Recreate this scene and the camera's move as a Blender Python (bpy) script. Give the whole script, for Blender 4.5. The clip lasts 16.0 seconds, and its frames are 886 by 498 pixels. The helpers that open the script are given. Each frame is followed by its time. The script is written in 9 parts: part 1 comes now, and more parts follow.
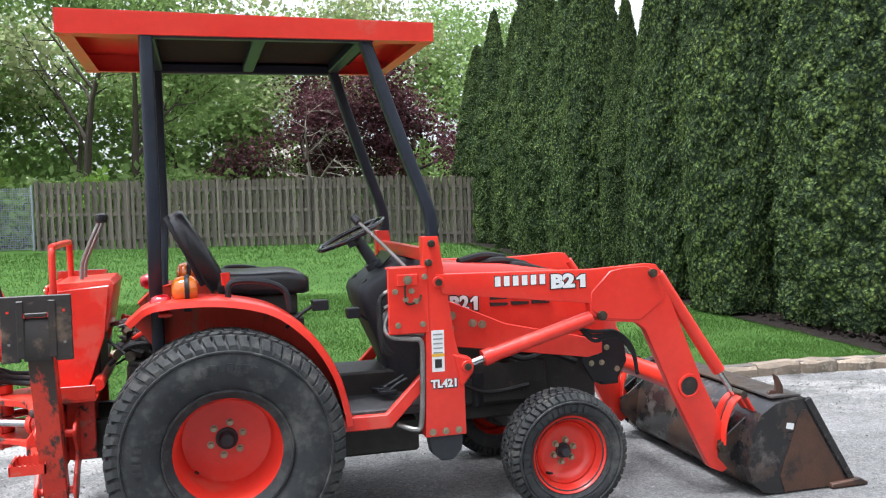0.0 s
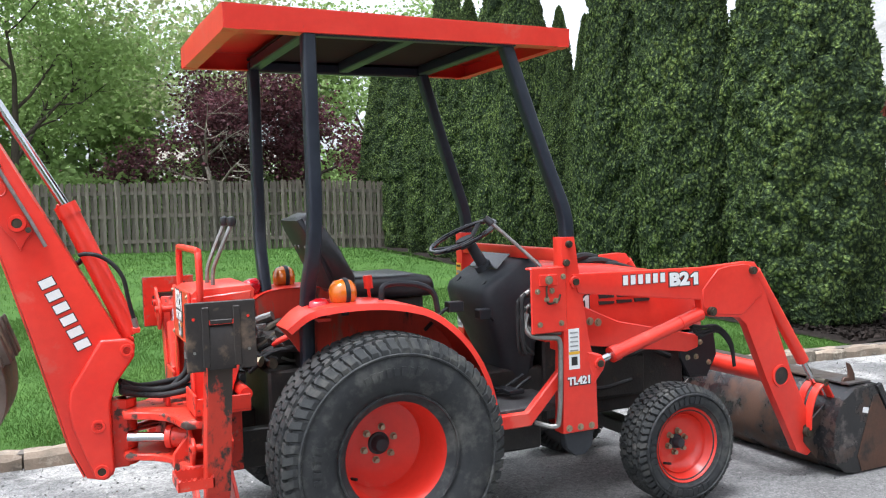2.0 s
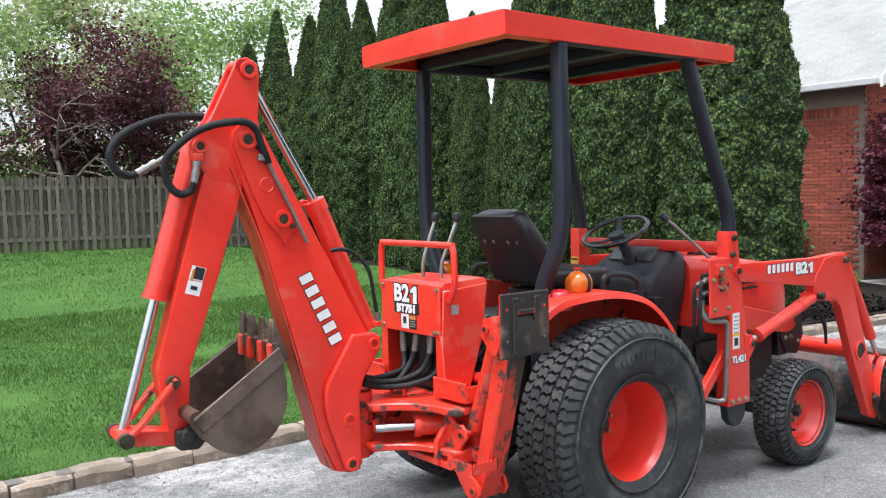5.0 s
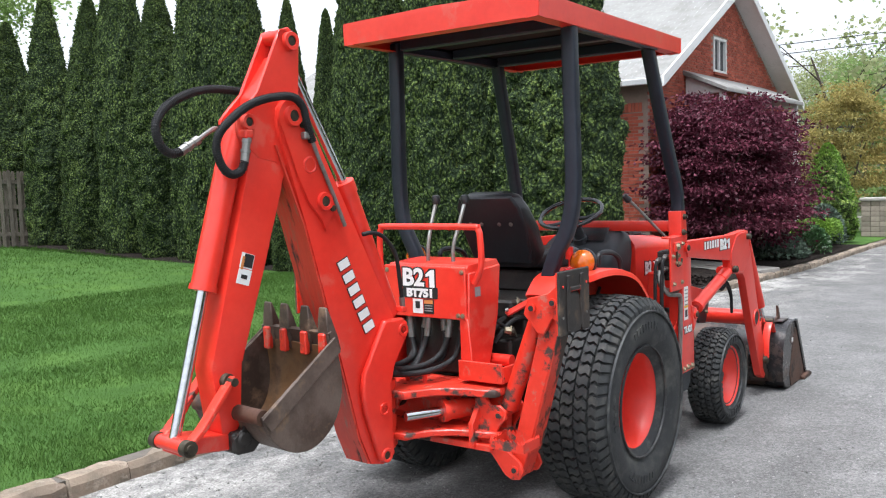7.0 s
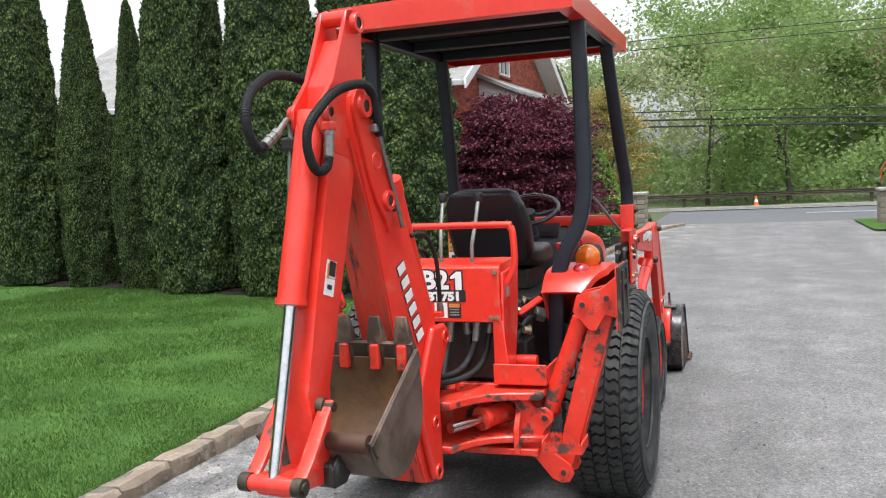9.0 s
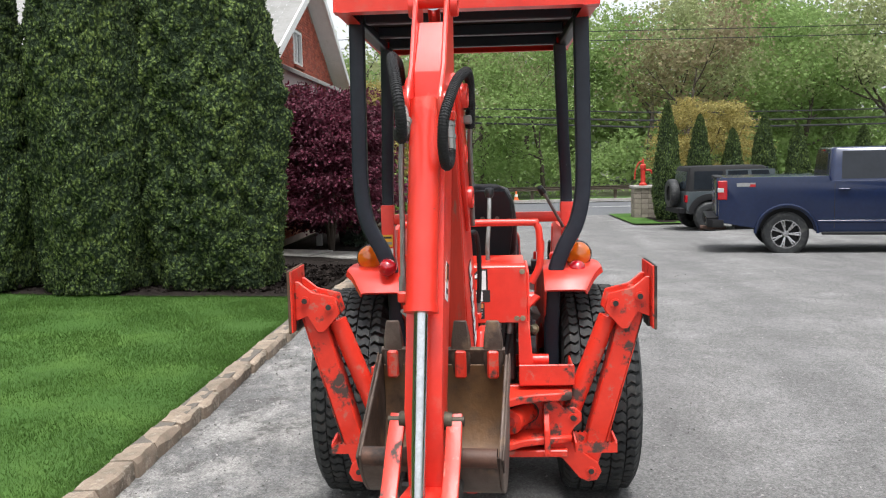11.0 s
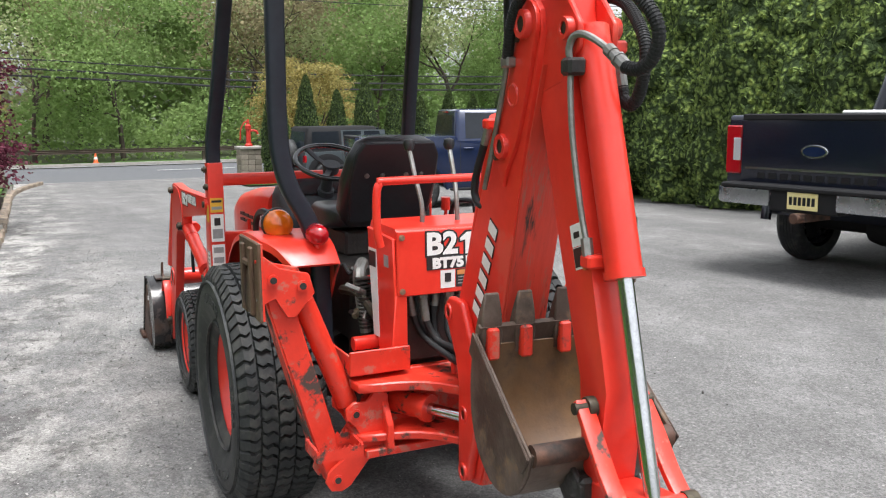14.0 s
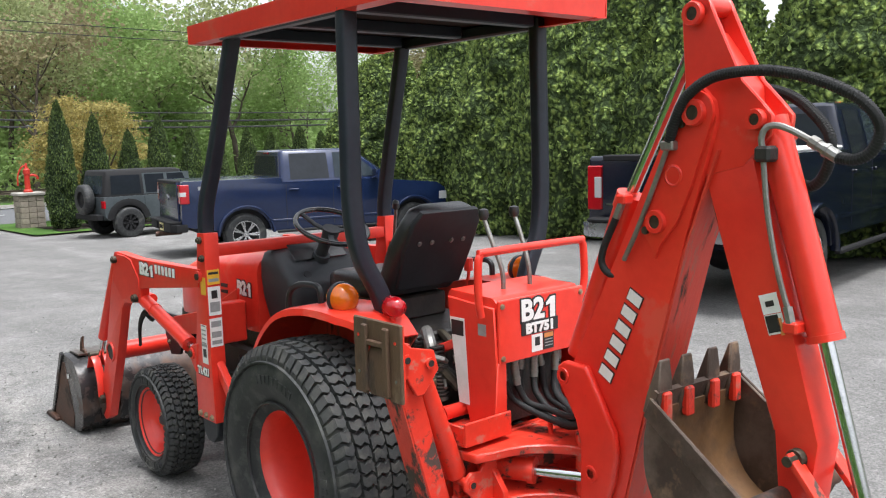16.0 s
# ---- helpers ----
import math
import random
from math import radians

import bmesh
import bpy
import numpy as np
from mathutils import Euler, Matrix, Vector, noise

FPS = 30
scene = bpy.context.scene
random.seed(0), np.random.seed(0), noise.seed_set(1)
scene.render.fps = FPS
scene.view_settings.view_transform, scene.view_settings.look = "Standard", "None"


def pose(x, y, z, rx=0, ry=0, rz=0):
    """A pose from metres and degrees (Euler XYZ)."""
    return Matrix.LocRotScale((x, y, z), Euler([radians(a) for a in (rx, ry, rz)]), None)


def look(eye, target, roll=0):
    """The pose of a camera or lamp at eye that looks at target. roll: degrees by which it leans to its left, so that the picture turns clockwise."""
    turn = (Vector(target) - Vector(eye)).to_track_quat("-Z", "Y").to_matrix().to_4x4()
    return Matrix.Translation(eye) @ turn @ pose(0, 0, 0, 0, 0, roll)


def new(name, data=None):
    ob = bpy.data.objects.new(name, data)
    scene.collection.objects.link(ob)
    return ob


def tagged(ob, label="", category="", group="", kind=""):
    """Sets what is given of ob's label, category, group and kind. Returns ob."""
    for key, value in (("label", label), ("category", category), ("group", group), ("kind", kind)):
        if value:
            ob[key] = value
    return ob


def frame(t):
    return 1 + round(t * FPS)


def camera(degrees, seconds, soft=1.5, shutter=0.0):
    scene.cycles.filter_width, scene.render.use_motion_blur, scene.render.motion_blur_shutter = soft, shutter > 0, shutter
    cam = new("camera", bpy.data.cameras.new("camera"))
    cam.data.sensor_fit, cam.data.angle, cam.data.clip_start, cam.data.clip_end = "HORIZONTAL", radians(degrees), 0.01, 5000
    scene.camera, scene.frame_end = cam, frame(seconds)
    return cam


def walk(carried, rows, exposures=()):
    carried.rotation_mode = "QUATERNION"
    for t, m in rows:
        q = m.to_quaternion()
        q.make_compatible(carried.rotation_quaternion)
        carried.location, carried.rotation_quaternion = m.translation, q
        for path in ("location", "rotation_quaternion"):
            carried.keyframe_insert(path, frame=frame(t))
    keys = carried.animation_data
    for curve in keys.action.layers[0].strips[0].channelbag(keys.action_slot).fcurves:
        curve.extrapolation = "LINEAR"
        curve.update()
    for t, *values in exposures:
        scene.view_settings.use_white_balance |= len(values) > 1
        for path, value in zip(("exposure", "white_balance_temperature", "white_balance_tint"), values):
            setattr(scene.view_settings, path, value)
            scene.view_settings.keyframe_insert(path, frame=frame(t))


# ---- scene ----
cam = camera(53.5, 16.0, 1.15)
PATH = [
    (0, (-0.089, -4.622, 1.592), (0.446, -2.698, 1.482), -1.6),
    (0.5, (-0.423, -4.51, 1.588), (0.195, -2.611, 1.475), -2.1),
    (1, (-0.709, -4.375, 1.612), (0.006, -2.51, 1.515), -1.3),
    (1.5, (-1.08, -4.364, 1.624), (-0.302, -2.524, 1.534), -1.8),
    (2, (-1.358, -4.218, 1.615), (-0.526, -2.402, 1.507), -1.7),
    (2.5, (-1.639, -4.098, 1.63), (-0.739, -2.316, 1.518), -1.3),
    (3, (-1.993, -4.026, 1.64), (-1.022, -2.281, 1.519), -1.2),
    (3.5, (-2.244, -3.836, 1.645), (-1.216, -2.124, 1.536), -1.1),
    (4, (-2.57, -3.714, 1.659), (-1.483, -2.038, 1.563), -1.1),
    (4.2, (-2.72, -3.675, 1.675), (-1.611, -2.014, 1.575), -1.0),
    (6.3, (-3.701, -2.839, 1.624), (-2.235, -1.487, 1.47), -2.5),
    (6.5, (-3.779, -2.746, 1.62), (-2.267, -1.447, 1.465), -2.4),
    (7, (-4.03, -2.508, 1.638), (-2.423, -1.327, 1.486), -1.8),
    (7.5, (-4.124, -2.224, 1.662), (-2.457, -1.13, 1.503), -1.6),
    (8, (-4.234, -1.917, 1.624), (-2.485, -0.958, 1.473), -2.7),
    (10.3, (-4.525, -0.523, 1.714), (-2.565, -0.181, 1.513), -1.1),
    (10.5, (-4.481, -0.403, 1.713), (-2.512, -0.114, 1.511), -1.1),
    (11, (-4.486, -0.103, 1.715), (-2.5, 0.013, 1.507), -1.4),
    (11.5, (-4.44, 0.187, 1.713), (-2.454, 0.115, 1.489), -1.8),
    (12, (-4.269, 0.419, 1.709), (-2.296, 0.188, 1.476), -1.5),
    (12.5, (-4.166, 0.685, 1.686), (-2.225, 0.273, 1.431), -1.1),
    (13, (-4.03, 0.963, 1.684), (-2.129, 0.417, 1.39), -1.7),
    (13.5, (-3.826, 1.166, 1.67), (-1.977, 0.47, 1.359), -1.4),
    (14, (-3.711, 1.426, 1.678), (-1.921, 0.588, 1.369), -0.5),
    (14.5, (-3.616, 1.776, 1.703), (-1.881, 0.838, 1.374), -0.2),
    (15, (-3.435, 1.971, 1.702), (-1.76, 0.933, 1.358), 0.6),
    (15.5, (-3.247, 2.151, 1.79), (-1.65, 0.989, 1.479), -0.3),
    (16, (-3.112, 2.47, 1.854), (-1.596, 1.19, 1.606), -1.6),
]
walk(cam, [(t, look(eye, target, roll)) for t, eye, target, roll in PATH], ((0, 1.66, 5900, 10), (4, 1.55, 5900, 10), (8, 1.30, 6100, 10), (11, 1.18, 6300, 10), (13, 1.24, 6300, 10), (16, 1.40, 6250, 10)))

# ---- light ----
world = bpy.data.worlds.new("overcast_sky")
scene.world = world
world.use_nodes = True
wn, wl = world.node_tree.nodes, world.node_tree.links
sky = wn.new("ShaderNodeTexSky")
sky.sky_type, sky.sun_disc = "NISHITA", False
sky.sun_elevation, sky.sun_rotation = radians(74), radians(256)
sky.air_density, sky.dust_density = 1.0, 4.0
grey = wn.new("ShaderNodeHueSaturation")
grey.inputs["Saturation"].default_value = 0.12
wl.new(sky.outputs[0], grey.inputs["Color"])
wl.new(grey.outputs[0], wn["Background"].inputs["Color"])
wn["Background"].inputs["Strength"].default_value = 0.132
sun = new("sun", bpy.data.lights.new("sun", "SUN"))
sun.data.energy, sun.data.angle, sun.data.color = 1.5, radians(20), (1.0, 0.98, 0.95)
sun.matrix_world = look((-8, -2, 30), (0, 0, 0))

# ---- materials ----
def mat(name, c1, c2=None, scale=6.0, rough=0.6, rough2=None, metal=0.0, bump=0.0, bscale=60.0, wear=None, wscale=6.0, wthr=0.62,
        wear2=None, w2scale=2.0, w2thr=0.6, rnd=0.0, island=0.0, coat=0.0, leaf=0.0, stretch=(1, 1, 1), spec=0.5, soft=0.06):
    m = bpy.data.materials.new(name)
    m.use_nodes = True
    nt = m.node_tree
    n, l = nt.nodes, nt.links
    bs = n["Principled BSDF"]
    tc = n.new("ShaderNodeTexCoord")
    mp = n.new("ShaderNodeMapping")
    mp.inputs["Scale"].default_value = stretch
    l.new(tc.outputs["Object"], mp.inputs["Vector"])

    def noise_at(s, d=6.0, r=0.6):
        t = n.new("ShaderNodeTexNoise")
        t.inputs["Scale"].default_value, t.inputs["Detail"].default_value, t.inputs["Roughness"].default_value = s, d, r
        l.new(mp.outputs[0], t.inputs["Vector"])
        return t.outputs["Fac"]

    def step(src, lo, hi):
        r = n.new("ShaderNodeMapRange")
        r.inputs["From Min"].default_value, r.inputs["From Max"].default_value = lo, hi
        l.new(src, r.inputs["Value"])
        return r.outputs[0]

    def mix(fac, a, b):
        x = n.new("ShaderNodeMix")
        x.data_type = "RGBA"
        l.new(fac, x.inputs["Factor"])
        for v, k in ((a, 6), (b, 7)):
            if isinstance(v, tuple):
                x.inputs[k].default_value = (*v, 1)
            else:
                l.new(v, x.inputs[k])
        return x.outputs[2]

    c2 = c2 or tuple(v * 0.8 for v in c1)
    base_fac = step(noise_at(scale), 0.3, 0.7)
    col = mix(base_fac, c1, c2)
    fine = mix(step(noise_at(scale * 7, 4), 0.35, 0.65), tuple([0.46] * 3), tuple([0.54] * 3))
    ov = n.new("ShaderNodeMix")
    ov.data_type, ov.blend_type = "RGBA", "OVERLAY"
    ov.inputs["Factor"].default_value = 1.0
    l.new(col, ov.inputs[6]), l.new(fine, ov.inputs[7])
    col = ov.outputs[2]
    wf = None
    for wc, ws, wt in ((wear2, w2scale, w2thr), (wear, wscale, wthr)):
        if wc:
            wf = step(noise_at(ws, 8, 0.65), wt - soft, wt + soft)
            col = mix(wf, col, wc)
    if rnd or island:
        hs = n.new("ShaderNodeHueSaturation")
        if rnd:
            o = n.new("ShaderNodeObjectInfo").outputs["Random"]
        else:
            o = n.new("ShaderNodeNewGeometry").outputs["Random Per Island"]
        amp = rnd or island
        r = n.new("ShaderNodeMapRange")
        r.inputs["To Min"].default_value, r.inputs["To Max"].default_value = 1 - amp, 1 + amp
        l.new(o, r.inputs["Value"])
        l.new(r.outputs[0], hs.inputs["Value"])
        l.new(col, hs.inputs["Color"])
        col = hs.outputs[0]
    l.new(col, bs.inputs["Base Color"])
    bs.inputs["Metallic"].default_value = metal
    bs.inputs["Specular IOR Level"].default_value = spec
    bs.inputs["Coat Weight"].default_value = coat
    bs.inputs["Coat Roughness"].default_value = 0.15
    if rough2 is None:
        rough2 = min(1.0, rough + 0.12)
    rr = n.new("ShaderNodeMapRange")
    rr.inputs["To Min"].default_value, rr.inputs["To Max"].default_value = rough, rough2
    l.new(wf if wf is not None else base_fac, rr.inputs["Value"])
    l.new(rr.outputs[0], bs.inputs["Roughness"])
    if bump:
        b = n.new("ShaderNodeBump")
        b.inputs["Strength"].default_value, b.inputs["Distance"].default_value = bump, 0.01
        l.new(noise_at(bscale, 5), b.inputs["Height"])
        l.new(b.outputs[0], bs.inputs["Normal"])
    if leaf:
        tr = n.new("ShaderNodeBsdfTranslucent")
        ms = n.new("ShaderNodeMixShader")
        ms.inputs[0].default_value = leaf
        l.new(col, tr.inputs["Color"])
        l.new(bs.outputs[0], ms.inputs[1]), l.new(tr.outputs[0], ms.inputs[2])
        l.new(ms.outputs[0], n["Material Output"].inputs["Surface"])
    return m


RED = (0.715, 0.044, 0.025)
m_red = mat("orange_red_enamel", RED, (0.66, 0.025, 0.014), 3, 0.32, 0.44, bump=0.04, bscale=40, wear=(0.13, 0.06, 0.045), wscale=24, wthr=0.73, soft=0.02, coat=0.12, wear2=(0.66, 0.075, 0.05), w2scale=2.5, w2thr=0.62)
m_redworn = mat("scuffed_orange_red_enamel", (0.70, 0.036, 0.016), (0.58, 0.032, 0.016), 4, 0.38, 0.75, bump=0.10, bscale=60,
                wear=(0.062, 0.040, 0.032), wscale=9, wthr=0.585, wear2=(0.48, 0.12, 0.085), w2scale=14, w2thr=0.60, soft=0.03)
m_boomworn = mat("rubbed_enamel_and_rust", (0.66, 0.046, 0.024), (0.50, 0.044, 0.026), 4, 0.42, 0.8, bump=0.12, bscale=70, stretch=(1, 2.2, 0.25),
                 wear=(0.055, 0.032, 0.026), wscale=9, wthr=0.60, wear2=(0.36, 0.10, 0.07), w2scale=14, w2thr=0.60, soft=0.04)
m_rubber = mat("tyre_rubber", (0.020, 0.0215, 0.024), (0.036, 0.037, 0.037), 5, 0.55, 0.85, bump=0.10, bscale=90, wear=(0.095, 0.094, 0.086), wscale=5, wthr=0.61, soft=0.07, wear2=(0.055, 0.056, 0.054), w2scale=16, w2thr=0.58, spec=0.3)
m_tread = mat("dusty_tread_rubber", (0.026, 0.028, 0.030), (0.046, 0.047, 0.045), 9, 0.75, 0.95, bump=0.2, bscale=120, wear=(0.085, 0.082, 0.074), wscale=14, wthr=0.60, soft=0.1, spec=0.25)
m_black = mat("black_paint", (0.013, 0.014, 0.017), (0.020, 0.021, 0.024), 6, 0.42, 0.6, bump=0.05, wear=(0.09, 0.09, 0.09), wscale=16, wthr=0.76, spec=0.3)
m_lining = mat("dark_brown_canopy_lining", (0.020, 0.014, 0.013), (0.034, 0.025, 0.022), 5, 0.8, 0.95, bump=0.1, spec=0.1)
m_post = mat("satin_black_roll_bar_paint", (0.016, 0.019, 0.028), (0.024, 0.028, 0.038), 5, 0.36, 0.5, bump=0.05, bscale=70, wear=(0.12, 0.13, 0.14), wscale=18, wthr=0.75, spec=0.3)
m_grease = mat("greasy_black_steel", (0.012, 0.011, 0.011), (0.03, 0.026, 0.022), 12, 0.5, 0.8, bump=0.3, bscale=60, wear=(0.09, 0.06, 0.04), wscale=14, wthr=0.66)
m_dash = mat("charcoal_moulded_plastic", (0.026, 0.029, 0.034), (0.036, 0.039, 0.044), 8, 0.45, 0.6, bump=0.12, bscale=250, spec=0.35)
m_vinyl = mat("black_seat_vinyl", (0.014, 0.014, 0.016), (0.022, 0.022, 0.024), 8, 0.32, 0.45, bump=0.15, bscale=180, wear=(0.06, 0.06, 0.06), wscale=40, wthr=0.72)
m_hose = mat("black_rubber_hose", (0.013, 0.013, 0.014), (0.026, 0.026, 0.026), 10, 0.55, 0.75, bump=0.3, bscale=160, spec=0.25)
m_chrome = mat("chromed_rod", (0.62, 0.63, 0.64), (0.5, 0.51, 0.52), 30, 0.12, 0.25, metal=1.0)
m_zinc = mat("zinc_plated_steel", (0.42, 0.38, 0.28), (0.33, 0.29, 0.2), 20, 0.4, 0.55, metal=0.9, bump=0.05)
m_steel = mat("bare_grey_steel", (0.30, 0.30, 0.29), (0.2, 0.19, 0.17), 14, 0.4, 0.6, metal=0.8, bump=0.1)
m_bolt = mat("greased_bolt_steel", (0.035, 0.029, 0.023), (0.10, 0.085, 0.06), 30, 0.45, 0.7, metal=0.7)
m_rust = mat("rusty_bucket_steel", (0.040, 0.026, 0.020), (0.064, 0.040, 0.028), 5, 0.6, 0.9, metal=0.15, bump=0.25, bscale=50,
             wear=(0.22, 0.145, 0.09), wscale=9, wthr=0.62, wear2=(0.13, 0.095, 0.075), w2scale=3, w2thr=0.52, soft=0.08)
m_rustin = mat("scoured_brown_bucket_steel", (0.20, 0.105, 0.042), (0.11, 0.060, 0.032), 4, 0.45, 0.75, metal=0.2, bump=0.2, bscale=40,
               wear=(0.06, 0.035, 0.025), wscale=6, wthr=0.6, wear2=(0.24, 0.16, 0.09), w2scale=3, w2thr=0.6, soft=0.1)
m_loadbkt = mat("black_bucket_paint_worn_to_rust", (0.014, 0.014, 0.016), (0.026, 0.024, 0.023), 6, 0.24, 0.6, metal=0.1, bump=0.12, bscale=60,
                wear=(0.085, 0.046, 0.030), wscale=3.2, wthr=0.57, wear2=(0.10, 0.085, 0.078), w2scale=9, w2thr=0.60, soft=0.06)
m_brownrust = mat("brown_rust", (0.10, 0.045, 0.026), (0.06, 0.032, 0.022), 8, 0.6, 0.85, metal=0.15, bump=0.2, bscale=60, wear=(0.03, 0.025, 0.022), wscale=6, wthr=0.6)
m_scoured = mat("scoured_steel_sheet", (0.15, 0.145, 0.145), (0.085, 0.07, 0.06), 3, 0.28, 0.6, metal=0.5, bump=0.08, bscale=40, wear=(0.09, 0.06, 0.045), wscale=3, wthr=0.52, soft=0.12)
m_padwood = mat("rusty_brown_stabilizer_pad", (0.135, 0.075, 0.042), (0.080, 0.046, 0.030), 5, 0.6, 0.85, metal=0.1, bump=0.3, bscale=60, stretch=(1, 1, 0.35), wear=(0.045, 0.032, 0.026), wscale=12, wthr=0.60, wear2=(0.24, 0.17, 0.11), w2scale=9, w2thr=0.62, soft=0.07)
m_legworn = mat("enamel_rubbed_to_dark_steel", (0.66, 0.046, 0.020), (0.55, 0.04, 0.02), 4, 0.4, 0.75, bump=0.15, bscale=60, stretch=(1, 1, 0.45),
                wear=(0.050, 0.036, 0.028), wscale=6, wthr=0.525, wear2=(0.36, 0.13, 0.09), w2scale=12, w2thr=0.60, soft=0.025)
m_pad = mat("worn_brown_steel_pad", (0.040, 0.030, 0.025), (0.024, 0.021, 0.02), 6, 0.5, 0.7, metal=0.2, bump=0.15, bscale=70, wear=(0.16, 0.11, 0.075), wscale=8, wthr=0.62, soft=0.08)
m_white = mat("white_vinyl_decal", (0.75, 0.75, 0.74), (0.68, 0.68, 0.66), 20, 0.45)
m_blackdecal = mat("black_vinyl_decal", (0.012, 0.012, 0.013), (0.02, 0.02, 0.02), 20, 0.4)
m_yellow = mat("yellow_vinyl_decal", (0.75, 0.42, 0.03), (0.65, 0.36, 0.03), 20, 0.45)
m_orangedecal = mat("orange_vinyl_decal", (0.62, 0.22, 0.05), (0.5, 0.2, 0.06), 20, 0.45)
m_greydecal = mat("grey_printed_text", (0.22, 0.22, 0.22), (0.3, 0.3, 0.3), 40, 0.5)
m_floor = mat("black_rubber_floor_mat", (0.03, 0.032, 0.036), (0.06, 0.06, 0.06), 7, 0.6, 0.85, bump=0.2, bscale=90, wear=(0.16, 0.15, 0.14), wscale=9, wthr=0.66, soft=0.1)


def lens_mat(name, colour, glow=0.0):
    m = bpy.data.materials.new(name)
    m.use_nodes = True
    b = m.node_tree.nodes["Principled BSDF"]
    nz = m.node_tree.nodes.new("ShaderNodeTexNoise")
    nz.inputs["Scale"].default_value = 14
    rp = m.node_tree.nodes.new("ShaderNodeValToRGB")
    rp.color_ramp.elements[0].color = (*[c * 0.75 for c in colour], 1)
    rp.color_ramp.elements[1].color = (*colour, 1)
    m.node_tree.links.new(nz.outputs["Fac"], rp.inputs[0])
    m.node_tree.links.new(rp.outputs[0], b.inputs["Base Color"])
    b.inputs["Roughness"].default_value = 0.12
    b.inputs["Transmission Weight"].default_value = 0.35
    b.inputs["Coat Weight"].default_value = 0.6
    return m


m_amber = lens_mat("amber_lamp_lens", (0.95, 0.22, 0.01))
m_redlens = lens_mat("red_lamp_lens", (0.65, 0.01, 0.02))
m_clearlens = lens_mat("clear_lamp_lens", (0.75, 0.76, 0.78))
m_glass = mat("dark_window_glass", (0.02, 0.024, 0.028), (0.03, 0.034, 0.04), 2, 0.04, 0.07, spec=0.8)
m_tint = mat("tinted_car_glass", (0.012, 0.015, 0.019), (0.017, 0.02, 0.026), 2, 0.12, 0.16, spec=0.30)
m_skyglass = mat("grey_windscreen_glass", (0.020, 0.028, 0.036), (0.030, 0.040, 0.048), 2, 0.06, 0.09, spec=0.20)
m_blue = mat("dark_blue_car_paint", (0.0070, 0.0150, 0.050), (0.0085, 0.018, 0.058), 2, 0.18, 0.24, metal=0.1, coat=0.55, spec=0.35)
m_navy = mat("navy_car_paint", (0.004, 0.006, 0.017), (0.005, 0.008, 0.020), 2, 0.20, 0.28, metal=0.1, coat=0.6, spec=0.4)
m_bumper = mat("bright_chrome_bumper", (0.42, 0.43, 0.45), (0.34, 0.35, 0.37), 8, 0.22, 0.34, metal=0.9)
m_graycar = mat("grey_green_car_paint", (0.060, 0.074, 0.080), (0.070, 0.084, 0.090), 2, 0.35, 0.42, metal=0.0, coat=0.3, spec=0.3)
m_alu = mat("machined_aluminium_wheel", (0.6, 0.6, 0.61), (0.45, 0.45, 0.46), 20, 0.2, 0.35, metal=1.0)
m_cartrim = mat("black_car_plastic", (0.010, 0.010, 0.011), (0.016, 0.016, 0.017), 10, 0.65, 0.8, spec=0.25)
m_plate = mat("pale_yellow_number_plate", (0.72, 0.62, 0.25), (0.78, 0.70, 0.36), 12, 0.4)

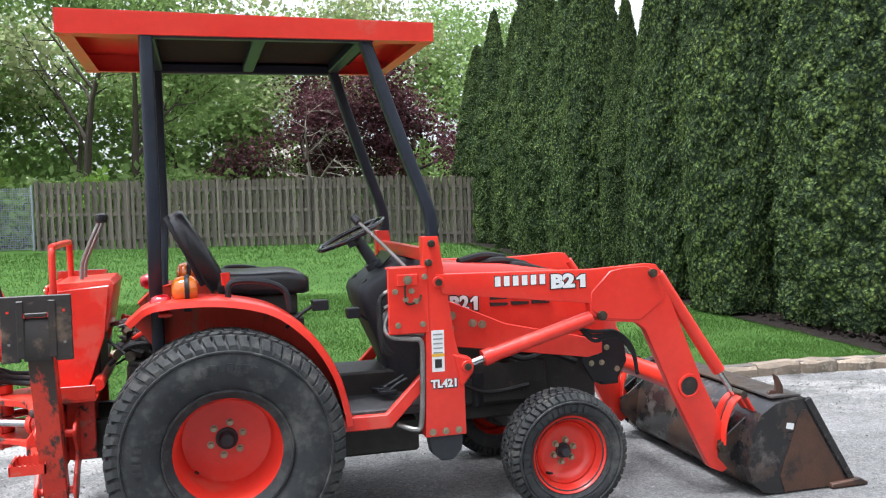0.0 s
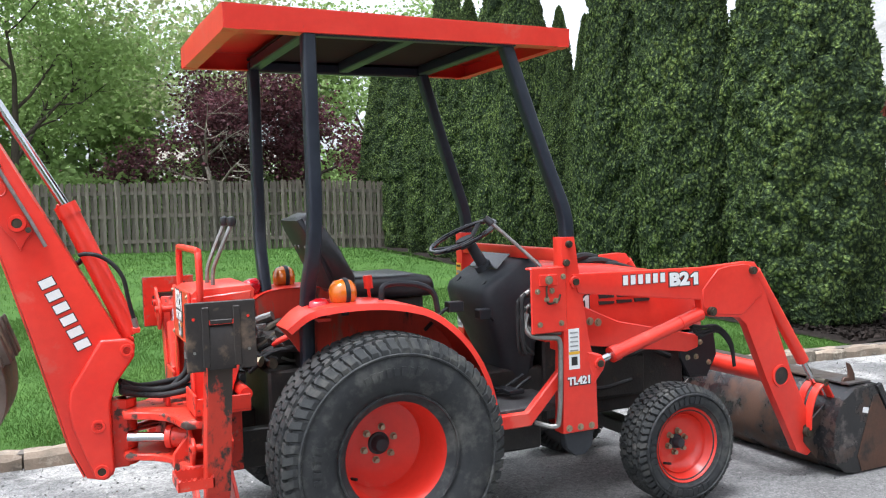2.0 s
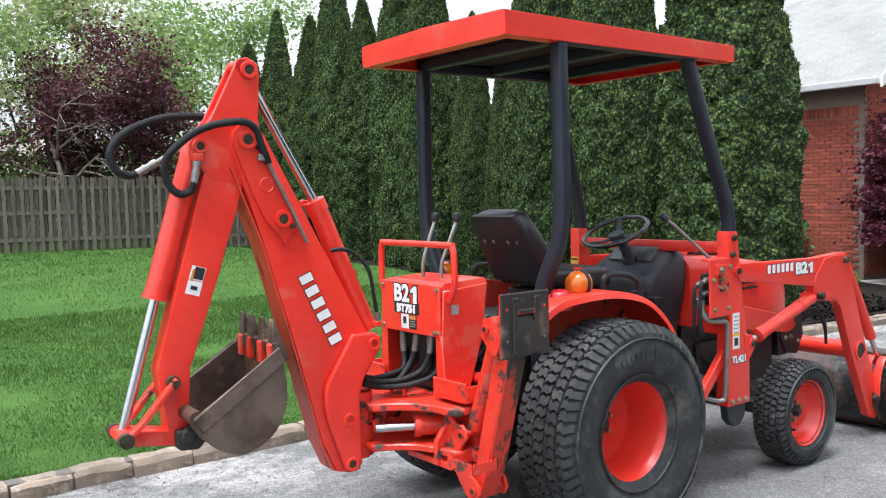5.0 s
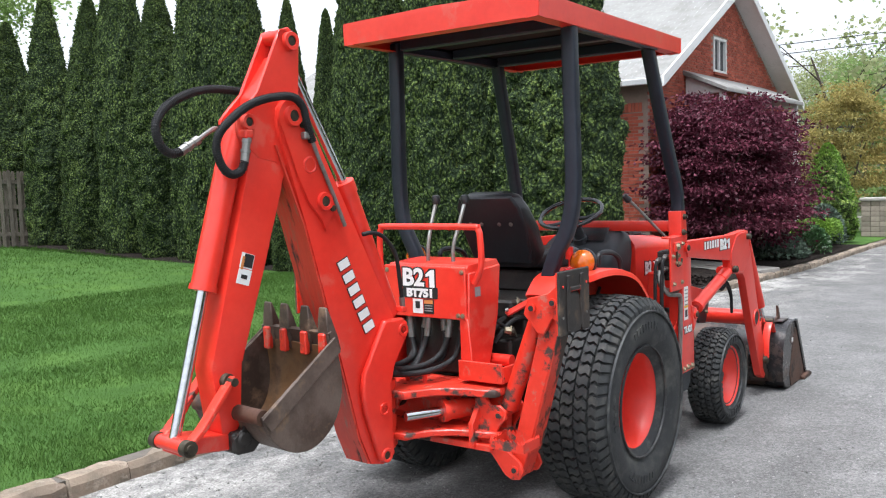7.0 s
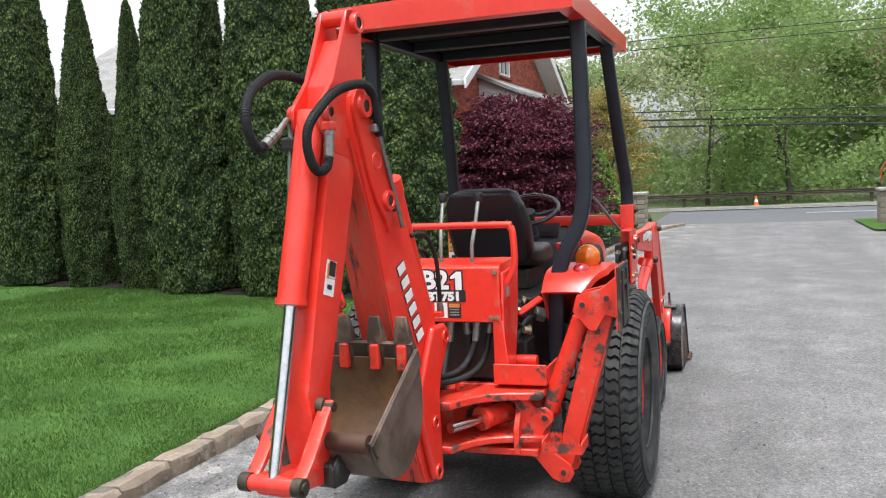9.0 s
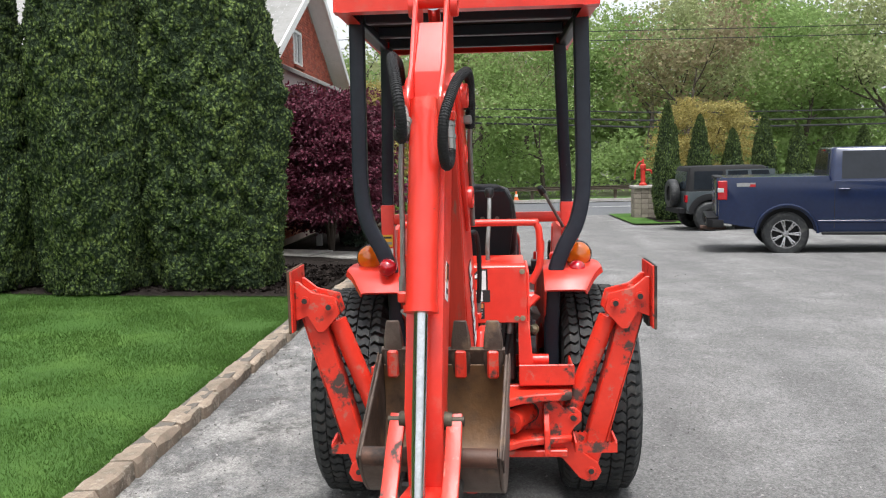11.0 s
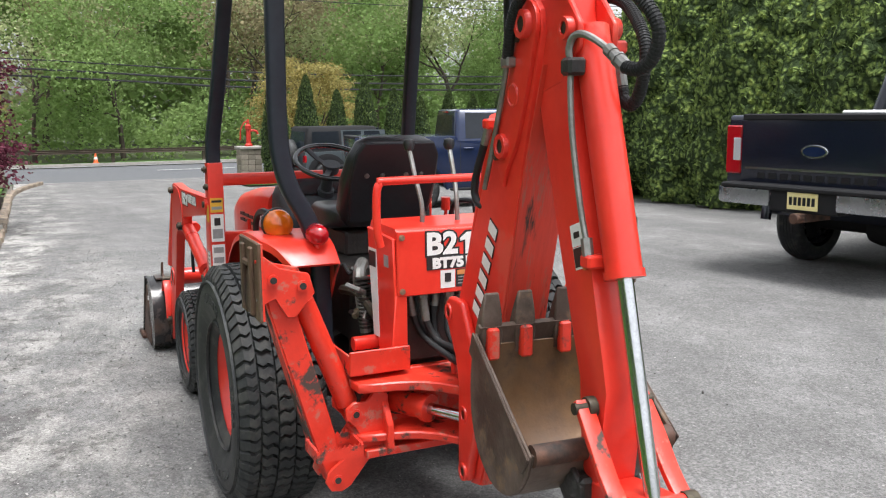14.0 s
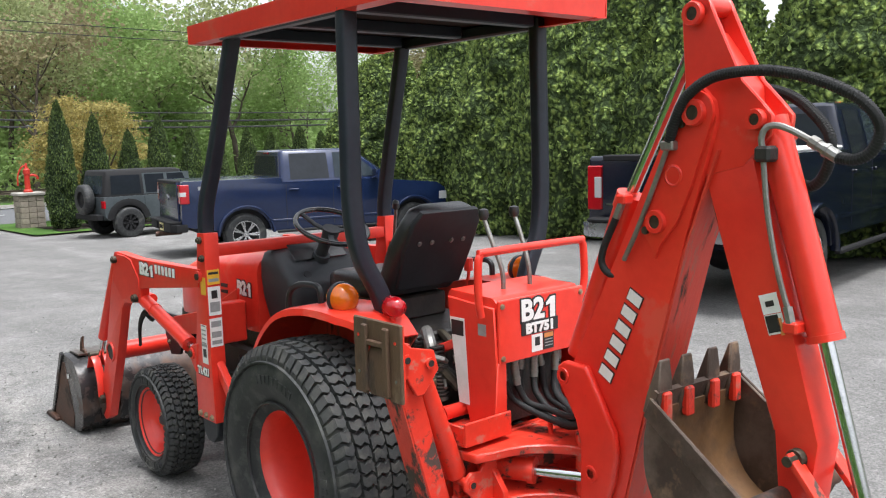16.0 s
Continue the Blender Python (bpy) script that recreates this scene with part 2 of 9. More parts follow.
m_asphalt = mat("weathered_grey_asphalt", (0.114, 0.111, 0.107), (0.152, 0.148, 0.142), 0.8, 0.85, 0.95, bump=0.6, bscale=130,
                wear=(0.24, 0.235, 0.226), wscale=45, wthr=0.60, wear2=(0.205, 0.20, 0.195), w2scale=1.3, w2thr=0.56, soft=0.1)
def pave_patches(m):
    """Pale worn patches and dark mottling, thickest along the kerb side."""
    nt = m.node_tree
    n, l = nt.nodes, nt.links
    bs = n["Principled BSDF"]
    src = bs.inputs["Base Color"].links[0].from_socket
    tc = n.new("ShaderNodeTexCoord")
    sp = n.new("ShaderNodeSeparateXYZ")
    l.new(tc.outputs["Object"], sp.inputs[0])

    def rng_(v, a, b, c=0.0, d=1.0):
        r = n.new("ShaderNodeMapRange")
        for k, x in (("From Min", a), ("From Max", b), ("To Min", c), ("To Max", d)):
            r.inputs[k].default_value = x
        l.new(v, r.inputs["Value"])
        return r.outputs[0]

    def nz(s_, st):
        mp = n.new("ShaderNodeMapping")
        mp.inputs["Scale"].default_value = st
        l.new(tc.outputs["Object"], mp.inputs["Vector"])
        t = n.new("ShaderNodeTexNoise")
        t.inputs["Scale"].default_value, t.inputs["Detail"].default_value, t.inputs["Roughness"].default_value = s_, 9, 0.68
        l.new(mp.outputs[0], t.inputs["Vector"])
        return t.outputs["Fac"]

    def mul(a, b):
        x = n.new("ShaderNodeMath")
        x.operation = "MULTIPLY"
        l.new(a, x.inputs[0]), l.new(b, x.inputs[1])
        return x.outputs[0]

    def blend(f, a, colour):
        x = n.new("ShaderNodeMix")
        x.data_type = "RGBA"
        l.new(f, x.inputs["Factor"]), l.new(a, x.inputs[6])
        x.inputs[7].default_value = (*colour, 1)
        return x.outputs[2]

    strip = rng_(sp.outputs["Y"], 0.2, 1.5)
    pale = mul(rng_(nz(1.4, (1, 1.4, 1)), 0.46, 0.58), strip)
    dark = mul(rng_(nz(3.4, (1, 1, 1)), 0.52, 0.62), strip)
    spot = rng_(nz(0.9, (1, 1, 1)), 0.60, 0.68, 0.0, 0.55)
    c = blend(pale, src, (0.37, 0.355, 0.33))
    c = blend(dark, c, (0.075, 0.07, 0.064))
    c = blend(spot, c, (0.25, 0.245, 0.24))
    streak = rng_(nz(0.5, (0.22, 1.6, 1)), 0.40, 0.60, 0.0, 0.55)
    c = blend(streak, c, (0.092, 0.090, 0.088))
    speck = rng_(nz(150, (1, 1, 1)), 0.60, 0.66, 0.0, 0.35)
    c = blend(speck, c, (0.075, 0.073, 0.072))
    # stones of the aggregate, each of its own grey
    for sc_, lo, hi in ((110.0, 0.66, 1.33), (40.0, 0.84, 1.15)):
        vo = n.new("ShaderNodeTexVoronoi")
        vo.inputs["Scale"].default_value = sc_
        l.new(tc.outputs["Object"], vo.inputs["Vector"])
        sx = n.new("ShaderNodeSeparateXYZ")
        l.new(vo.outputs["Color"], sx.inputs[0])
        sc = n.new("ShaderNodeVectorMath")
        sc.operation = "SCALE"
        l.new(c, sc.inputs[0]), l.new(rng_(sx.outputs[0], 0, 1, lo, hi), sc.inputs["Scale"])
        c = sc.outputs[0]
        if sc_ > 50:
            b = n.new("ShaderNodeBump")
            b.inputs["Strength"].default_value, b.inputs["Distance"].default_value = 0.35, 0.005
            b.invert = True
            l.new(vo.outputs["Distance"], b.inputs["Height"])
            if bs.inputs["Normal"].links:
                l.new(bs.inputs["Normal"].links[0].from_socket, b.inputs["Normal"])
            l.new(b.outputs[0], bs.inputs["Normal"])
    l.new(c, bs.inputs["Base Color"])


pave_patches(m_asphalt)
m_street = mat("dark_street_asphalt", (0.085, 0.088, 0.095), (0.105, 0.107, 0.112), 1.2, 0.85, bump=0.3, bscale=90)
m_lawn = mat("mown_lawn_turf", (0.045, 0.096, 0.022), (0.058, 0.114, 0.029), 0.6, 0.85, 0.95, bump=1.0, bscale=45, wear=(0.084, 0.151, 0.034), wscale=1.6, wthr=0.62, soft=0.15, spec=0.05)
m_blade = mat("grass_blades", (0.074, 0.138, 0.032), (0.056, 0.114, 0.025), 1.3, 0.85, island=0.16, leaf=0.2, spec=0.02)
m_soil = mat("leaf_litter_soil", (0.06, 0.06, 0.03), (0.05, 0.08, 0.025), 0.3, 0.95, bump=0.6, bscale=12)
m_mulch = mat("black_bark_mulch", (0.012, 0.010, 0.009), (0.026, 0.021, 0.018), 14, 0.95, 1.0, bump=1.0, bscale=45, wear=(0.055, 0.043, 0.035), wscale=30, wthr=0.66, spec=0.05)
m_chip = mat("bark_mulch_chips", (0.026, 0.020, 0.017), (0.012, 0.010, 0.009), 5, 0.95, island=0.5, spec=0.05)
m_kerb = mat("tan_kerb_stone", (0.27, 0.21, 0.155), (0.185, 0.145, 0.108), 7, 0.85, 0.95, bump=0.6, bscale=50, rnd=0.16, wear=(0.45, 0.38, 0.30), wscale=12, wthr=0.62, wear2=(0.075, 0.068, 0.05), w2scale=6, w2thr=0.57, soft=0.1)
m_mortar = mat("dirty_mortar", (0.09, 0.08, 0.068), (0.14, 0.12, 0.10), 12, 0.95, bump=0.4)
m_path = mat("pale_flagstone", (0.40, 0.38, 0.35), (0.32, 0.30, 0.27), 4, 0.85, bump=0.2, bscale=40, rnd=0.1)
m_fence = mat("weathered_grey_fence_board", (0.125, 0.105, 0.082), (0.078, 0.064, 0.05), 9, 0.85, 0.95, bump=0.4, bscale=70, rnd=0.28, stretch=(6, 6, 1), wear=(0.19, 0.18, 0.155), wscale=4, wthr=0.62, soft=0.12)
m_chain = mat("galvanised_mesh_panel", (0.32, 0.34, 0.37), (0.26, 0.28, 0.31), 20, 0.5, metal=0.4)
m_brick = mat("red_house_brick", (0.36, 0.088, 0.050), (0.28, 0.062, 0.038), 3, 0.85, bump=0.3, bscale=40, island=0.28)
m_brickpart = mat("red_house_brick_face", (0.36, 0.088, 0.050), (0.28, 0.062, 0.038), 3, 0.85, bump=0.3, bscale=40, rnd=0.28)
m_joint = mat("brick_joint_mortar", (0.30, 0.22, 0.18), (0.24, 0.18, 0.15), 8, 0.95)
m_shingle = mat("light_grey_roof_shingles", (0.28, 0.275, 0.26), (0.21, 0.205, 0.195), 2.5, 0.9, bump=0.4, bscale=30, wear=(0.17, 0.165, 0.15), wscale=1.2, wthr=0.62, soft=0.12, island=0.06)
m_trim = mat("white_painted_trim", (0.74, 0.74, 0.73), (0.66, 0.66, 0.65), 4, 0.5, 0.65, wear=(0.5, 0.49, 0.46), wscale=3, wthr=0.68)
m_pier = mat("brown_grey_pier_stone", (0.30, 0.26, 0.21), (0.22, 0.19, 0.155), 6, 0.9, bump=0.5, bscale=30, rnd=0.22)
m_cap = mat("grey_cap_stone", (0.36, 0.34, 0.31), (0.28, 0.265, 0.24), 6, 0.9, bump=0.3)
m_bark = mat("grey_brown_bark", (0.085, 0.066, 0.05), (0.055, 0.043, 0.034), 5, 0.9, bump=0.8, bscale=25, stretch=(3, 3, 0.6))
m_palebark = mat("pale_bare_twigs", (0.26, 0.22, 0.18), (0.18, 0.15, 0.12), 6, 0.9)
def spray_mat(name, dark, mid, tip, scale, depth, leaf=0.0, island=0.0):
    """Scale-leaved evergreen: small sprays with pale young tips, shade in the gaps painted dark, in relief."""
    m = bpy.data.materials.new(name)
    m.use_nodes = True
    n, l = m.node_tree.nodes, m.node_tree.links
    bs = n["Principled BSDF"]
    tc = n.new("ShaderNodeTexCoord")
    wob = n.new("ShaderNodeTexNoise")
    wob.inputs["Scale"].default_value, wob.inputs["Detail"].default_value = scale * 0.9, 4
    l.new(tc.outputs["Object"], wob.inputs["Vector"])
    add = n.new("ShaderNodeVectorMath")
    add.operation = "MULTIPLY_ADD"
    add.inputs[1].default_value = (1.6 / scale,) * 3
    l.new(wob.outputs["Color"], add.inputs[0]), l.new(tc.outputs["Object"], add.inputs[2])
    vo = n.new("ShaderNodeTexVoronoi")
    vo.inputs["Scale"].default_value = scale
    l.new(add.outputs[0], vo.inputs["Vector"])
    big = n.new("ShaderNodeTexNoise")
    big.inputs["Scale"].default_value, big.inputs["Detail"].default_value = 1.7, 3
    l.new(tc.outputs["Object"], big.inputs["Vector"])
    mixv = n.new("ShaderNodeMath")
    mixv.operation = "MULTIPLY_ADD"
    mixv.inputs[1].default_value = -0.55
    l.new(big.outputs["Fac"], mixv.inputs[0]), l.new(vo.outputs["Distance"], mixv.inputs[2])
    # ramp darkens toward the cell borders, painting shade between the sprays
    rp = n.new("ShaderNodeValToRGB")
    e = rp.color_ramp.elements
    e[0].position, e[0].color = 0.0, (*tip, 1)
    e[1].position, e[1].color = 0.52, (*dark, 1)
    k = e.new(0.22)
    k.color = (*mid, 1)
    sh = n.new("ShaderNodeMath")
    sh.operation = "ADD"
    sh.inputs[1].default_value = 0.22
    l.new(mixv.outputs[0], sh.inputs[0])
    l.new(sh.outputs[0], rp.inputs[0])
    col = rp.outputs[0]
    if island:
        hs = n.new("ShaderNodeHueSaturation")
        mr = n.new("ShaderNodeMapRange")
        mr.inputs["To Min"].default_value, mr.inputs["To Max"].default_value = 1 - island, 1 + island
        l.new(n.new("ShaderNodeNewGeometry").outputs["Random Per Island"], mr.inputs["Value"])
        l.new(mr.outputs[0], hs.inputs["Value"]), l.new(col, hs.inputs["Color"])
        col = hs.outputs[0]
    l.new(col, bs.inputs["Base Color"])
    bs.inputs["Roughness"].default_value, bs.inputs["Specular IOR Level"].default_value = 0.85, 0.04
    if depth:
        b = n.new("ShaderNodeBump")
        b.invert = True
        b.inputs["Strength"].default_value, b.inputs["Distance"].default_value = 1.0, depth
        l.new(vo.outputs["Distance"], b.inputs["Height"])
        l.new(b.outputs[0], bs.inputs["Normal"])
    if leaf:
        tr, ms = n.new("ShaderNodeBsdfTranslucent"), n.new("ShaderNodeMixShader")
        ms.inputs[0].default_value = leaf
        l.new(col, tr.inputs["Color"])
        l.new(bs.outputs[0], ms.inputs[1]), l.new(tr.outputs[0], ms.inputs[2])
        l.new(ms.outputs[0], n["Material Output"].inputs["Surface"])
    return m


# first tone of each is the painted gap shade, deepest in the inner crowns
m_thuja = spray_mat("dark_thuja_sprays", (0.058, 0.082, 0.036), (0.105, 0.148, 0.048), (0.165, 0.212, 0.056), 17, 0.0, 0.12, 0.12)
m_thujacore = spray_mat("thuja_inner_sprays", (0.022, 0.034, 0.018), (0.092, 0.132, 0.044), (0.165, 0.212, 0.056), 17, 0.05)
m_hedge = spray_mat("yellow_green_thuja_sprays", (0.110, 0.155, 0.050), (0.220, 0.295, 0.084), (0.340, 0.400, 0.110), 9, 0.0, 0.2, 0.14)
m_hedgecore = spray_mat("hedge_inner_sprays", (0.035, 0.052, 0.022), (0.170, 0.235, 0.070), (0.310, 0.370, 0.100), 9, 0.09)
m_maple = mat("purple_maple_leaves", (0.070, 0.014, 0.026), (0.115, 0.024, 0.042), 1.2, 0.55, island=0.5, leaf=0.3, spec=0.25)
m_darkmaple = mat("dark_plum_leaves", (0.069, 0.025, 0.03), (0.106, 0.037, 0.045), 0.8, 0.6, island=0.5, leaf=0.3, spec=0.25)
m_spring = mat("fresh_spring_leaves", (0.182, 0.308, 0.056), (0.252, 0.378, 0.084), 0.4, 0.6, island=0.4, leaf=0.5, spec=0.05)
m_wood1 = mat("woodland_leaves", (0.215, 0.315, 0.11), (0.295, 0.395, 0.15), 0.15, 0.65, island=0.14, leaf=0.58, spec=0.05)
m_wood2 = mat("pale_budding_leaves", (0.31, 0.345, 0.17), (0.37, 0.40, 0.21), 0.15, 0.65, island=0.12, leaf=0.58, spec=0.05)
m_wood3 = mat("russet_budding_leaves", (0.29, 0.235, 0.15), (0.26, 0.25, 0.13), 0.15, 0.65, island=0.12, leaf=0.7, spec=0.05)
m_gold = mat("golden_spring_leaves", (0.36, 0.29, 0.10), (0.29, 0.26, 0.10), 0.6, 0.6, island=0.35, leaf=0.5, spec=0.05)
m_boxwood = mat("bright_boxwood_leaves", (0.16, 0.28, 0.03), (0.12, 0.23, 0.03), 1.2, 0.6, island=0.35, leaf=0.3)
m_juniper = mat("blue_grey_juniper_sprays", (0.07, 0.105, 0.075), (0.10, 0.14, 0.10), 1.5, 0.65, island=0.4, leaf=0.2)
m_laurel = mat("dark_glossy_shrub_leaves", (0.035, 0.085, 0.028), (0.055, 0.12, 0.04), 1.5, 0.45, island=0.45, leaf=0.25)
m_guard = mat("weathered_guard_rail", (0.085, 0.062, 0.045), (0.06, 0.046, 0.036), 3, 0.85)
m_wire = mat("black_overhead_wire", (0.02, 0.02, 0.022), None, 4, 0.6)
m_pump = mat("red_pump_enamel", (0.55, 0.03, 0.015), (0.42, 0.025, 0.015), 6, 0.45, 0.6)
m_cone = mat("orange_cone_plastic", (0.75, 0.14, 0.03), (0.65, 0.12, 0.03), 6, 0.5)
m_beige = mat("beige_far_siding", (0.50, 0.46, 0.40), (0.42, 0.39, 0.34), 2, 0.8)
m_farroof = mat("tan_far_roof", (0.34, 0.31, 0.27), (0.28, 0.25, 0.22), 2, 0.9)
m_white_line = mat("worn_white_road_paint", (0.55, 0.55, 0.53), (0.40, 0.40, 0.39), 5, 0.8)

# ---- mesh helpers ----
def V(*a):
    return Vector(a)


def part(name, bm, material, parent=None, label="", bevel=0.0, sharp=35, seg=1, kind="", recalc=True):
    """Link a bmesh as one mesh object under a thing or a part."""
    if recalc:
        bmesh.ops.recalc_face_normals(bm, faces=bm.faces)
    if bevel:
        es = [e for e in bm.edges if len(e.link_faces) == 2 and e.calc_face_angle(0) > radians(28)]
        bmesh.ops.bevel(bm, geom=es, offset=bevel, segments=seg, affect="EDGES", profile=0.7, clamp_overlap=True)
    for f in bm.faces:
        f.smooth = True
    for e in bm.edges:
        e.smooth = len(e.link_faces) == 2 and e.calc_face_angle(0) < radians(sharp)
    me = bpy.data.meshes.new(name)
    bm.to_mesh(me)
    bm.free()
    me.materials.append(material)
    ob = new(name, me)
    if parent:
        ob.parent = parent
    if label:
        ob["label"] = label
    if kind:
        ob["kind"] = kind
    return ob


def thing(name, label, category, at=(0, 0, 0), rz=0.0, group="", kind=""):
    ob = new(name)
    ob.empty_display_size = 0.1
    ob.matrix_basis = pose(*at, 0, 0, rz)
    return tagged(ob, label, category, group, kind)


def shared(name, me, parent, m=None, label=""):
    """One more object on a mesh that is already built."""
    ob = new(name, me)
    ob.parent = parent
    if m is not None:
        ob.matrix_basis = m
    if label:
        ob["label"] = label
    return ob


def NB():
    return bmesh.new()


def box(bm, lo, hi, m=None):
    vs = [bm.verts.new(V(x, y, z) if m is None else m @ V(x, y, z)) for x in (lo[0], hi[0]) for y in (lo[1], hi[1]) for z in (lo[2], hi[2])]
    for q in ((0, 1, 3, 2), (4, 6, 7, 5), (0, 4, 5, 1), (2, 3, 7, 6), (0, 2, 6, 4), (1, 5, 7, 3)):
        bm.faces.new([vs[i] for i in q])
    return bm


def prism(bm, pts, a, b, axis="y", m=None):
    """A flat outline pushed along an axis; the outline's two numbers are the other axes in order."""
    def at(p, d):
        v = {"x": V(d, p[0], p[1]), "y": V(p[0], d, p[1]), "z": V(p[0], p[1], d)}[axis]
        return v if m is None else m @ v
    lo = [bm.verts.new(at(p, a)) for p in pts]
    hi = [bm.verts.new(at(p, b)) for p in pts]
    bm.faces.new(lo), bm.faces.new(hi[::-1])
    k = len(pts)
    for i in range(k):
        bm.faces.new((lo[i], hi[i], hi[(i + 1) % k], lo[(i + 1) % k]))
    return bm


def ring_frame(d):
    d = d.normalized()
    u = d.cross(V(0, 0, 1) if abs(d.z) < 0.9 else V(0, 1, 0)).normalized()
    return u, d.cross(u).normalized()


def cyl(bm, p0, p1, r0, r1=None, seg=16, caps=True):
    p0, p1 = V(*p0), V(*p1)
    r1 = r0 if r1 is None else r1
    u, v = ring_frame(p1 - p0)
    A = [bm.verts.new(p0 + r0 * (math.cos(2 * math.pi * i / seg) * u + math.sin(2 * math.pi * i / seg) * v)) for i in range(seg)]
    Bv = [bm.verts.new(p1 + r1 * (math.cos(2 * math.pi * i / seg) * u + math.sin(2 * math.pi * i / seg) * v)) for i in range(seg)]
    for i in range(seg):
        bm.faces.new((A[i], A[(i + 1) % seg], Bv[(i + 1) % seg], Bv[i]))
    if caps:
        bm.faces.new(A[::-1]), bm.faces.new(Bv)
    return bm


def smooth_path(pts, n=6):
    pts = [V(*p) for p in pts]
    P = [2 * pts[0] - pts[1]] + pts + [2 * pts[-1] - pts[-2]]
    out = []
    for i in range(1, len(P) - 2):
        a, b, c, d = P[i - 1:i + 3]
        for k in range(n):
            t = k / n
            out.append(0.5 * (2 * b + (c - a) * t + (2 * a - 5 * b + 4 * c - d) * t * t + (3 * b - 3 * c + d - a) * t ** 3))
    return out + [pts[-1]]


def sweep(bm, pts, prof, up=None, closed=False):
    """Push a closed section (u, v) along a path; up fixes the section's v where given."""
    pts = [V(*p) for p in pts]
    k, rings, u = len(prof), [], None
    for i, p in enumerate(pts):
        if closed:
            d = pts[(i + 1) % len(pts)] - pts[i - 1]
        else:
            d = pts[min(i + 1, len(pts) - 1)] - pts[max(i - 1, 0)]
        d.normalize()
        if up is not None:
            u = V(*up).cross(d).normalized()
        elif u is None:
            u = ring_frame(d)[0]
        else:
            u = (u - d * u.dot(d)).normalized()
        v = d.cross(u).normalized()
        rings.append([bm.verts.new(p + a * u + b * v) for a, b in prof])
    n = len(rings)
    for i in range(n if closed else n - 1):
        A, Bv = rings[i], rings[(i + 1) % n]
        for j in range(k):
            bm.faces.new((A[j], A[(j + 1) % k], Bv[(j + 1) % k], Bv[j]))
    if not closed:
        bm.faces.new(rings[0][::-1]), bm.faces.new(rings[-1])
    return bm


def circle(r, seg=10):
    return [(r * math.cos(2 * math.pi * i / seg), r * math.sin(2 * math.pi * i / seg)) for i in range(seg)]


def rrect(w, h, r=0.008):
    out = []
    for cx, cy, a0 in ((w / 2 - r, h / 2 - r, 0), (-w / 2 + r, h / 2 - r, 90), (-w / 2 + r, -h / 2 + r, 180), (w / 2 - r, -h / 2 + r, 270)):
        for a in (a0, a0 + 45, a0 + 90):
            out.append((cx + r * math.cos(radians(a)), cy + r * math.sin(radians(a))))
    return out


def tube(bm, pts, r, seg=10, n=6, raw=False):
    return sweep(bm, pts if raw else smooth_path(pts, n), circle(r, seg))


def lathe(bm, prof, c=(0, 0, 0), axis="y", seg=48, m=None):
    """Turn an outline of (radius, place along the axis)."""
    c = V(*c)
    rings = []
    for i in range(seg):
        a = 2 * math.pi * i / seg
        ca, sa = math.cos(a), math.sin(a)
        row = []
        for r, d in prof:
            p = {"y": V(r * ca, d, r * sa), "z": V(r * ca, r * sa, d), "x": V(d, r * ca, r * sa)}[axis]
            p = c + p
            row.append(bm.verts.new(p if m is None else m @ p))
        rings.append(row)
    for i in range(seg):
        A, Bv = rings[i], rings[(i + 1) % seg]
        for j in range(len(prof) - 1):
            bm.faces.new((A[j], A[j + 1], Bv[j + 1], Bv[j]))
    return bm


def bolt(bm, p, d, r=0.014, h=0.012):
    p, d = V(*p), V(*d).normalized()
    cyl(bm, p, p + d * 0.003, r * 1.45, seg=12)
    cyl(bm, p + d * 0.003, p + d * h, r, seg=6)


def fastmesh(name, verts, k, material, smooth=False):
    """A mesh of many separate k-cornered faces, from an array (n, k, 3)."""
    verts = np.asarray(verts, dtype=np.float32)
    n = verts.shape[0]
    me = bpy.data.meshes.new(name)
    me.vertices.add(n * k)
    me.vertices.foreach_set("co", verts.reshape(-1))
    me.loops.add(n * k)
    me.loops.foreach_set("vertex_index", np.arange(n * k, dtype=np.int32))
    me.polygons.add(n)
    me.polygons.foreach_set("loop_start", np.arange(0, n * k, k, dtype=np.int32))
    me.polygons.foreach_set("loop_total", np.full(n, k, dtype=np.int32))
    me.update(calc_edges=True)
    me.materials.append(material)
    return me


def unit(a):
    return a / np.maximum(np.linalg.norm(a, axis=-1, keepdims=True), 1e-9)


LEAF = np.array([(0, 0, 0), (-0.36, 0.45, 0.06), (0, 1, 0), (0.36, 0.5, 0.06)])
BLADE = np.array([(-0.06, 0, 0), (0.06, 0, 0), (0.0, 1, 0)])


def leaves(pos, dirs, size, shape, rng):
    """Corners of leaves of a shape at pos, along dirs, turned at random about them."""
    d = unit(dirs)
    r = unit(rng.normal(size=d.shape))
    u = unit(np.cross(d, r))
    w = np.cross(u, d)
    s = size[:, None, None]
    return pos[:, None, :] + s * (shape[None, :, 0, None] * u[:, None, :] + shape[None, :, 1, None] * d[:, None, :] + shape[None, :, 2, None] * w[:, None, :])

# ---- ground ----
def drive_z(x):
    return -0.033 * min(max(x - 5.0, 0.0), 9.0) - 0.015 * min(max(x - 14.0, 0.0), 14.0)


def ground_z(x, y):
    up = min(max(y - 2.05, 0.0), 22.0) * 0.025
    return drive_z(x) + (0.07 + up if y > 1.93 else 0.0)


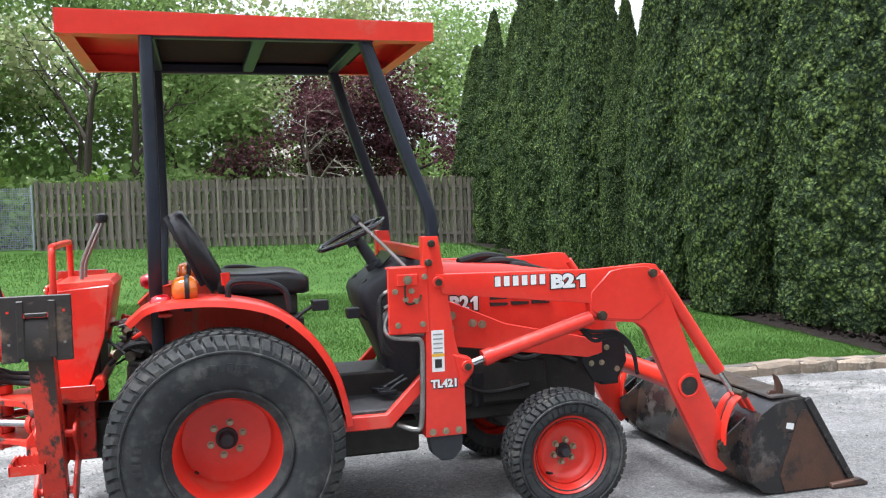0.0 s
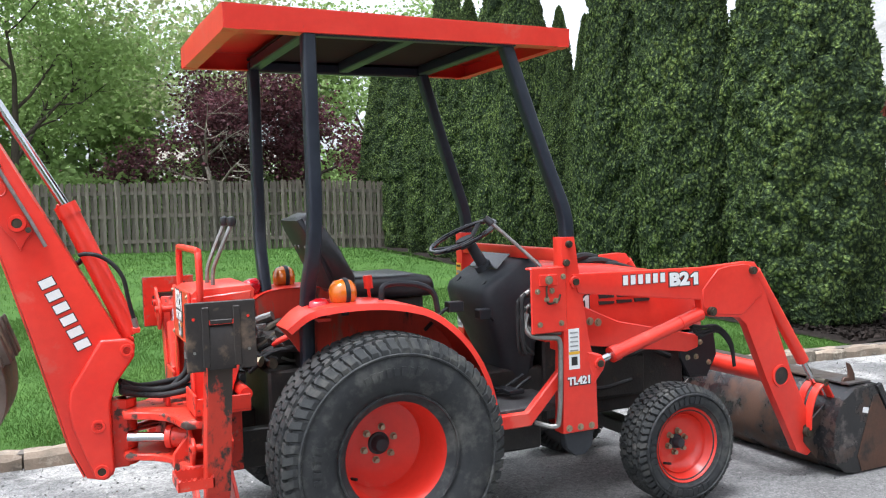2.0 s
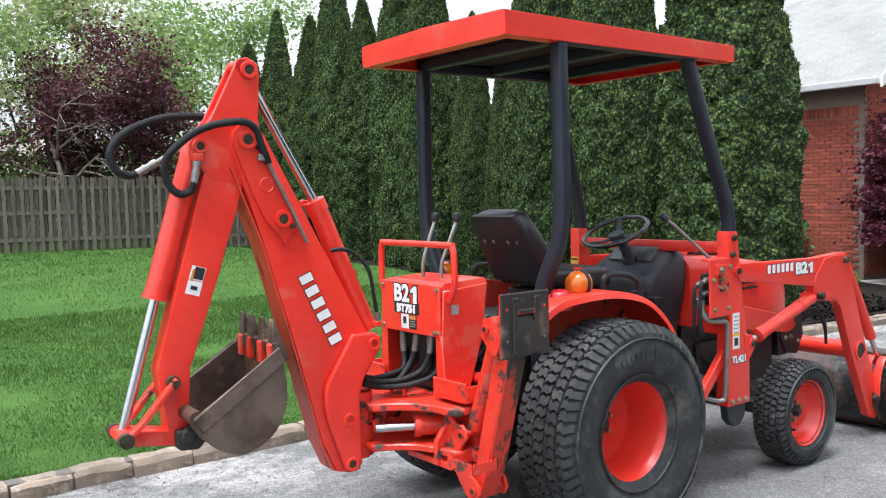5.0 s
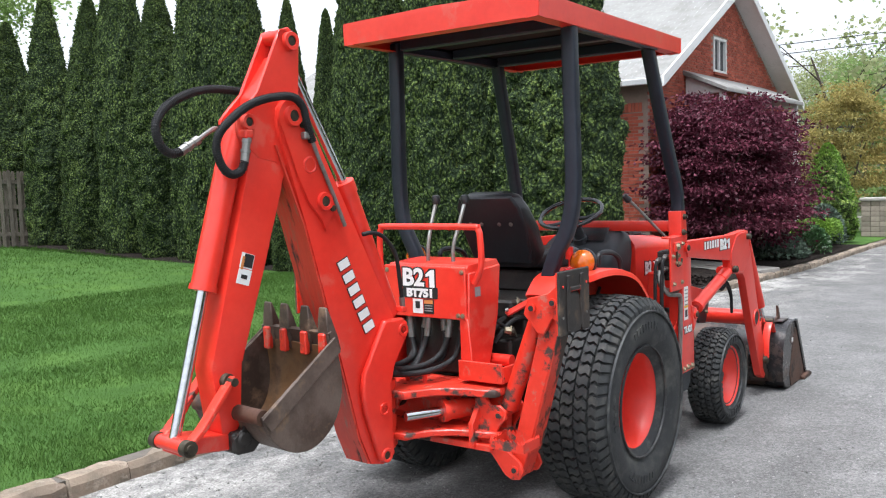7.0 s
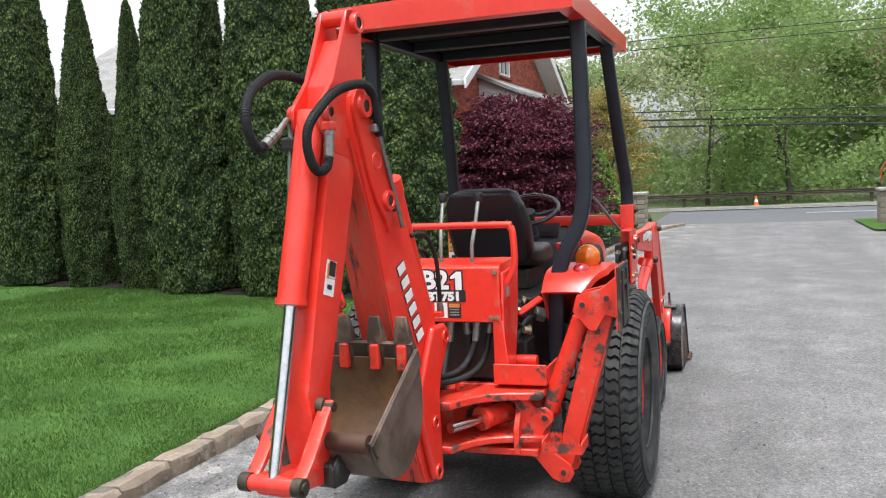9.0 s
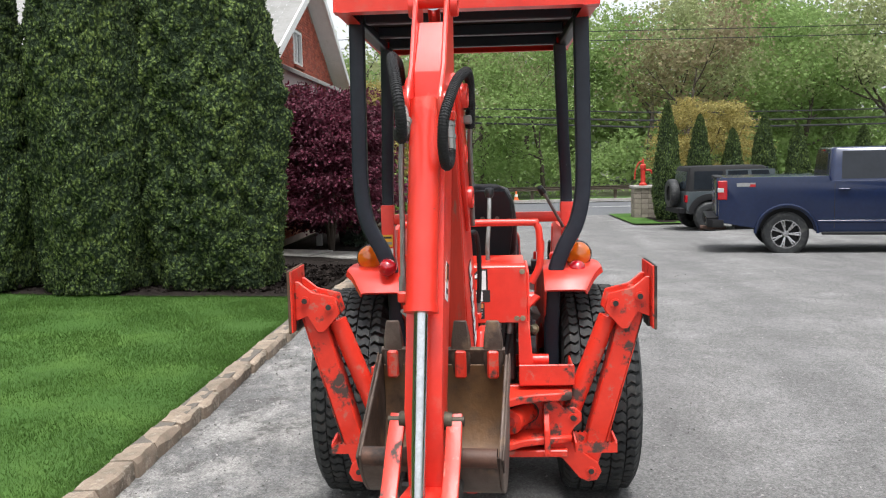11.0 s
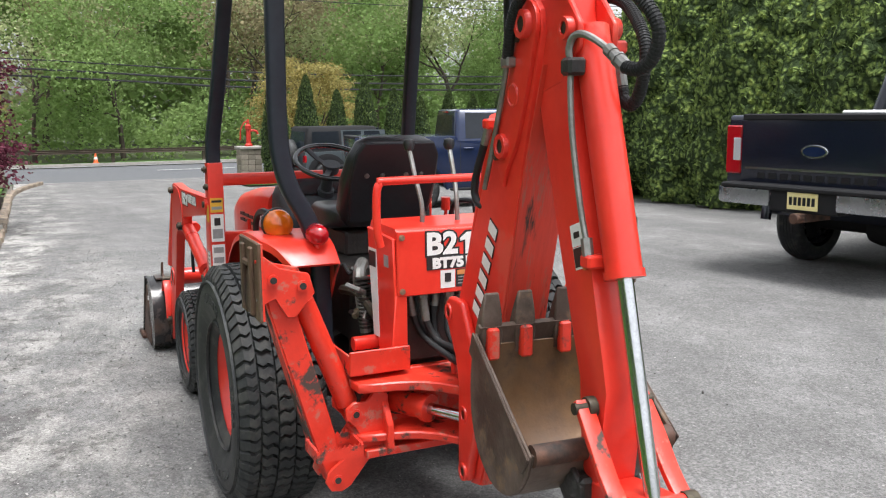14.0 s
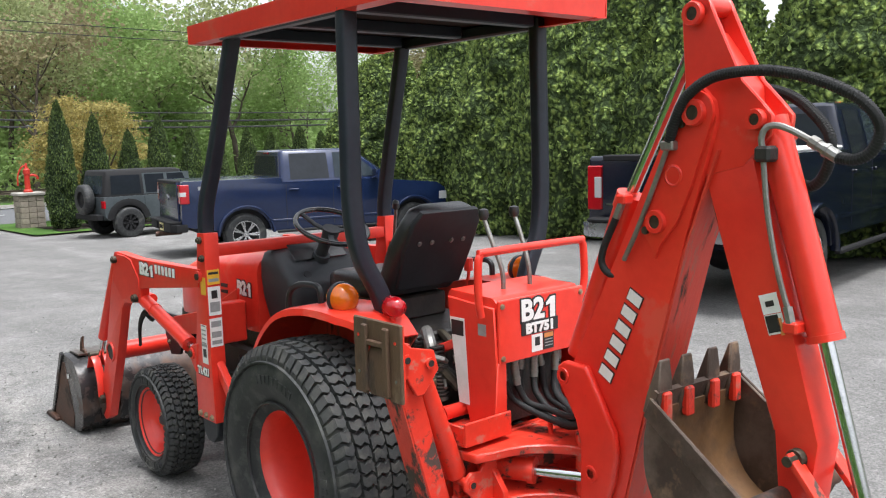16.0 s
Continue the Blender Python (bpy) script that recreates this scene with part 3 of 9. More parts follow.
def sheet(name, xs, ys, zf, material, label, category, kind="structure", wob=0.0):
    bm = NB()
    g = [[bm.verts.new((x, y, zf(x, y) + (wob * noise.noise(V(x * 1.3, y * 1.3, 0)) if wob else 0))) for y in ys] for x in xs]
    for i in range(len(xs) - 1):
        for j in range(len(ys) - 1):
            bm.faces.new((g[i][j], g[i + 1][j], g[i + 1][j + 1], g[i][j + 1]))
    ob = part(name, bm, material, recalc=False)
    return tagged(ob, label, category, "", kind)


def span(a, b, n):
    return [a + (b - a) * i / n for i in range(n + 1)]


far = [-600, -300, -150, -80, -40]
sheet("ground", far + span(-25, 45, 35) + [60, 90, 160, 320, 600], far + span(-25, 45, 35) + [60, 90, 160, 320, 600],
      lambda x, y: ground_z(x, y) - 0.06, m_soil, "leaf-littered green woodland ground reaching the horizon", "ground")
sheet("driveway", span(-22, 27.4, 50), span(-10.4, 1.92, 26), lambda x, y: drive_z(x), m_asphalt,
      "worn pale grey asphalt driveway with cracks", "driveway")
sheet("road", span(27.4, 36, 6), span(-90, 90, 30), lambda x, y: drive_z(28) + 0.004, m_street, "dark grey asphalt street at the driveway's end", "road")
sheet("lawn", span(-22, 6.5, 40), span(2.04, 40, 44), lambda x, y: ground_z(x, y), m_lawn, "bright green mown lawn behind the kerb", "lawn", wob=0.02)
sheet("verge", span(36, 40, 4), span(-90, 90, 20), lambda x, y: drive_z(28) + 0.03, m_lawn, "narrow grass verge along the street", "grass verge")
sheet("front_lawn", span(20.5, 27.2, 8), span(2.16, 30, 14), lambda x, y: ground_z(x, y), m_lawn, "green front lawn beside the street", "lawn")
sheet("front_lawn", span(21.4, 27.2, 8), span(-40, -4.2, 14), lambda x, y: drive_z(x) + 0.05, m_lawn, "green strip of grass under small conifers", "lawn")


def bed(name, fx0, fx1, y0, y1, label):
    bm = NB()
    rows = []
    for y in span(y0, y1, int((y1 - y0) * 3) + 2):
        a, b = fx0(y), fx1(y)
        rows.append([bm.verts.new((x, y, ground_z(x, y) + 0.012 + (0.03 if a + 0.1 < x < b - 0.1 else 0) + 0.02 * noise.noise(V(x * 3, y * 3, 1)))) for x in span(a, b, 16)])
    for r, s in zip(rows, rows[1:]):
        for i in range(16):
            bm.faces.new((r[i], r[i + 1], s[i + 1], s[i]))
    return tagged(part(name, bm, m_mulch, recalc=False), label, "mulch bed", "", "structure")


def bed_edge(y):
    return 5.95 + 0.10 * math.sin(y * 0.9) + 0.06 * (y - 2)


bed("mulch_bed", bed_edge, lambda y: 10.996, 2.04, 24, "black bark mulch bed under the tall conifers")
bed("mulch_bed", lambda y: 11.0, lambda y: 20.5, 2.04, 4.45, "black bark mulch bed beside the brick house")
bed("mulch_bed", lambda y: 11.0, lambda y: 12.5, 4.45, 16, "black bark mulch bed along the house wall")
sheet("mulch_bed", span(21.8, 24.4, 6), span(-16, -5.0, 16), lambda x, y: drive_z(x) + 0.06, m_mulch, "dark mulch bed under a row of small conifers", "mulch bed", wob=0.04)

rng = np.random.default_rng(3)
# mulch chips
n = 9000
cx, cy = rng.uniform(6.0, 9.8, n), 2.15 + 9 * rng.random(n) ** 1.6
keep = cx > 6.1 + 0.10 * np.sin(cy * 0.9) + 0.06 * (cy - 2)
cx, cy = cx[keep], cy[keep]
cz = np.array([ground_z(a, b) + 0.05 for a, b in zip(cx, cy)])
pos = np.stack([cx, cy, cz], 1)
dr = rng.normal(size=pos.shape) * (1, 1, 0.35)
ob = new("mulch_chips", fastmesh("mulch_chips", leaves(pos, dr, rng.uniform(0.03, 0.09, len(pos)), LEAF, rng), 4, m_chip))
tagged(ob, "loose dark bark chips strewn over the bed", "mulch", "", "stuff")

# grass blades: dense beside the kerb, thinner away from it
def blades(name, x0, x1, y0, y1, count, power, size, label):
    gx, gy = rng.uniform(x0, x1, count), y0 + (y1 - y0) * rng.random(count) ** power
    ok = gx < 6.0 + 0.10 * np.sin(gy * 0.9) + 0.06 * (gy - 2) if x1 < 10 else gx > -99
    gx, gy = gx[ok], gy[ok]
    gz = np.array([ground_z(a, b) + 0.02 * noise.noise(V(a * 1.3, b * 1.3, 0)) - 0.004 for a, b in zip(gx, gy)])
    p = np.stack([gx, gy, gz], 1)
    d = rng.normal(size=p.shape) * 0.45
    d[:, 2] = 1.0
    far_s = 1 + (p[:, 1] - 2) * 0.10
    o = new(name, fastmesh(name, leaves(p, d, size * rng.uniform(0.6, 1.25, len(p)) * far_s, BLADE * (1.6, 1, 1), rng), 3, m_blade))
    return tagged(o, label, "grass", "", "stuff")


blades("grass", -7.0, 6.6, 2.05, 8.5, 330000, 1.5, 0.028, "short bright green mown grass blades")
blades("grass", -9.0, 7.0, 8.5, 20, 60000, 1.0, 0.026, "short bright green mown grass on the far lawn")

# ---- kerb of stones ----
kerb = thing("kerb", "low tan stone kerb between lawn and driveway", "kerb", kind="structure")
bm = NB()
sweep(bm, [(x, 1.97, drive_z(x) + 0.01) for x in span(-22, 25, 47)], [(-0.055, -0.08), (0.055, -0.08), (0.055, 0.085), (-0.055, 0.085)], up=(0, 0, 1))
part("mortar_bed", bm, m_mortar, kerb)


def kerb_stone(seed, length):
    r = random.Random(seed)
    bm = NB()
    nx = 4
    ring = []
    for i in range(nx + 1):
        x = -length / 2 + length * i / nx
        e = 0.007 if i in (0, nx) else 0.0
        jit = lambda s=0.010: r.uniform(-s, s)
        ring.append([bm.verts.new((x, -0.085 + e + jit(), -0.03)), bm.verts.new((x, -0.090 + e + jit(), 0.078 + jit())), bm.verts.new((x, -0.072 + e + jit(), 0.100 - e + jit(0.008))),
                     bm.verts.new((x, 0.060 - e + jit(), 0.106 - e + jit(0.008))), bm.verts.new((x, 0.082 - e, 0.07 + jit())), bm.verts.new((x, 0.085, -0.03))])
    for a, b in zip(ring, ring[1:]):
        for j in range(5):
            bm.faces.new((a[j], a[j + 1], b[j + 1], b[j]))
    bm.faces.new(ring[0]), bm.faces.new(ring[-1][::-1])
    bmesh.ops.recalc_face_normals(bm, faces=bm.faces)
    me = bpy.data.meshes.new("stone")
    bm.to_mesh(me), bm.free()
    me.materials.append(m_kerb)
    for p in me.polygons:
        p.use_smooth = True
    me.set_sharp_from_angle(angle=radians(24))
    return me


stones = [(L, kerb_stone(i, L)) for i, L in enumerate((0.30, 0.36, 0.42, 0.33, 0.47, 0.39))]
r = random.Random(5)
x = -9.0
while x < 26.5:
    L, me = r.choice(stones)
    c = x + L / 2
    bend = max(0.0, c - 21.0)
    yy, rot = 1.955 - 0.042 * bend ** 1.7, -math.degrees(math.atan(0.071 * bend ** 0.7))
    shared("stone", me, kerb, pose(c, yy + r.uniform(-0.012, 0.012), drive_z(c) - 0.004 + r.uniform(-0.008, 0.008), r.uniform(-3, 3), r.uniform(-1, 1), rot + r.choice((0, 180)) + r.uniform(-1.5, 1.5)))
    x += (L + 0.012) * (math.cos(radians(rot)))

# stone path across the bed to the house
path = thing("garden_path", "pale flagstone path from kerb to house", "garden path", kind="structure")
bm = NB()
prism(bm, [(-0.46, -0.62), (0.44, -0.6), (0.46, 0.6), (-0.44, 0.62)], -0.05, 0.05, "z")
flag = part("flagstone", bm, m_path, path, bevel=0.012)
flag.matrix_basis = pose(11.86, 2.60, ground_z(11.86, 2.60) + 0.03, 0, 0, -21)
shared("flagstone", flag.data, path, pose(12.32, 3.78, ground_z(12.32, 3.78) + 0.03, 0, 0, 159.5))

# cracks in the asphalt
cracks = NB()
for sx, sy, ang, nn in ((-2.42, 0.92, 8, 9), (-2.05, 0.98, -48, 6), (-2.2, 1.0, 62, 5)):
    px, py, a = sx, sy, radians(ang)
    pts = []
    for i in range(nn):
        pts.append((px, py))
        a += r.uniform(-0.95, 0.95)
        a += (radians(ang) - a) * 0.3
        px, py = px + 0.05 * math.cos(a), py + 0.05 * math.sin(a)
    for i in range(nn - 1):
        (ax, ay), (bx, by) = pts[i], pts[i + 1]
        d = V(bx - ax, by - ay, 0).normalized()
        w0, w1 = 0.0045 * r.uniform(0.2, 1.3), 0.0045 * r.uniform(0.2, 1.3)
        nx, ny = -d.y, d.x
        vs = [cracks.verts.new((ax + nx * w0, ay + ny * w0, 0.0035)), cracks.verts.new((ax - nx * w0, ay - ny * w0, 0.0035)),
              cracks.verts.new((bx - nx * w1, by - ny * w1, 0.0035)), cracks.verts.new((bx + nx * w1, by + ny * w1, 0.0035))]
        cracks.faces.new(vs)
tagged(part("asphalt_cracks", cracks, m_grease, recalc=False), "thin dark cracks in the pale driveway surface", "cracks", "", "structure")

# loose grit on the driveway
n = 16000
gx, gy = rng.uniform(-4.5, 9, n), np.where(rng.random(n) < 0.5, rng.uniform(0.6, 1.98, n), rng.uniform(-5, 2.0, n))
p = np.stack([gx, gy, np.array([drive_z(a) for a in gx]) + 0.003], 1)
d = rng.normal(size=p.shape) * (1, 1, 0.25)
m_grit = mat("pale_loose_grit", (0.30, 0.29, 0.27), (0.20, 0.195, 0.185), 5, 0.9, island=0.45)
tagged(new("grit", fastmesh("grit", leaves(p, d, rng.uniform(0.006, 0.020, n), LEAF, rng), 4, m_grit)), "loose pale stone grit on the asphalt", "grit", "", "stuff")

# ---- fence ----
fence = thing("fence", "weathered grey wooden board fence behind the lawn", "fence")
F0, FD = V(-4.2, 21.0, 0), V(1, -0.25, 0).normalized()
bm = NB()
prism(bm, [(-0.041, 0), (0.041, 0), (0.041, 1.78), (0.018, 1.83), (-0.018, 1.83), (-0.041, 1.78)], -0.01, 0.01)
pick = bpy.data.meshes.new("board")
bm.to_mesh(pick), bm.free()
pick.materials.append(m_fence)
frot = math.degrees(math.atan2(FD.y, FD.x))
for i in range(126):
    q = F0 + FD * (i * 0.098)
    side = 0.035 if i % 2 else -0.035
    shared("board", pick, fence, pose(q.x + 0.24 * side, q.y + side, ground_z(q.x, q.y) - 0.01 + r.uniform(-0.02, 0.02), 0, r.uniform(-0.6, 0.6), frot))
for i in range(6):
    a, b = F0 + FD * (i * 2.42), F0 + FD * ((i + 1) * 2.42)
    bm = NB()
    cyl(bm, (a.x, a.y, ground_z(a.x, a.y) - 0.05), (a.x, a.y, ground_z(a.x, a.y) + 1.86), 0.06, seg=10)
    part("post", bm, m_fence, fence)
    if i < 5:
        for h in (0.3, 0.95, 1.55):
            bm = NB()
            sweep(bm, [(a.x, a.y, ground_z(a.x, a.y) + h), (b.x, b.y, ground_z(b.x, b.y) + h)], [(-0.022, -0.045), (0.022, -0.045), (0.022, 0.045), (-0.022, 0.045)], up=(0, 0, 1))
            part("rail", bm, m_fence, fence)
mesh_fence = thing("wire_fence", "grey galvanised wire mesh fence panel on posts", "wire fence")
for i in range(3):
    x = -4.35 - 2.0 * i
    y = 21.15 + 0.15 * i
    bm = NB()
    cyl(bm, (x, y, ground_z(x, y) - 0.05), (x, y, ground_z(x, y) + 1.75), 0.035, seg=10)
    part("post", bm, m_chain, mesh_fence)
    bm = NB()
    for k in range(34):
        xx = x - 2.0 * k / 34
        cyl(bm, (xx, y + 0.01, ground_z(x, y) + 0.05), (xx, y + 0.01, ground_z(x, y) + 1.7), 0.006, seg=4)
    for k in range(28):
        zz = ground_z(x, y) + 0.05 + k * 0.06
        cyl(bm, (x, y + 0.01, zz), (x - 2.0, y + 0.05, zz), 0.006, seg=4)
    part("wire_mesh", bm, m_chain, mesh_fence)

# ---- conifers ----
def column_shape(h, taper):
    """Radius of the column by height, both from 0 to 1."""
    return np.minimum(1.0, (1 - h) / taper) ** 0.78 * (0.86 + 0.14 * np.minimum(1, h / 0.14))


def column_skin(rg, R, H, na, nz, lean, lump, clump, taper):
    """A tall column whose surface bulges in many leafy clumps; gives its corners on a grid."""
    k = int(1.25 * R * H * 6.28 / clump ** 2)
    ch, ca = rg.random(k) * 0.99, rg.uniform(0, 2 * math.pi, k)
    cr = clump * rg.uniform(0.6, 1.25, k)
    a, h = np.meshgrid(np.linspace(0, 2 * math.pi, na, endpoint=False), np.linspace(0, 1, nz) ** 0.97, indexing="ij")
    a = a + rg.normal(size=a.shape) * 0.25 / na
    lobe = 1 + 0.07 * np.sin(3 * a + 7 * h + lean[2]) + 0.06 * np.sin(5 * a - 11 * h + lean[3])
    base = R * column_shape(h, taper) * lobe
    cb = R * column_shape(ch, taper)
    bulge = np.full(a.shape, -0.035)
    for j in range(k):
        lo, hi = np.searchsorted(h[0], [ch[j] - cr[j] / H, ch[j] + cr[j] / H])
        if hi <= lo:
            continue
        da = (a[:, lo:hi] - ca[j] + math.pi) % (2 * math.pi) - math.pi
        q = (da * max(cb[j], 0.05)) ** 2 + ((h[:, lo:hi] - ch[j]) * H * 0.8) ** 2
        d = np.sqrt(np.maximum(cr[j] ** 2 - q, 0)) * 0.95 - cr[j] * 0.30
        bulge[:, lo:hi] = np.maximum(bulge[:, lo:hi], np.where(q < cr[j] ** 2, d + lump * rg.normal() * 0.2, -1))
    r_ = np.maximum(base + bulge * np.minimum(1, 0.3 + base / R), 0.004)
    r_[:, -1] = 0.004
    return np.stack([r_ * np.cos(a) + lean[0] * h, r_ * np.sin(a) + lean[1] * h, h * H + 0.03], 2)


FROND = np.array([(-0.20, 0.05, 0.0), (-0.12, 0.85, 0.08), (0.16, 1.0, -0.06), (0.26, 0.30, 0.05)])


def conifer_meshes(seed, R, H, count, size, leaf_m, core_m, spires=2, spread=0.22, lump=0.17, clump=0.15, fine=1.0, taper=0.62):
    """Sprays over a clumped inner crown, and a trunk."""
    rg = np.random.default_rng(seed)
    P, D, verts, faces = [], [], [], []
    for s in range(spires):
        a = rg.uniform(0, 6.28) + s * 6.28 / spires
        off = np.array([math.cos(a), math.sin(a), 0]) * R * spread * (1 if spires > 1 else 0)
        f = 1.0 if s == 0 else rg.uniform(0.84, 0.97)
        rr = R * (1.0 if spires == 1 else 0.84)
        lean = (rg.normal() * 0.05 * R, rg.normal() * 0.05 * R, rg.uniform(0, 6), rg.uniform(0, 6))
        na, nz = int(96 * fine), int(130 * fine)
        g = column_skin(rg, rr, H * f, na, nz, lean, lump, clump, taper) + off
        du, dv = np.roll(g, -1, 0) - np.roll(g, 1, 0), np.gradient(g, axis=1)
        nrm = unit(np.cross(du, dv))
        n_ = int(count / spires)
        ia, iz = rg.integers(0, na, n_), np.minimum((rg.random(n_) ** 1.1 * (nz - 1)).astype(int), nz - 2)
        fa, fz = rg.random((n_, 1)), rg.random((n_, 1))
        p = g[ia, iz] * (1 - fa) * (1 - fz) + g[(ia + 1) % na, iz] * fa * (1 - fz) + g[ia, iz + 1] * (1 - fa) * fz + g[(ia + 1) % na, iz + 1] * fa * fz
        P.append(p - nrm[ia, iz] * size * 0.3), D.append(nrm[ia, iz] * 0.7 + (0, 0, 0.5))
        first = sum(len(v) for v in verts)
        idx = first + np.arange(na * nz).reshape(na, nz)
        nx = np.roll(idx, -1, 0)
        faces.append(np.stack([idx[:, :-1], nx[:, :-1], nx[:, 1:], idx[:, 1:]], 2).reshape(-1, 4))
        verts.append(g.reshape(-1, 3))
    P, D = np.concatenate(P), np.concatenate(D)
    d = D + rg.normal(size=D.shape) * 0.62
    sz = size * rg.uniform(0.6, 1.35, len(P))
    crown = fastmesh("crown", leaves(P, d, sz, FROND, rg), 4, leaf_m)
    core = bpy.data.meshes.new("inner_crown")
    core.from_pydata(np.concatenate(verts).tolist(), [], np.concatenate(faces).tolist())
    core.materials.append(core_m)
    bm = NB()
    cyl(bm, (0, 0, -0.1), (0, 0, H * 0.6), R * 0.12, R * 0.03, seg=8)
    trunk = bpy.data.meshes.new("trunk")
    bm.to_mesh(trunk), bm.free()
    trunk.materials.append(m_bark)
    return crown, core, trunk


def conifer(meshes, at, rz, scale, label, group, name="conifer_tree"):
    t = thing(name, label, "conifer", at, rz, group)
    t.scale = scale
    for nm, me in zip(("crown", "inner_crown", "trunk"), meshes):
        shared(nm, me, t)
    return t


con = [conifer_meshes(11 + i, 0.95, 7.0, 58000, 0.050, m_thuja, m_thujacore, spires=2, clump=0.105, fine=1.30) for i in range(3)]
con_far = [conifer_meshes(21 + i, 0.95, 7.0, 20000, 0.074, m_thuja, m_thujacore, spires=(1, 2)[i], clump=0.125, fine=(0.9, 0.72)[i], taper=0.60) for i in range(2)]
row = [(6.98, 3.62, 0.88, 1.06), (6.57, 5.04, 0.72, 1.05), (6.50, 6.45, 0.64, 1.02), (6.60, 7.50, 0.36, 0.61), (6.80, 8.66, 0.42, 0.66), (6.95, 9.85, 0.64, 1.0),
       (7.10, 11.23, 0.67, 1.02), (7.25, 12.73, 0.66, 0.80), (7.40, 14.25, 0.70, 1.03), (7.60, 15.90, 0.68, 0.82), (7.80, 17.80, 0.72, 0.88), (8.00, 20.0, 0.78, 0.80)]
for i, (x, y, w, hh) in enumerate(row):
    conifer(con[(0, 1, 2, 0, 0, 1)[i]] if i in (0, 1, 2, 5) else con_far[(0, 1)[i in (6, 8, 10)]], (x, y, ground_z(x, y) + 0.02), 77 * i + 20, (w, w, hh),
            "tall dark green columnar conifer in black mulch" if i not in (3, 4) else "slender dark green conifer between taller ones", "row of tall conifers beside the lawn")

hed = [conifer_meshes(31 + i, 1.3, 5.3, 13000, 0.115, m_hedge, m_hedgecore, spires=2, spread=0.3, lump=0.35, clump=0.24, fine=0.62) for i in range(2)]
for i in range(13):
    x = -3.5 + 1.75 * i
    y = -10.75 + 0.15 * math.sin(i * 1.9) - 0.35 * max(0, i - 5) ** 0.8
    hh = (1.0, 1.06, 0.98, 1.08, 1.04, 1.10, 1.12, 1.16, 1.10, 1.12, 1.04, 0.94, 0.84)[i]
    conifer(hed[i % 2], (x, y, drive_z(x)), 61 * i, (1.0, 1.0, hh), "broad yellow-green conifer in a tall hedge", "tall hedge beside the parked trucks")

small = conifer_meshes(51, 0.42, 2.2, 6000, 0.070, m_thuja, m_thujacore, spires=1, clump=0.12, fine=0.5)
for i in range(10):
    y = -5.45 - 0.97 * i
    hh = (1.1, 0.98, 0.84, 0.98, 0.86, 0.78, 0.84, 0.8, 0.86, 0.8)[i]
    x = 22.9 + 0.12 * math.sin(i * 3)
    conifer(small, (x, y, drive_z(x) + 0.05), 50 * i, (0.80, 0.80, hh * 1.45), "small narrow dark green conifer", "row of small conifers near the street")

# ---- broad-leaved trees ----
def limb_points(rg, start, way, length, r0, depth, bm, tips, bend=0.25, kids=4, up=0.25):
    """A bent tapered limb with its side limbs; collects the places where leaves sit."""
    steps = 5 if depth else 4
    pts, p, d = [V(*start)], V(*start), V(*way).normalized()
    for i in range(steps):
        d = (d + V(rg.normal(), rg.normal(), rg.normal()) * bend + V(0, 0, up) * 0.3).normalized()
        p = p + d * (length / steps)
        pts.append(p.copy())
    seg = 6 if depth > 1 else (4 if depth == 1 else 3)
    rings = []
    for i, q in enumerate(pts):
        t = pts[min(i + 1, steps)] - pts[max(i - 1, 0)]
        u, v = ring_frame(t)
        rr = r0 * (1 - 0.8 * i / steps)
        rings.append([bm.verts.new(q + rr * (math.cos(6.2832 * k / seg) * u + math.sin(6.2832 * k / seg) * v)) for k in range(seg)])
    for a, b in zip(rings, rings[1:]):
        for k in range(seg):
            bm.faces.new((a[k], a[(k + 1) % seg], b[(k + 1) % seg], b[k]))
    if depth == 0:
        tips += [tuple(q) for q in pts[1:]]
        return
    for i in range(kids):
        f = 0.35 + 0.65 * (i + rg.random()) / kids
        k = min(int(f * steps), steps - 1)
        q = pts[k].lerp(pts[k + 1], f * steps - k)
        side = V(rg.normal(), rg.normal(), rg.normal() * 0.5)
        side = (side - d * side.dot(d)).normalized()
        limb_points(rg, q, side * 0.85 + d * 0.55, length * rg.uniform(0.42, 0.62), r0 * (1 - 0.75 * f) * 0.65, depth - 1, bm, tips, bend, kids, up)
    tips.append(tuple(pts[-1]))


def tree_meshes(seed, H, trunk_r, per_tip, size, leaf_m, bark_m=m_bark, lean=(0, 0, 1), depth=3, kids=4, cloud=0.5, bend=0.22, up=0.3, first=0.32, flat=1.0):
    rg = np.random.default_rng(seed)
    bm, tips = NB(), []
    limb_points(rg, (0, 0, -0.15), lean, H * 0.62, trunk_r, depth, bm, tips, bend * 0.5, kids + 1, up)
    wood = bpy.data.meshes.new("trunk")
    bm.to_mesh(wood), bm.free()
    wood.materials.append(bark_m)
    for p in wood.polygons:
        p.use_smooth = True
    T = np.array(tips)
    T = T[T[:, 2] > H * first]
    P = np.repeat(T, per_tip, 0) + rg.normal(size=(len(T) * per_tip, 3)) * cloud * (1, 1, 0.7 * flat)
    D = rg.normal(size=P.shape) * (1, 1, 0.6) + (0, 0, -0.2)
    crown = fastmesh("crown", leaves(P, D, size * rg.uniform(0.55, 1.3, len(P)), LEAF, rg), 4, leaf_m)
    return crown, wood


def tree(meshes, at, rz, s, label, group="", name="tree", category="tree"):
    t = thing(name, label, category, at, rz, group)
    t.scale = (s, s, s)
    for nm, me in zip(("crown", "trunk"), meshes):
        shared(nm, me, t)
    return t


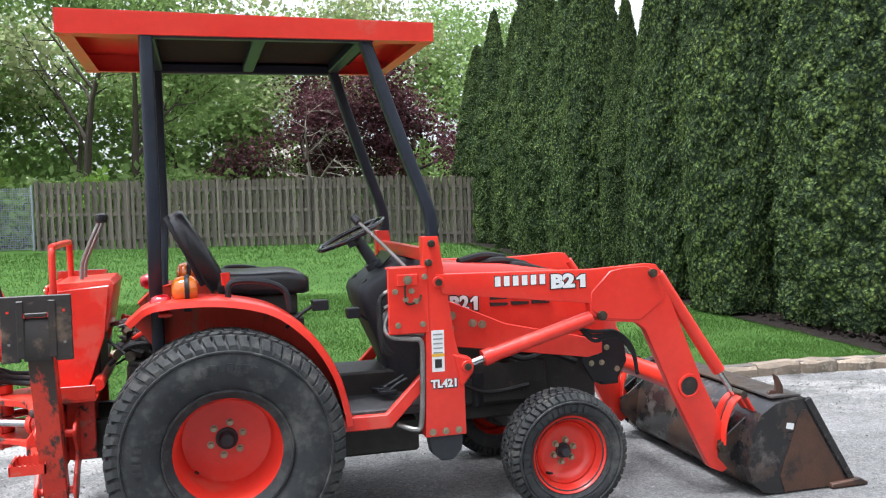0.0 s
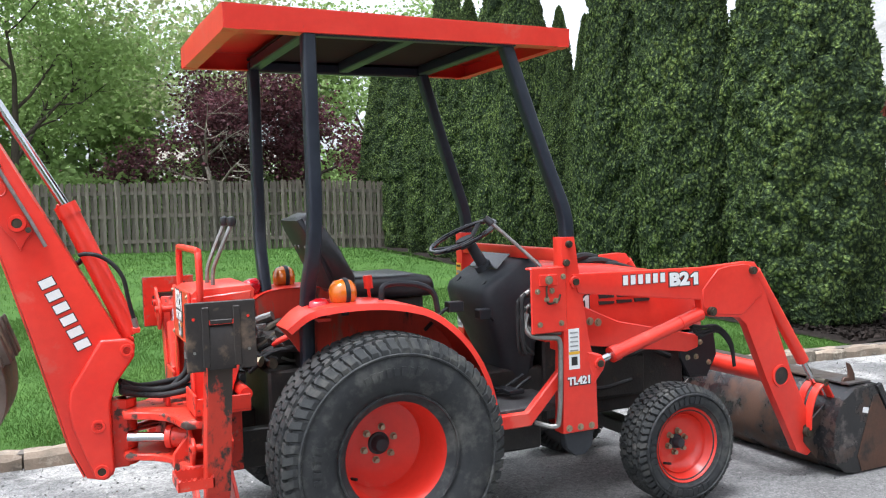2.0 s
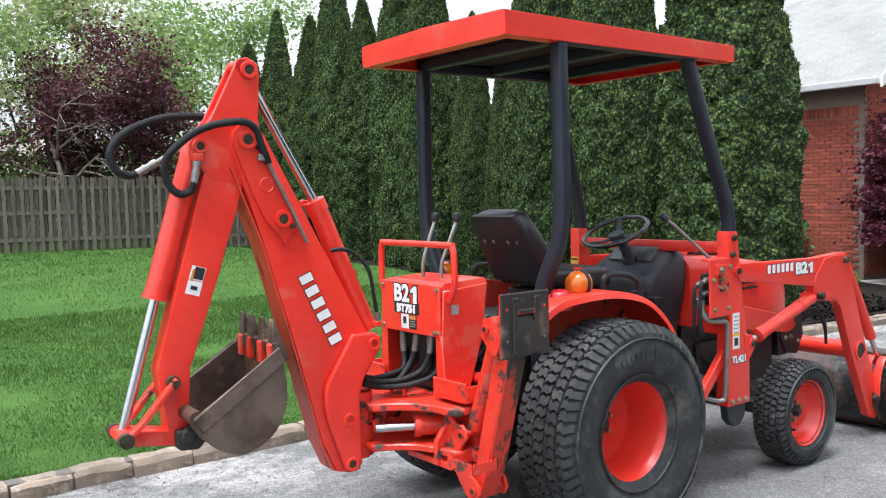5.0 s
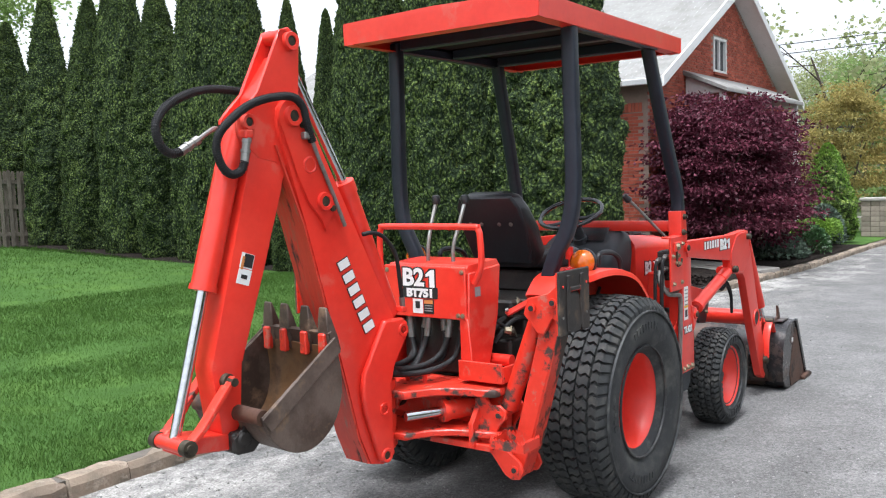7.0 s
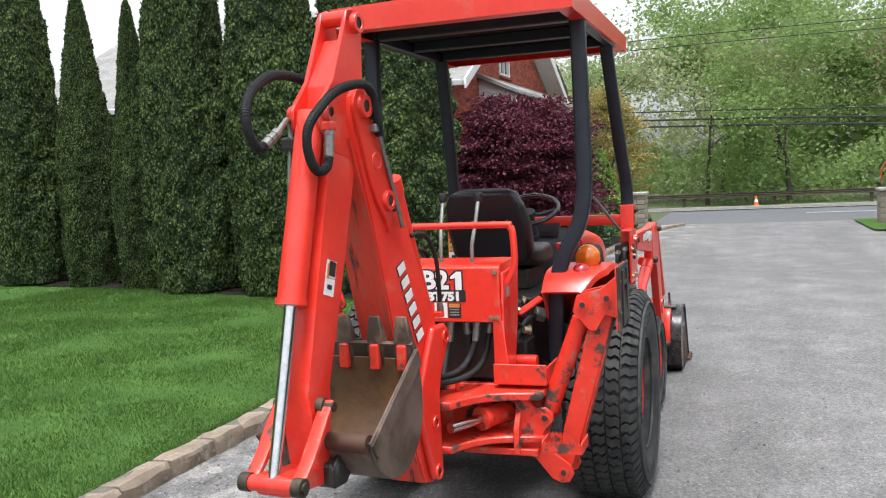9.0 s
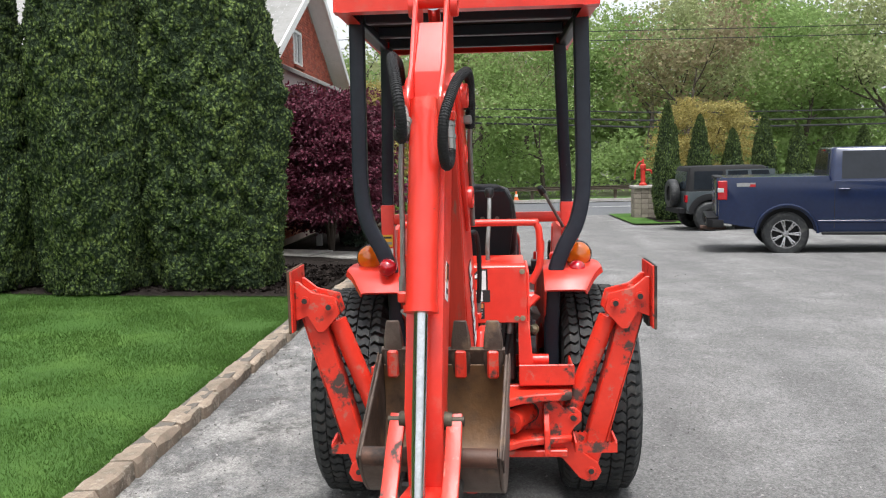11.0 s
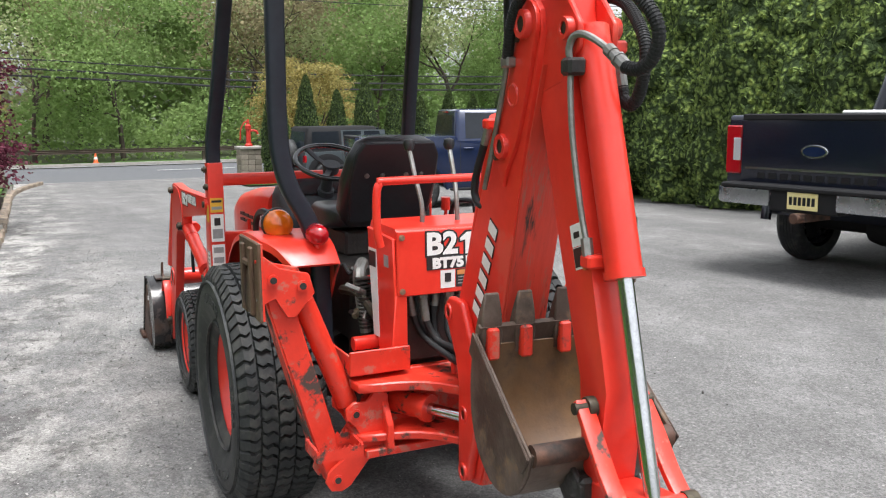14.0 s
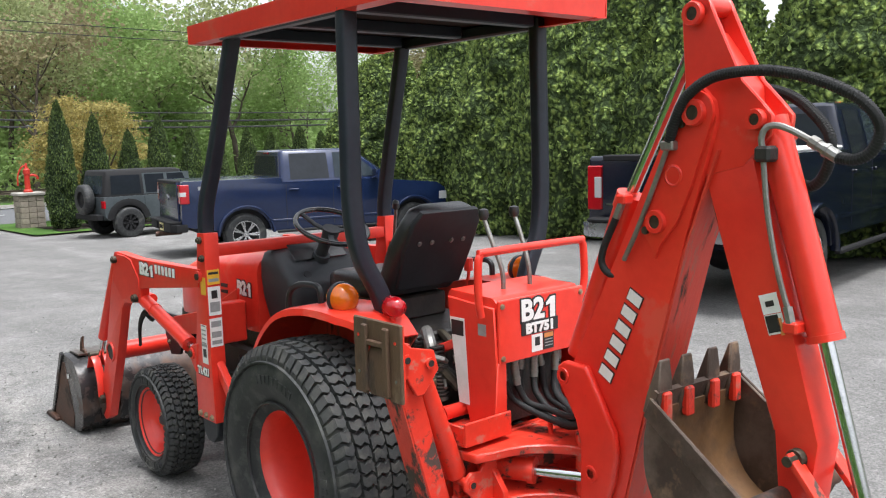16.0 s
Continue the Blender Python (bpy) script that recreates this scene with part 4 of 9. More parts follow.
wood_kinds = [
    (tree_meshes(101, 13, 0.22, 22, 0.21, m_wood1, cloud=0.75), "tall woodland tree in fresh green leaf"),
    (tree_meshes(102, 14, 0.24, 10, 0.25, m_wood2, cloud=0.7), "tall woodland tree with pale budding leaves"),
    (tree_meshes(103, 12, 0.2, 9, 0.24, m_wood3, cloud=0.7), "woodland tree with russet spring buds"),
    (tree_meshes(104, 11, 0.18, 23, 0.21, m_wood1, cloud=0.8, first=0.2), "leafy green woodland tree"),
    (tree_meshes(105, 14, 0.2, 3, 0.3, m_wood2, cloud=0.7), "tall thin woodland tree nearly bare"),
]
r = random.Random(9)
for i in range(48):
    row = i % 3
    x = 42 + 7.5 * row + r.uniform(-2.5, 2.5)
    y = -52 + 84 * (i // 3) / 15.5 + r.uniform(-2.2, 2.2)
    meshes, lab = wood_kinds[r.choice((0, 0, 1, 1, 2, 3, 3, 4))]
    low_side = 0.70 if y > 1 else (0.72 if -48 < y < -24 else 1.0)
    tree(meshes, (x, y, -0.7 + 0.9 * row * low_side), r.uniform(0, 360), r.uniform(0.85, 1.2) * (0.82 + 0.10 * row) * low_side, lab, "woods beyond the street")
for i in range(22):
    x = -22 + 40 * (i // 2) / 12 + r.uniform(-1.5, 1.5)
    y = 26 + 7 * (i % 2) + r.uniform(-2.2, 2.2)
    if 2 < x < 12 and i % 2 == 0:
        continue
    meshes, lab = wood_kinds[r.choice((0, 0, 3, 3, 4)) if x < 2 else r.choice((0, 1, 3, 3, 4))]
    tree(meshes, (x, y, ground_z(x, y) - 0.06), r.uniform(0, 360), r.uniform(0.75, 1.0), lab, "woods behind the fence")
for i in range(9):
    x, y = 27 + 5 * (i % 3) + r.uniform(-1, 1), 14 + 9 * (i // 3) + r.uniform(-2, 2)
    meshes, lab = wood_kinds[r.choice((0, 1, 2))]
    tree(meshes, (x + 9, y, -0.5), r.uniform(0, 360), r.uniform(0.42, 0.58), lab, "woods beyond the street")
tree(wood_kinds[4][0], (44, 7.6, -0.6), 40, 0.95, "tall thin tree with sparse new leaves", "woods beyond the street")
bigs = tree_meshes(120, 13, 0.42, 8, 0.3, m_wood1, cloud=0.7, lean=(-0.18, 0, 1), first=0.25)
tree(bigs, (-5.6, 23.0, ground_z(-5, 20)), 20, 1.0, "old tree with a thick dark leaning trunk behind the fence")


def brush(name, boxes, count, size, leaf_m, label, seed, low=0.6):
    """Dense leaves of undergrowth, uneven in height."""
    rg = np.random.default_rng(seed)
    P = []
    for x0, x1, y0, y1, z0, h in boxes:
        k = count // len(boxes)
        x, y = rg.uniform(x0, x1, k), rg.uniform(y0, y1, k)
        top = np.array([h * (0.65 + 0.5 * noise.noise(V(a * 0.35, b * 0.35, seed))) for a, b in zip(x, y)])
        P.append(np.stack([x, y, z0 + top * rg.random(k) ** low], 1))
    P = np.concatenate(P)
    D = rg.normal(size=P.shape) * (1, 1, 0.5)
    o = new(name, fastmesh(name, leaves(P, D, size * rg.uniform(0.5, 1.4, len(P)), LEAF, rg), 4, leaf_m))
    return tagged(o, label, "undergrowth", "", "stuff")


brush("undergrowth", [(40.5, 48, -60, 40, -0.6, 4.0)], 46000, 0.225, m_wood1, "dense green undergrowth along the wood's edge", 1)
brush("undergrowth", [(62, 72, -31, 1, -0.5, 11), (62, 72, -75, -31, -0.5, 7)], 22000, 0.6, m_wood1, "deep green mass of woodland behind the street", 2, 0.8)
brush("undergrowth", [(64, 74, -31, 1, 2, 15)], 12000, 0.5, m_wood2, "pale tree tops of the far wood", 3, 0.7)
brush("undergrowth", [(60, 68, 1, 60, -0.5, 6.5)], 14000, 0.5, m_wood2, "low pale wood far beyond the street", 7, 0.8)
brush("undergrowth", [(-24, 16, 22.8, 26, 0.4, 3.4)], 20000, 0.26, m_wood1, "dense green undergrowth behind the fence", 4)
brush("undergrowth", [(-30, 22, 36, 44, 0.4, 5.5)], 22000, 0.46, m_wood1, "deep green mass of woodland behind the fence", 5, 0.8)
brush("undergrowth", [(-32, 3, 32, 38, 1.5, 11)], 20000, 0.34, m_wood1, "high green leaf mass of the wood behind the fence", 8, 0.8)
brush("undergrowth", [(-11, -2.6, 22.0, 23.4, 0.4, 3.4)], 7000, 0.26, m_spring, "bright green sapling leaves above the fence", 6)

# purple trees
plum = tree_meshes(140, 6.2, 0.16, 22, 0.13, m_darkmaple, cloud=0.34, depth=3, kids=4, up=0.1, first=0.3, bend=0.3)
tree(plum, (3.4, 23.0, ground_z(3, 20)), 40, 0.95, "dark plum-leaved tree behind the fence", name="plum_tree")
tree(plum, (6.3, 22.6, ground_z(6, 20)), 190, 1.0, "dark plum-leaved tree behind the fence", name="plum_tree")
bare = tree_meshes(141, 6.5, 0.12, 0, 0.1, m_darkmaple, bark_m=m_palebark, depth=3, kids=5, up=-0.10, bend=0.24, lean=(0.15, 0, 1))
t = thing("bare_tree", "bare tree with pale drooping twigs behind the fence", "tree", (3.4, 21.6, ground_z(3, 19)), 10)
shared("trunk", bare[1], t)


def dome_tree(seed, R, H, stems, count, size, leaf_m, at, label, name, z0=0.25):
    """A low broad tree: several stems and layered leaf clumps over a domed outline."""
    rg = np.random.default_rng(seed)
    t = thing(name, label, "tree", at)
    bm = NB()
    for s in range(stems):
        a = s * 6.2832 / stems + rg.uniform(-0.3, 0.3)
        pts = [(0, 0, -0.05), (0.1 * math.cos(a), 0.1 * math.sin(a), H * 0.2), (R * 0.35 * math.cos(a), R * 0.35 * math.sin(a), H * 0.5), (R * 0.7 * math.cos(a + 0.3), R * 0.7 * math.sin(a + 0.3), H * 0.8)]
        sp = smooth_path(pts, 4)
        for i in range(len(sp) - 1):
            cyl(bm, sp[i], sp[i + 1], 0.055 * (1 - 0.8 * i / len(sp)), 0.055 * (1 - 0.8 * (i + 1) / len(sp)), seg=6, caps=False)
    part("trunk", bm, m_bark, t)
    k = 150
    th, hh = rg.uniform(0, 6.2832, k), z0 + (1 - z0) * rg.random(k) ** 0.8
    q = np.sqrt(np.clip(1 - ((hh - 0.45) / 0.60) ** 2, 0.03, 1)) * R * (0.25 + 0.75 * rg.random(k) ** 0.35)
    q = q * (1 + 0.16 * np.sin(2 * th + seed) + 0.12 * np.sin(5 * th + 3 * hh))
    C = np.stack([q * np.cos(th), q * np.sin(th), hh * H * (1 + 0.07 * np.sin(3 * th + seed))], 1)
    P = np.repeat(C, count // k, 0)
    P = P + rg.normal(size=P.shape) * (0.25, 0.25, 0.055)
    D = unit(P * (1, 1, 0)) + rg.normal(size=P.shape) * 0.7 + (0, 0, -0.45)
    sh = new("crown", fastmesh("crown", leaves(P, D, size * rg.uniform(0.6, 1.3, len(P)), LEAF * (0.8, 1, 1), rg), 4, leaf_m))
    sh.parent = t
    return t


dome_tree(7, 1.40, 3.1, 5, 42000, 0.080, m_maple, (12.9, 3.15, ground_z(12.9, 3.15) + 0.02), "domed purple-leaved maple in black mulch", "maple_tree", z0=0.22)
dome_tree(8, 1.1, 2.75, 5, 24000, 0.080, m_maple, (15.1, 3.3, ground_z(15.1, 3.3) + 0.02), "domed purple-leaved maple beside the house", "maple_tree", z0=0.12)
dome_tree(9, 1.35, 4.5, 6, 16000, 0.10, m_gold, (26.7, 3.85, -0.42), "rounded golden-leaved tree near the street", "golden_tree", z0=0.25)
dome_tree(10, 1.65, 3.75, 6, 22000, 0.09, m_gold, (26.4, -7.55, -0.46), "rounded golden-leaved tree near the street", "golden_tree", z0=0.25)


def shrub(seed, rx, ry, h, count, size, leaf_m, at, label, boxy=0.0, name="shrub"):
    rg = np.random.default_rng(seed)
    t = thing(name, label, "shrub", at)
    th, ph = rg.uniform(0, 6.2832, count), rg.random(count)
    e = 1 - boxy * 0.8
    c, s = np.cos(th), np.sin(th)
    cz = np.sqrt(ph)
    q = np.sqrt(1 - cz ** 2) ** e * (0.93 + 0.12 * rg.random(count))
    P = np.stack([rx * np.sign(c) * np.abs(c) ** e * q, ry * np.sign(s) * np.abs(s) ** e * q, h * cz ** e], 1)
    P[:, 2] = np.maximum(P[:, 2] * rg.uniform(0.9, 1.05, count), 0.02)
    fill = rg.random(count) < 0.35
    P[fill] *= rg.uniform(0.75, 1, (fill.sum(), 1))
    D = unit(P) + rg.normal(size=P.shape) * 0.6
    o = new("foliage", fastmesh("foliage", leaves(P, D, size * rg.uniform(0.6, 1.3, count), LEAF, rg), 4, leaf_m))
    o.parent = t
    bm = NB()
    for a in range(5):
        cyl(bm, (0, 0, -0.03), (rx * 0.5 * math.cos(a * 1.26), ry * 0.5 * math.sin(a * 1.26), h * 0.7), 0.02, 0.008, seg=5)
    part("stem", bm, m_bark, t)
    return t


def on_bed(x, y):
    return (x, y, ground_z(x, y) + 0.03)


shrub(1, 0.85, 0.45, 0.68, 6000, 0.05, m_boxwood, on_bed(18.2, 2.70), "bright green clipped boxwood hedge by the kerb", 0.75, "boxwood_hedge")
shrub(2, 0.8, 0.5, 0.95, 5000, 0.08, m_juniper, on_bed(19.9, 2.95), "low blue-grey juniper shrub", name="juniper_shrub")
shrub(3, 0.9, 0.5, 0.45, 2600, 0.10, m_juniper, on_bed(15.2, 2.75), "low spreading blue-grey juniper in mulch", name="juniper_shrub")
shrub(4, 0.45, 0.4, 0.6, 2200, 0.07, m_laurel, on_bed(16.8, 2.5), "small rounded green shrub", name="round_shrub")
shrub(5, 0.75, 3.2, 1.5, 9000, 0.11, m_laurel, on_bed(11.75, 8.6), "dark green clipped shrub hedge along the house", 0.6, "shrub_hedge")
shrub(6, 0.25, 0.25, 0.3, 500, 0.06, m_boxwood, on_bed(11.3, 4.3), "little yellow-green shrub in mulch", name="small_shrub")
shrub(7, 0.25, 0.22, 0.28, 500, 0.06, m_boxwood, on_bed(11.35, 5.2), "little yellow-green shrub in mulch", name="small_shrub")
shrub(8, 0.6, 0.5, 0.5, 1400, 0.08, m_laurel, on_bed(25.6, 2.6), "low green mound of shrub beside the pier", name="round_shrub")
cone_shrub = conifer_meshes(61, 0.62, 2.6, 18000, 0.05, m_boxwood, m_hedgecore, spires=1, clump=0.11, fine=0.7)
conifer(cone_shrub, on_bed(21.2, 3.15), 0, (1, 1, 1), "clipped cone-shaped bright green conifer", "", "cone_conifer")

# ---- brick house ----
house = thing("house", "red brick gabled house with white trim and grey roof", "house", (0, 0, 0))
HX0, HX1, HY0, HY1, HB, HE, HR = 12.45, 22.1, 4.5, 15.5, -0.15, 3.50, 6.02
HM = (HX0 + HX1) / 2
SL = (HR - HE) / (HM - HX0)


def gable_top(x):
    return HE + SL * min(x - HX0, HX1 - x)


bm = NB()
win = (16.22, 17.08, 3.97, 4.78)
outer = [(HX0, HB), (HX1, HB), (HX1, HE), (HM, HR), (HX0, HE)]
# gable wall in strips round its window
strips = [[(HX0, HB), (win[0], HB), (win[0], gable_top(win[0])), (HX0, HE)], [(win[0], HB), (win[1], HB), (win[1], win[2]), (win[0], win[2])],
          [(win[0], win[3]), (win[1], win[3]), (win[1], gable_top(win[1])), (win[0], gable_top(win[0]))], [(win[1], HB), (HX1, HB), (HX1, HE), (HM, HR), (win[1], gable_top(win[1]))]]
for s in strips:
    prism(bm, s, HY0, HY0 + 0.22, "y")
gable = part("wall", bm, m_joint, house)
bm = NB()
wwin = (5.83, 6.85, 1.72, 2.86)
for y0, y1, z0, z1 in ((HY0 + 0.22, wwin[0], HB, HE), (wwin[1], HY1, HB, HE), (wwin[0], wwin[1], HB, wwin[2]), (wwin[0], wwin[1], wwin[3], HE)):
    box(bm, (HX0, y0, z0), (HX0 + 0.22, y1, z1))
westwall = part("wall", bm, m_joint, house)
bm = NB()
box(bm, (HX0 + 0.22, HY1 - 0.2, HB), (HX1, HY1, HE)), box(bm, (HX1 - 0.22, HY0 + 0.22, HB), (HX1, HY1 - 0.2, HE))
part("wall", bm, m_brick, house)


def bricks(wall, face, u0, u1, z0, z1, skip, near, top=None):
    """Courses of separate bricks: the nearer ones as parts, the rest joined."""
    bw, bh, gap = 0.203, 0.057, 0.010
    bm = NB()
    box(bm, (-bw / 2, -0.012, -bh / 2), (bw / 2, 0.012, bh / 2))
    me = bpy.data.meshes.new("brick")
    bm.to_mesh(me), bm.free()
    me.materials.append(m_brickpart)
    rest, made = [], 0
    rows = int((z1 - z0) / (bh + gap))
    for i in range(rows):
        z = z0 + (i + 0.5) * (bh + gap)
        u = u0 + bw / 2 - (0.106 if i % 2 else 0)
        while u < u1 - bw / 2 + 0.03:
            ok = u > u0 + 0.09 and not (skip[0] - bw / 2 < u < skip[1] + bw / 2 and skip[2] - 0.04 < z < skip[3] + 0.04)
            if top:
                ok = ok and z < min(top(u - bw / 2), top(u + bw / 2)) - 0.06
            if ok:
                j = r.uniform(-0.003, 0.003)
                if near(u, z) and made < 150:
                    made += 1
                    m = pose(u, HY0 - 0.002 + j, z) if face == "y" else pose(HX0 - 0.002 + j, u, z, 0, 0, 90)
                    shared("brick", me, wall, m)
                else:
                    rest.append((u, z, j))
            u += bw + gap
    c = np.array([(a, b, d) for a in (-1, 1) for b in (-1, 1) for d in (-1, 1)]) * (bw / 2, 0.012, bh / 2)
    quads = ((0, 1, 3, 2), (4, 6, 7, 5), (0, 4, 5, 1), (2, 3, 7, 6), (0, 2, 6, 4), (1, 5, 7, 3))
    R = np.array(rest)
    C = c[None] + np.stack([R[:, 0], R[:, 2], R[:, 1]], 1)[:, None, :]
    if face == "x":
        C = C[..., [1, 0, 2]]
    C = C + (np.array((0, HY0 - 0.002, 0)) if face == "y" else np.array((HX0 - 0.002, 0, 0)))
    me2 = bpy.data.meshes.new("brickwork")
    base = (np.arange(len(C)) * 8)[:, None]
    faces = np.concatenate([base + np.array(q)[None] for q in quads])
    me2.from_pydata(C.reshape(-1, 3).tolist(), [], faces.tolist())
    me2.materials.append(m_brick)
    o = new("brickwork", me2)
    o.parent = wall
    o["kind"] = "stuff"


def window(name, face, u0, u1, z0, z1, mull):
    w = new(name)
    w.parent = house
    fr = 0.06

    def bx(bm, a, b, c, d, e0, e1):
        if face == "y":
            box(bm, (a, HY0 + e0, c), (b, HY0 + e1, d))
        else:
            box(bm, (HX0 + e0, a, c), (HX0 + e1, b, d))
    bm = NB()
    for a, b, c, d in ((u0, u0 + fr, z0, z1), (u1 - fr, u1, z0, z1), (u0 + fr, u1 - fr, z1 - fr, z1), (u0 + fr, u1 - fr, z0, z0 + fr)):
        bx(bm, a, b, c, d, -0.03, 0.08)
    part("window_frame", bm, m_trim, w, "white painted window frame", bevel=0.006)
    bm = NB()
    if mull == "v":
        bx(bm, (u0 + u1) / 2 - 0.025, (u0 + u1) / 2 + 0.025, z0 + fr, z1 - fr, -0.01, 0.07)
    else:
        bx(bm, u0 + fr, u1 - fr, (z0 + z1) / 2 - 0.02, (z0 + z1) / 2 + 0.02, -0.01, 0.07)
    part("sash_bar", bm, m_trim, w)
    bm = NB()
    bx(bm, u0 + fr, u1 - fr, z0 + fr, z1 - fr, 0.04, 0.05)
    part("pane", bm, m_glass, w, "dark reflecting window pane")
    bm = NB()
    bx(bm, u0 - 0.06, u1 + 0.06, z0 - 0.07, z0 - 0.002, -0.07, 0.06)
    part("window_sill", bm, m_brickpart, w, "brick window sill", bevel=0.008)


window("window", "y", *win, "v")
window("window", "x", *wwin, "h")
bm = NB()
for i in range(40):
    y = HY0 + 0.12 + i * 0.075
    box(bm, (HX0 - 0.022, y, 2.90), (HX0 - 0.001, y + 0.062, 3.08))
part("soldier_course", bm, m_brick, house, "upright brick band under the eaves", kind="stuff")


def roof_side(x_eave, label):
    s = 1 if x_eave < HM else -1
    t, ov = 0.14, 0.30
    ze = HE + 0.05 - SL * ov
    bm = NB()
    prism(bm, [(x_eave - s * ov, ze), (HM, HR + 0.05), (HM, HR + 0.05 + t), (x_eave - s * ov, ze + t)], HY0 - 0.42, HY1 + 0.3, "y")
    rf = part("roof", bm, m_trim, house)
    # courses of shingles laid over the deck
    k = 44
    bm = NB()
    run = HM - x_eave + s * ov
    for i in range(k):
        da, db = abs(run) * i / k - 0.015, min(abs(run) * (i + 1) / k + 0.03, abs(run))
        xa, xb = x_eave - s * ov + s * da, x_eave - s * ov + s * db
        za, zb = ze + t + (HR + 0.05 - ze) * da / abs(run) + 0.0075, ze + t + (HR + 0.05 - ze) * db / abs(run) + 0.0045
        y = HY0 - 0.45 + (0.17 if i % 2 else 0)
        prev = HY0 - 0.45
        while prev < HY1 + 0.3:
            w = min(y + 0.34 - prev, HY1 + 0.33 - prev)
            vs = [bm.verts.new(q) for q in ((xa, prev, za), (xb, prev, zb), (xb, prev + w - 0.006, zb), (xa, prev + w - 0.006, za))]
            bm.faces.new(vs)
            prev += w
            y = prev
    part("shingles", bm, m_shingle, rf, "light grey weathered shingles", kind="stuff", recalc=False)
    bm = NB()
    prism(bm, [(x_eave - s * (ov + 0.02), ze - 0.07), (HM, HR - 0.02), (HM, HR + 0.20), (x_eave - s * (ov + 0.02), ze + t)], HY0 - 0.47, HY0 - 0.425, "y")
    part("barge_board", bm, m_trim, rf, "white painted barge board", bevel=0.006)
    bm = NB()
    gx = x_eave - s * (ov + 0.05)
    sweep(bm, [(gx, HY0 - 0.42, ze + 0.05), (gx, HY1 + 0.3, ze + 0.05)], [(-0.06, -0.06), (0.05, -0.06), (0.065, 0.06), (-0.065, 0.06)], up=(0, 0, 1))
    part("gutter", bm, m_trim, rf, "white gutter along the eaves", bevel=0.012)


roof_side(HX0, ""), roof_side(HX1, "")
bm = NB()
prism(bm, [(HY0, 3.86), (HY0 - 0.95, 3.42), (HY0 - 0.95, 3.33), (HY0, 3.75)], 14.3, 20.4, "x")
part("porch_roof", bm, m_shingle, house, "small grey porch roof over the gable door", bevel=0.01)
for x in (14.5, 20.2):
    bm = NB()
    box(bm, (x - 0.06, HY0 - 0.85, HB), (x + 0.06, HY0 - 0.73, 3.40))
    part("porch_post", bm, m_trim, house, bevel=0.008)
    bm = NB()
    prism(bm, [(HY0, 3.75), (HY0 - 0.9, 3.34), (HY0, 3.30)], x - 0.05, x + 0.05, "x")
    part("porch_bracket", bm, m_trim, house, bevel=0.008)
bricks(gable, "y", HX0, HX1, 0.0, HR, win, lambda u, z: u < 14.6 and z > 1.2, gable_top)
bricks(westwall, "x", HY0 + 0.1, 10.5, 0.0, 2.90, wwin, lambda u, z: u < 6.9 and z > 1.4)
far_house = thing("far_house", "beige house with a tan roof far behind the fence", "house", (5.2, 31, 0.5), -10)
bm = NB()
box(bm, (-2, -2.5, 0), (2, 2.5, 2.1))
part("wall", bm, m_beige, far_house)
bm = NB()
prism(bm, [(-2.9, 2.1), (2.9, 2.1), (0, 3.5)], -2.3, 2.3, "x")
part("roof", bm, m_farroof, far_house)
bm = NB()
for x in (-1.4, 0.5):
    box(bm, (x, -2.54, 0.9), (x + 0.9, -2.49, 1.8))
part("window", bm, m_glass, far_house)

# ---- street side ----
def stone_pier(at, w, h, label, seed):
    t = thing("stone_pier", label, "pier", at)
    rr = random.Random(seed)
    bm = NB()
    box(bm, (-w / 2 + 0.015, -w / 2 + 0.015, -0.15), (w / 2 - 0.015, w / 2 - 0.015, h))
    part("core", bm, m_mortar, t)
    rows = max(4, round(h / 0.16))
    me = []
    for k in range(3):
        bm = NB()
        L = w / 3 - 0.012
        box(bm, (-L / 2, -0.02, -h / rows / 2 + 0.006), (L / 2, 0.02, h / rows / 2 - 0.006))
        bmesh.ops.bevel(bm, geom=bm.edges[:], offset=0.008, segments=1, affect="EDGES")
        q = bpy.data.meshes.new("stone")
        bm.to_mesh(q), bm.free()
        q.materials.append(m_pier)
        me.append(q)
    for i in range(rows):
        for f in range(4):
            for k in range(3):
                c = (k - 1) * w / 3
                p = pose(0, 0, 0, 0, 0, 90 * f) @ pose(c, -w / 2 + 0.004 + rr.uniform(-0.006, 0.006), (i + 0.5) * h / rows)
                shared("stone", rr.choice(me), t, p)
    bm = NB()
    box(bm, (-w / 2 - 0.06, -w / 2 - 0.06, h), (w / 2 + 0.06, w / 2 + 0.06, h + 0.09))
    part("cap", bm, m_cap, t, "grey stone cap", bevel=0.015)
    return t


stone_pier((24.8, -5.03, -0.46), 0.66, 1.00, "square stone gate pier carrying a red pump", 1)
stone_pier((24.6, 2.5, -0.36), 0.75, 1.05, "square stone gate pier at the kerb's end", 2)
low = thing("stone_wall", "low grey stone wall beside the pier", "wall", (24.7, 4.4, -0.36))
bm = NB()
box(bm, (-0.18, -1.2, -0.1), (0.18, 1.2, 0.62))
part("body", bm, m_pier, low, bevel=0.02)
bm = NB()
box(bm, (-0.24, -1.25, 0.62), (0.24, 1.25, 0.70))
part("cap", bm, m_cap, low, bevel=0.012)

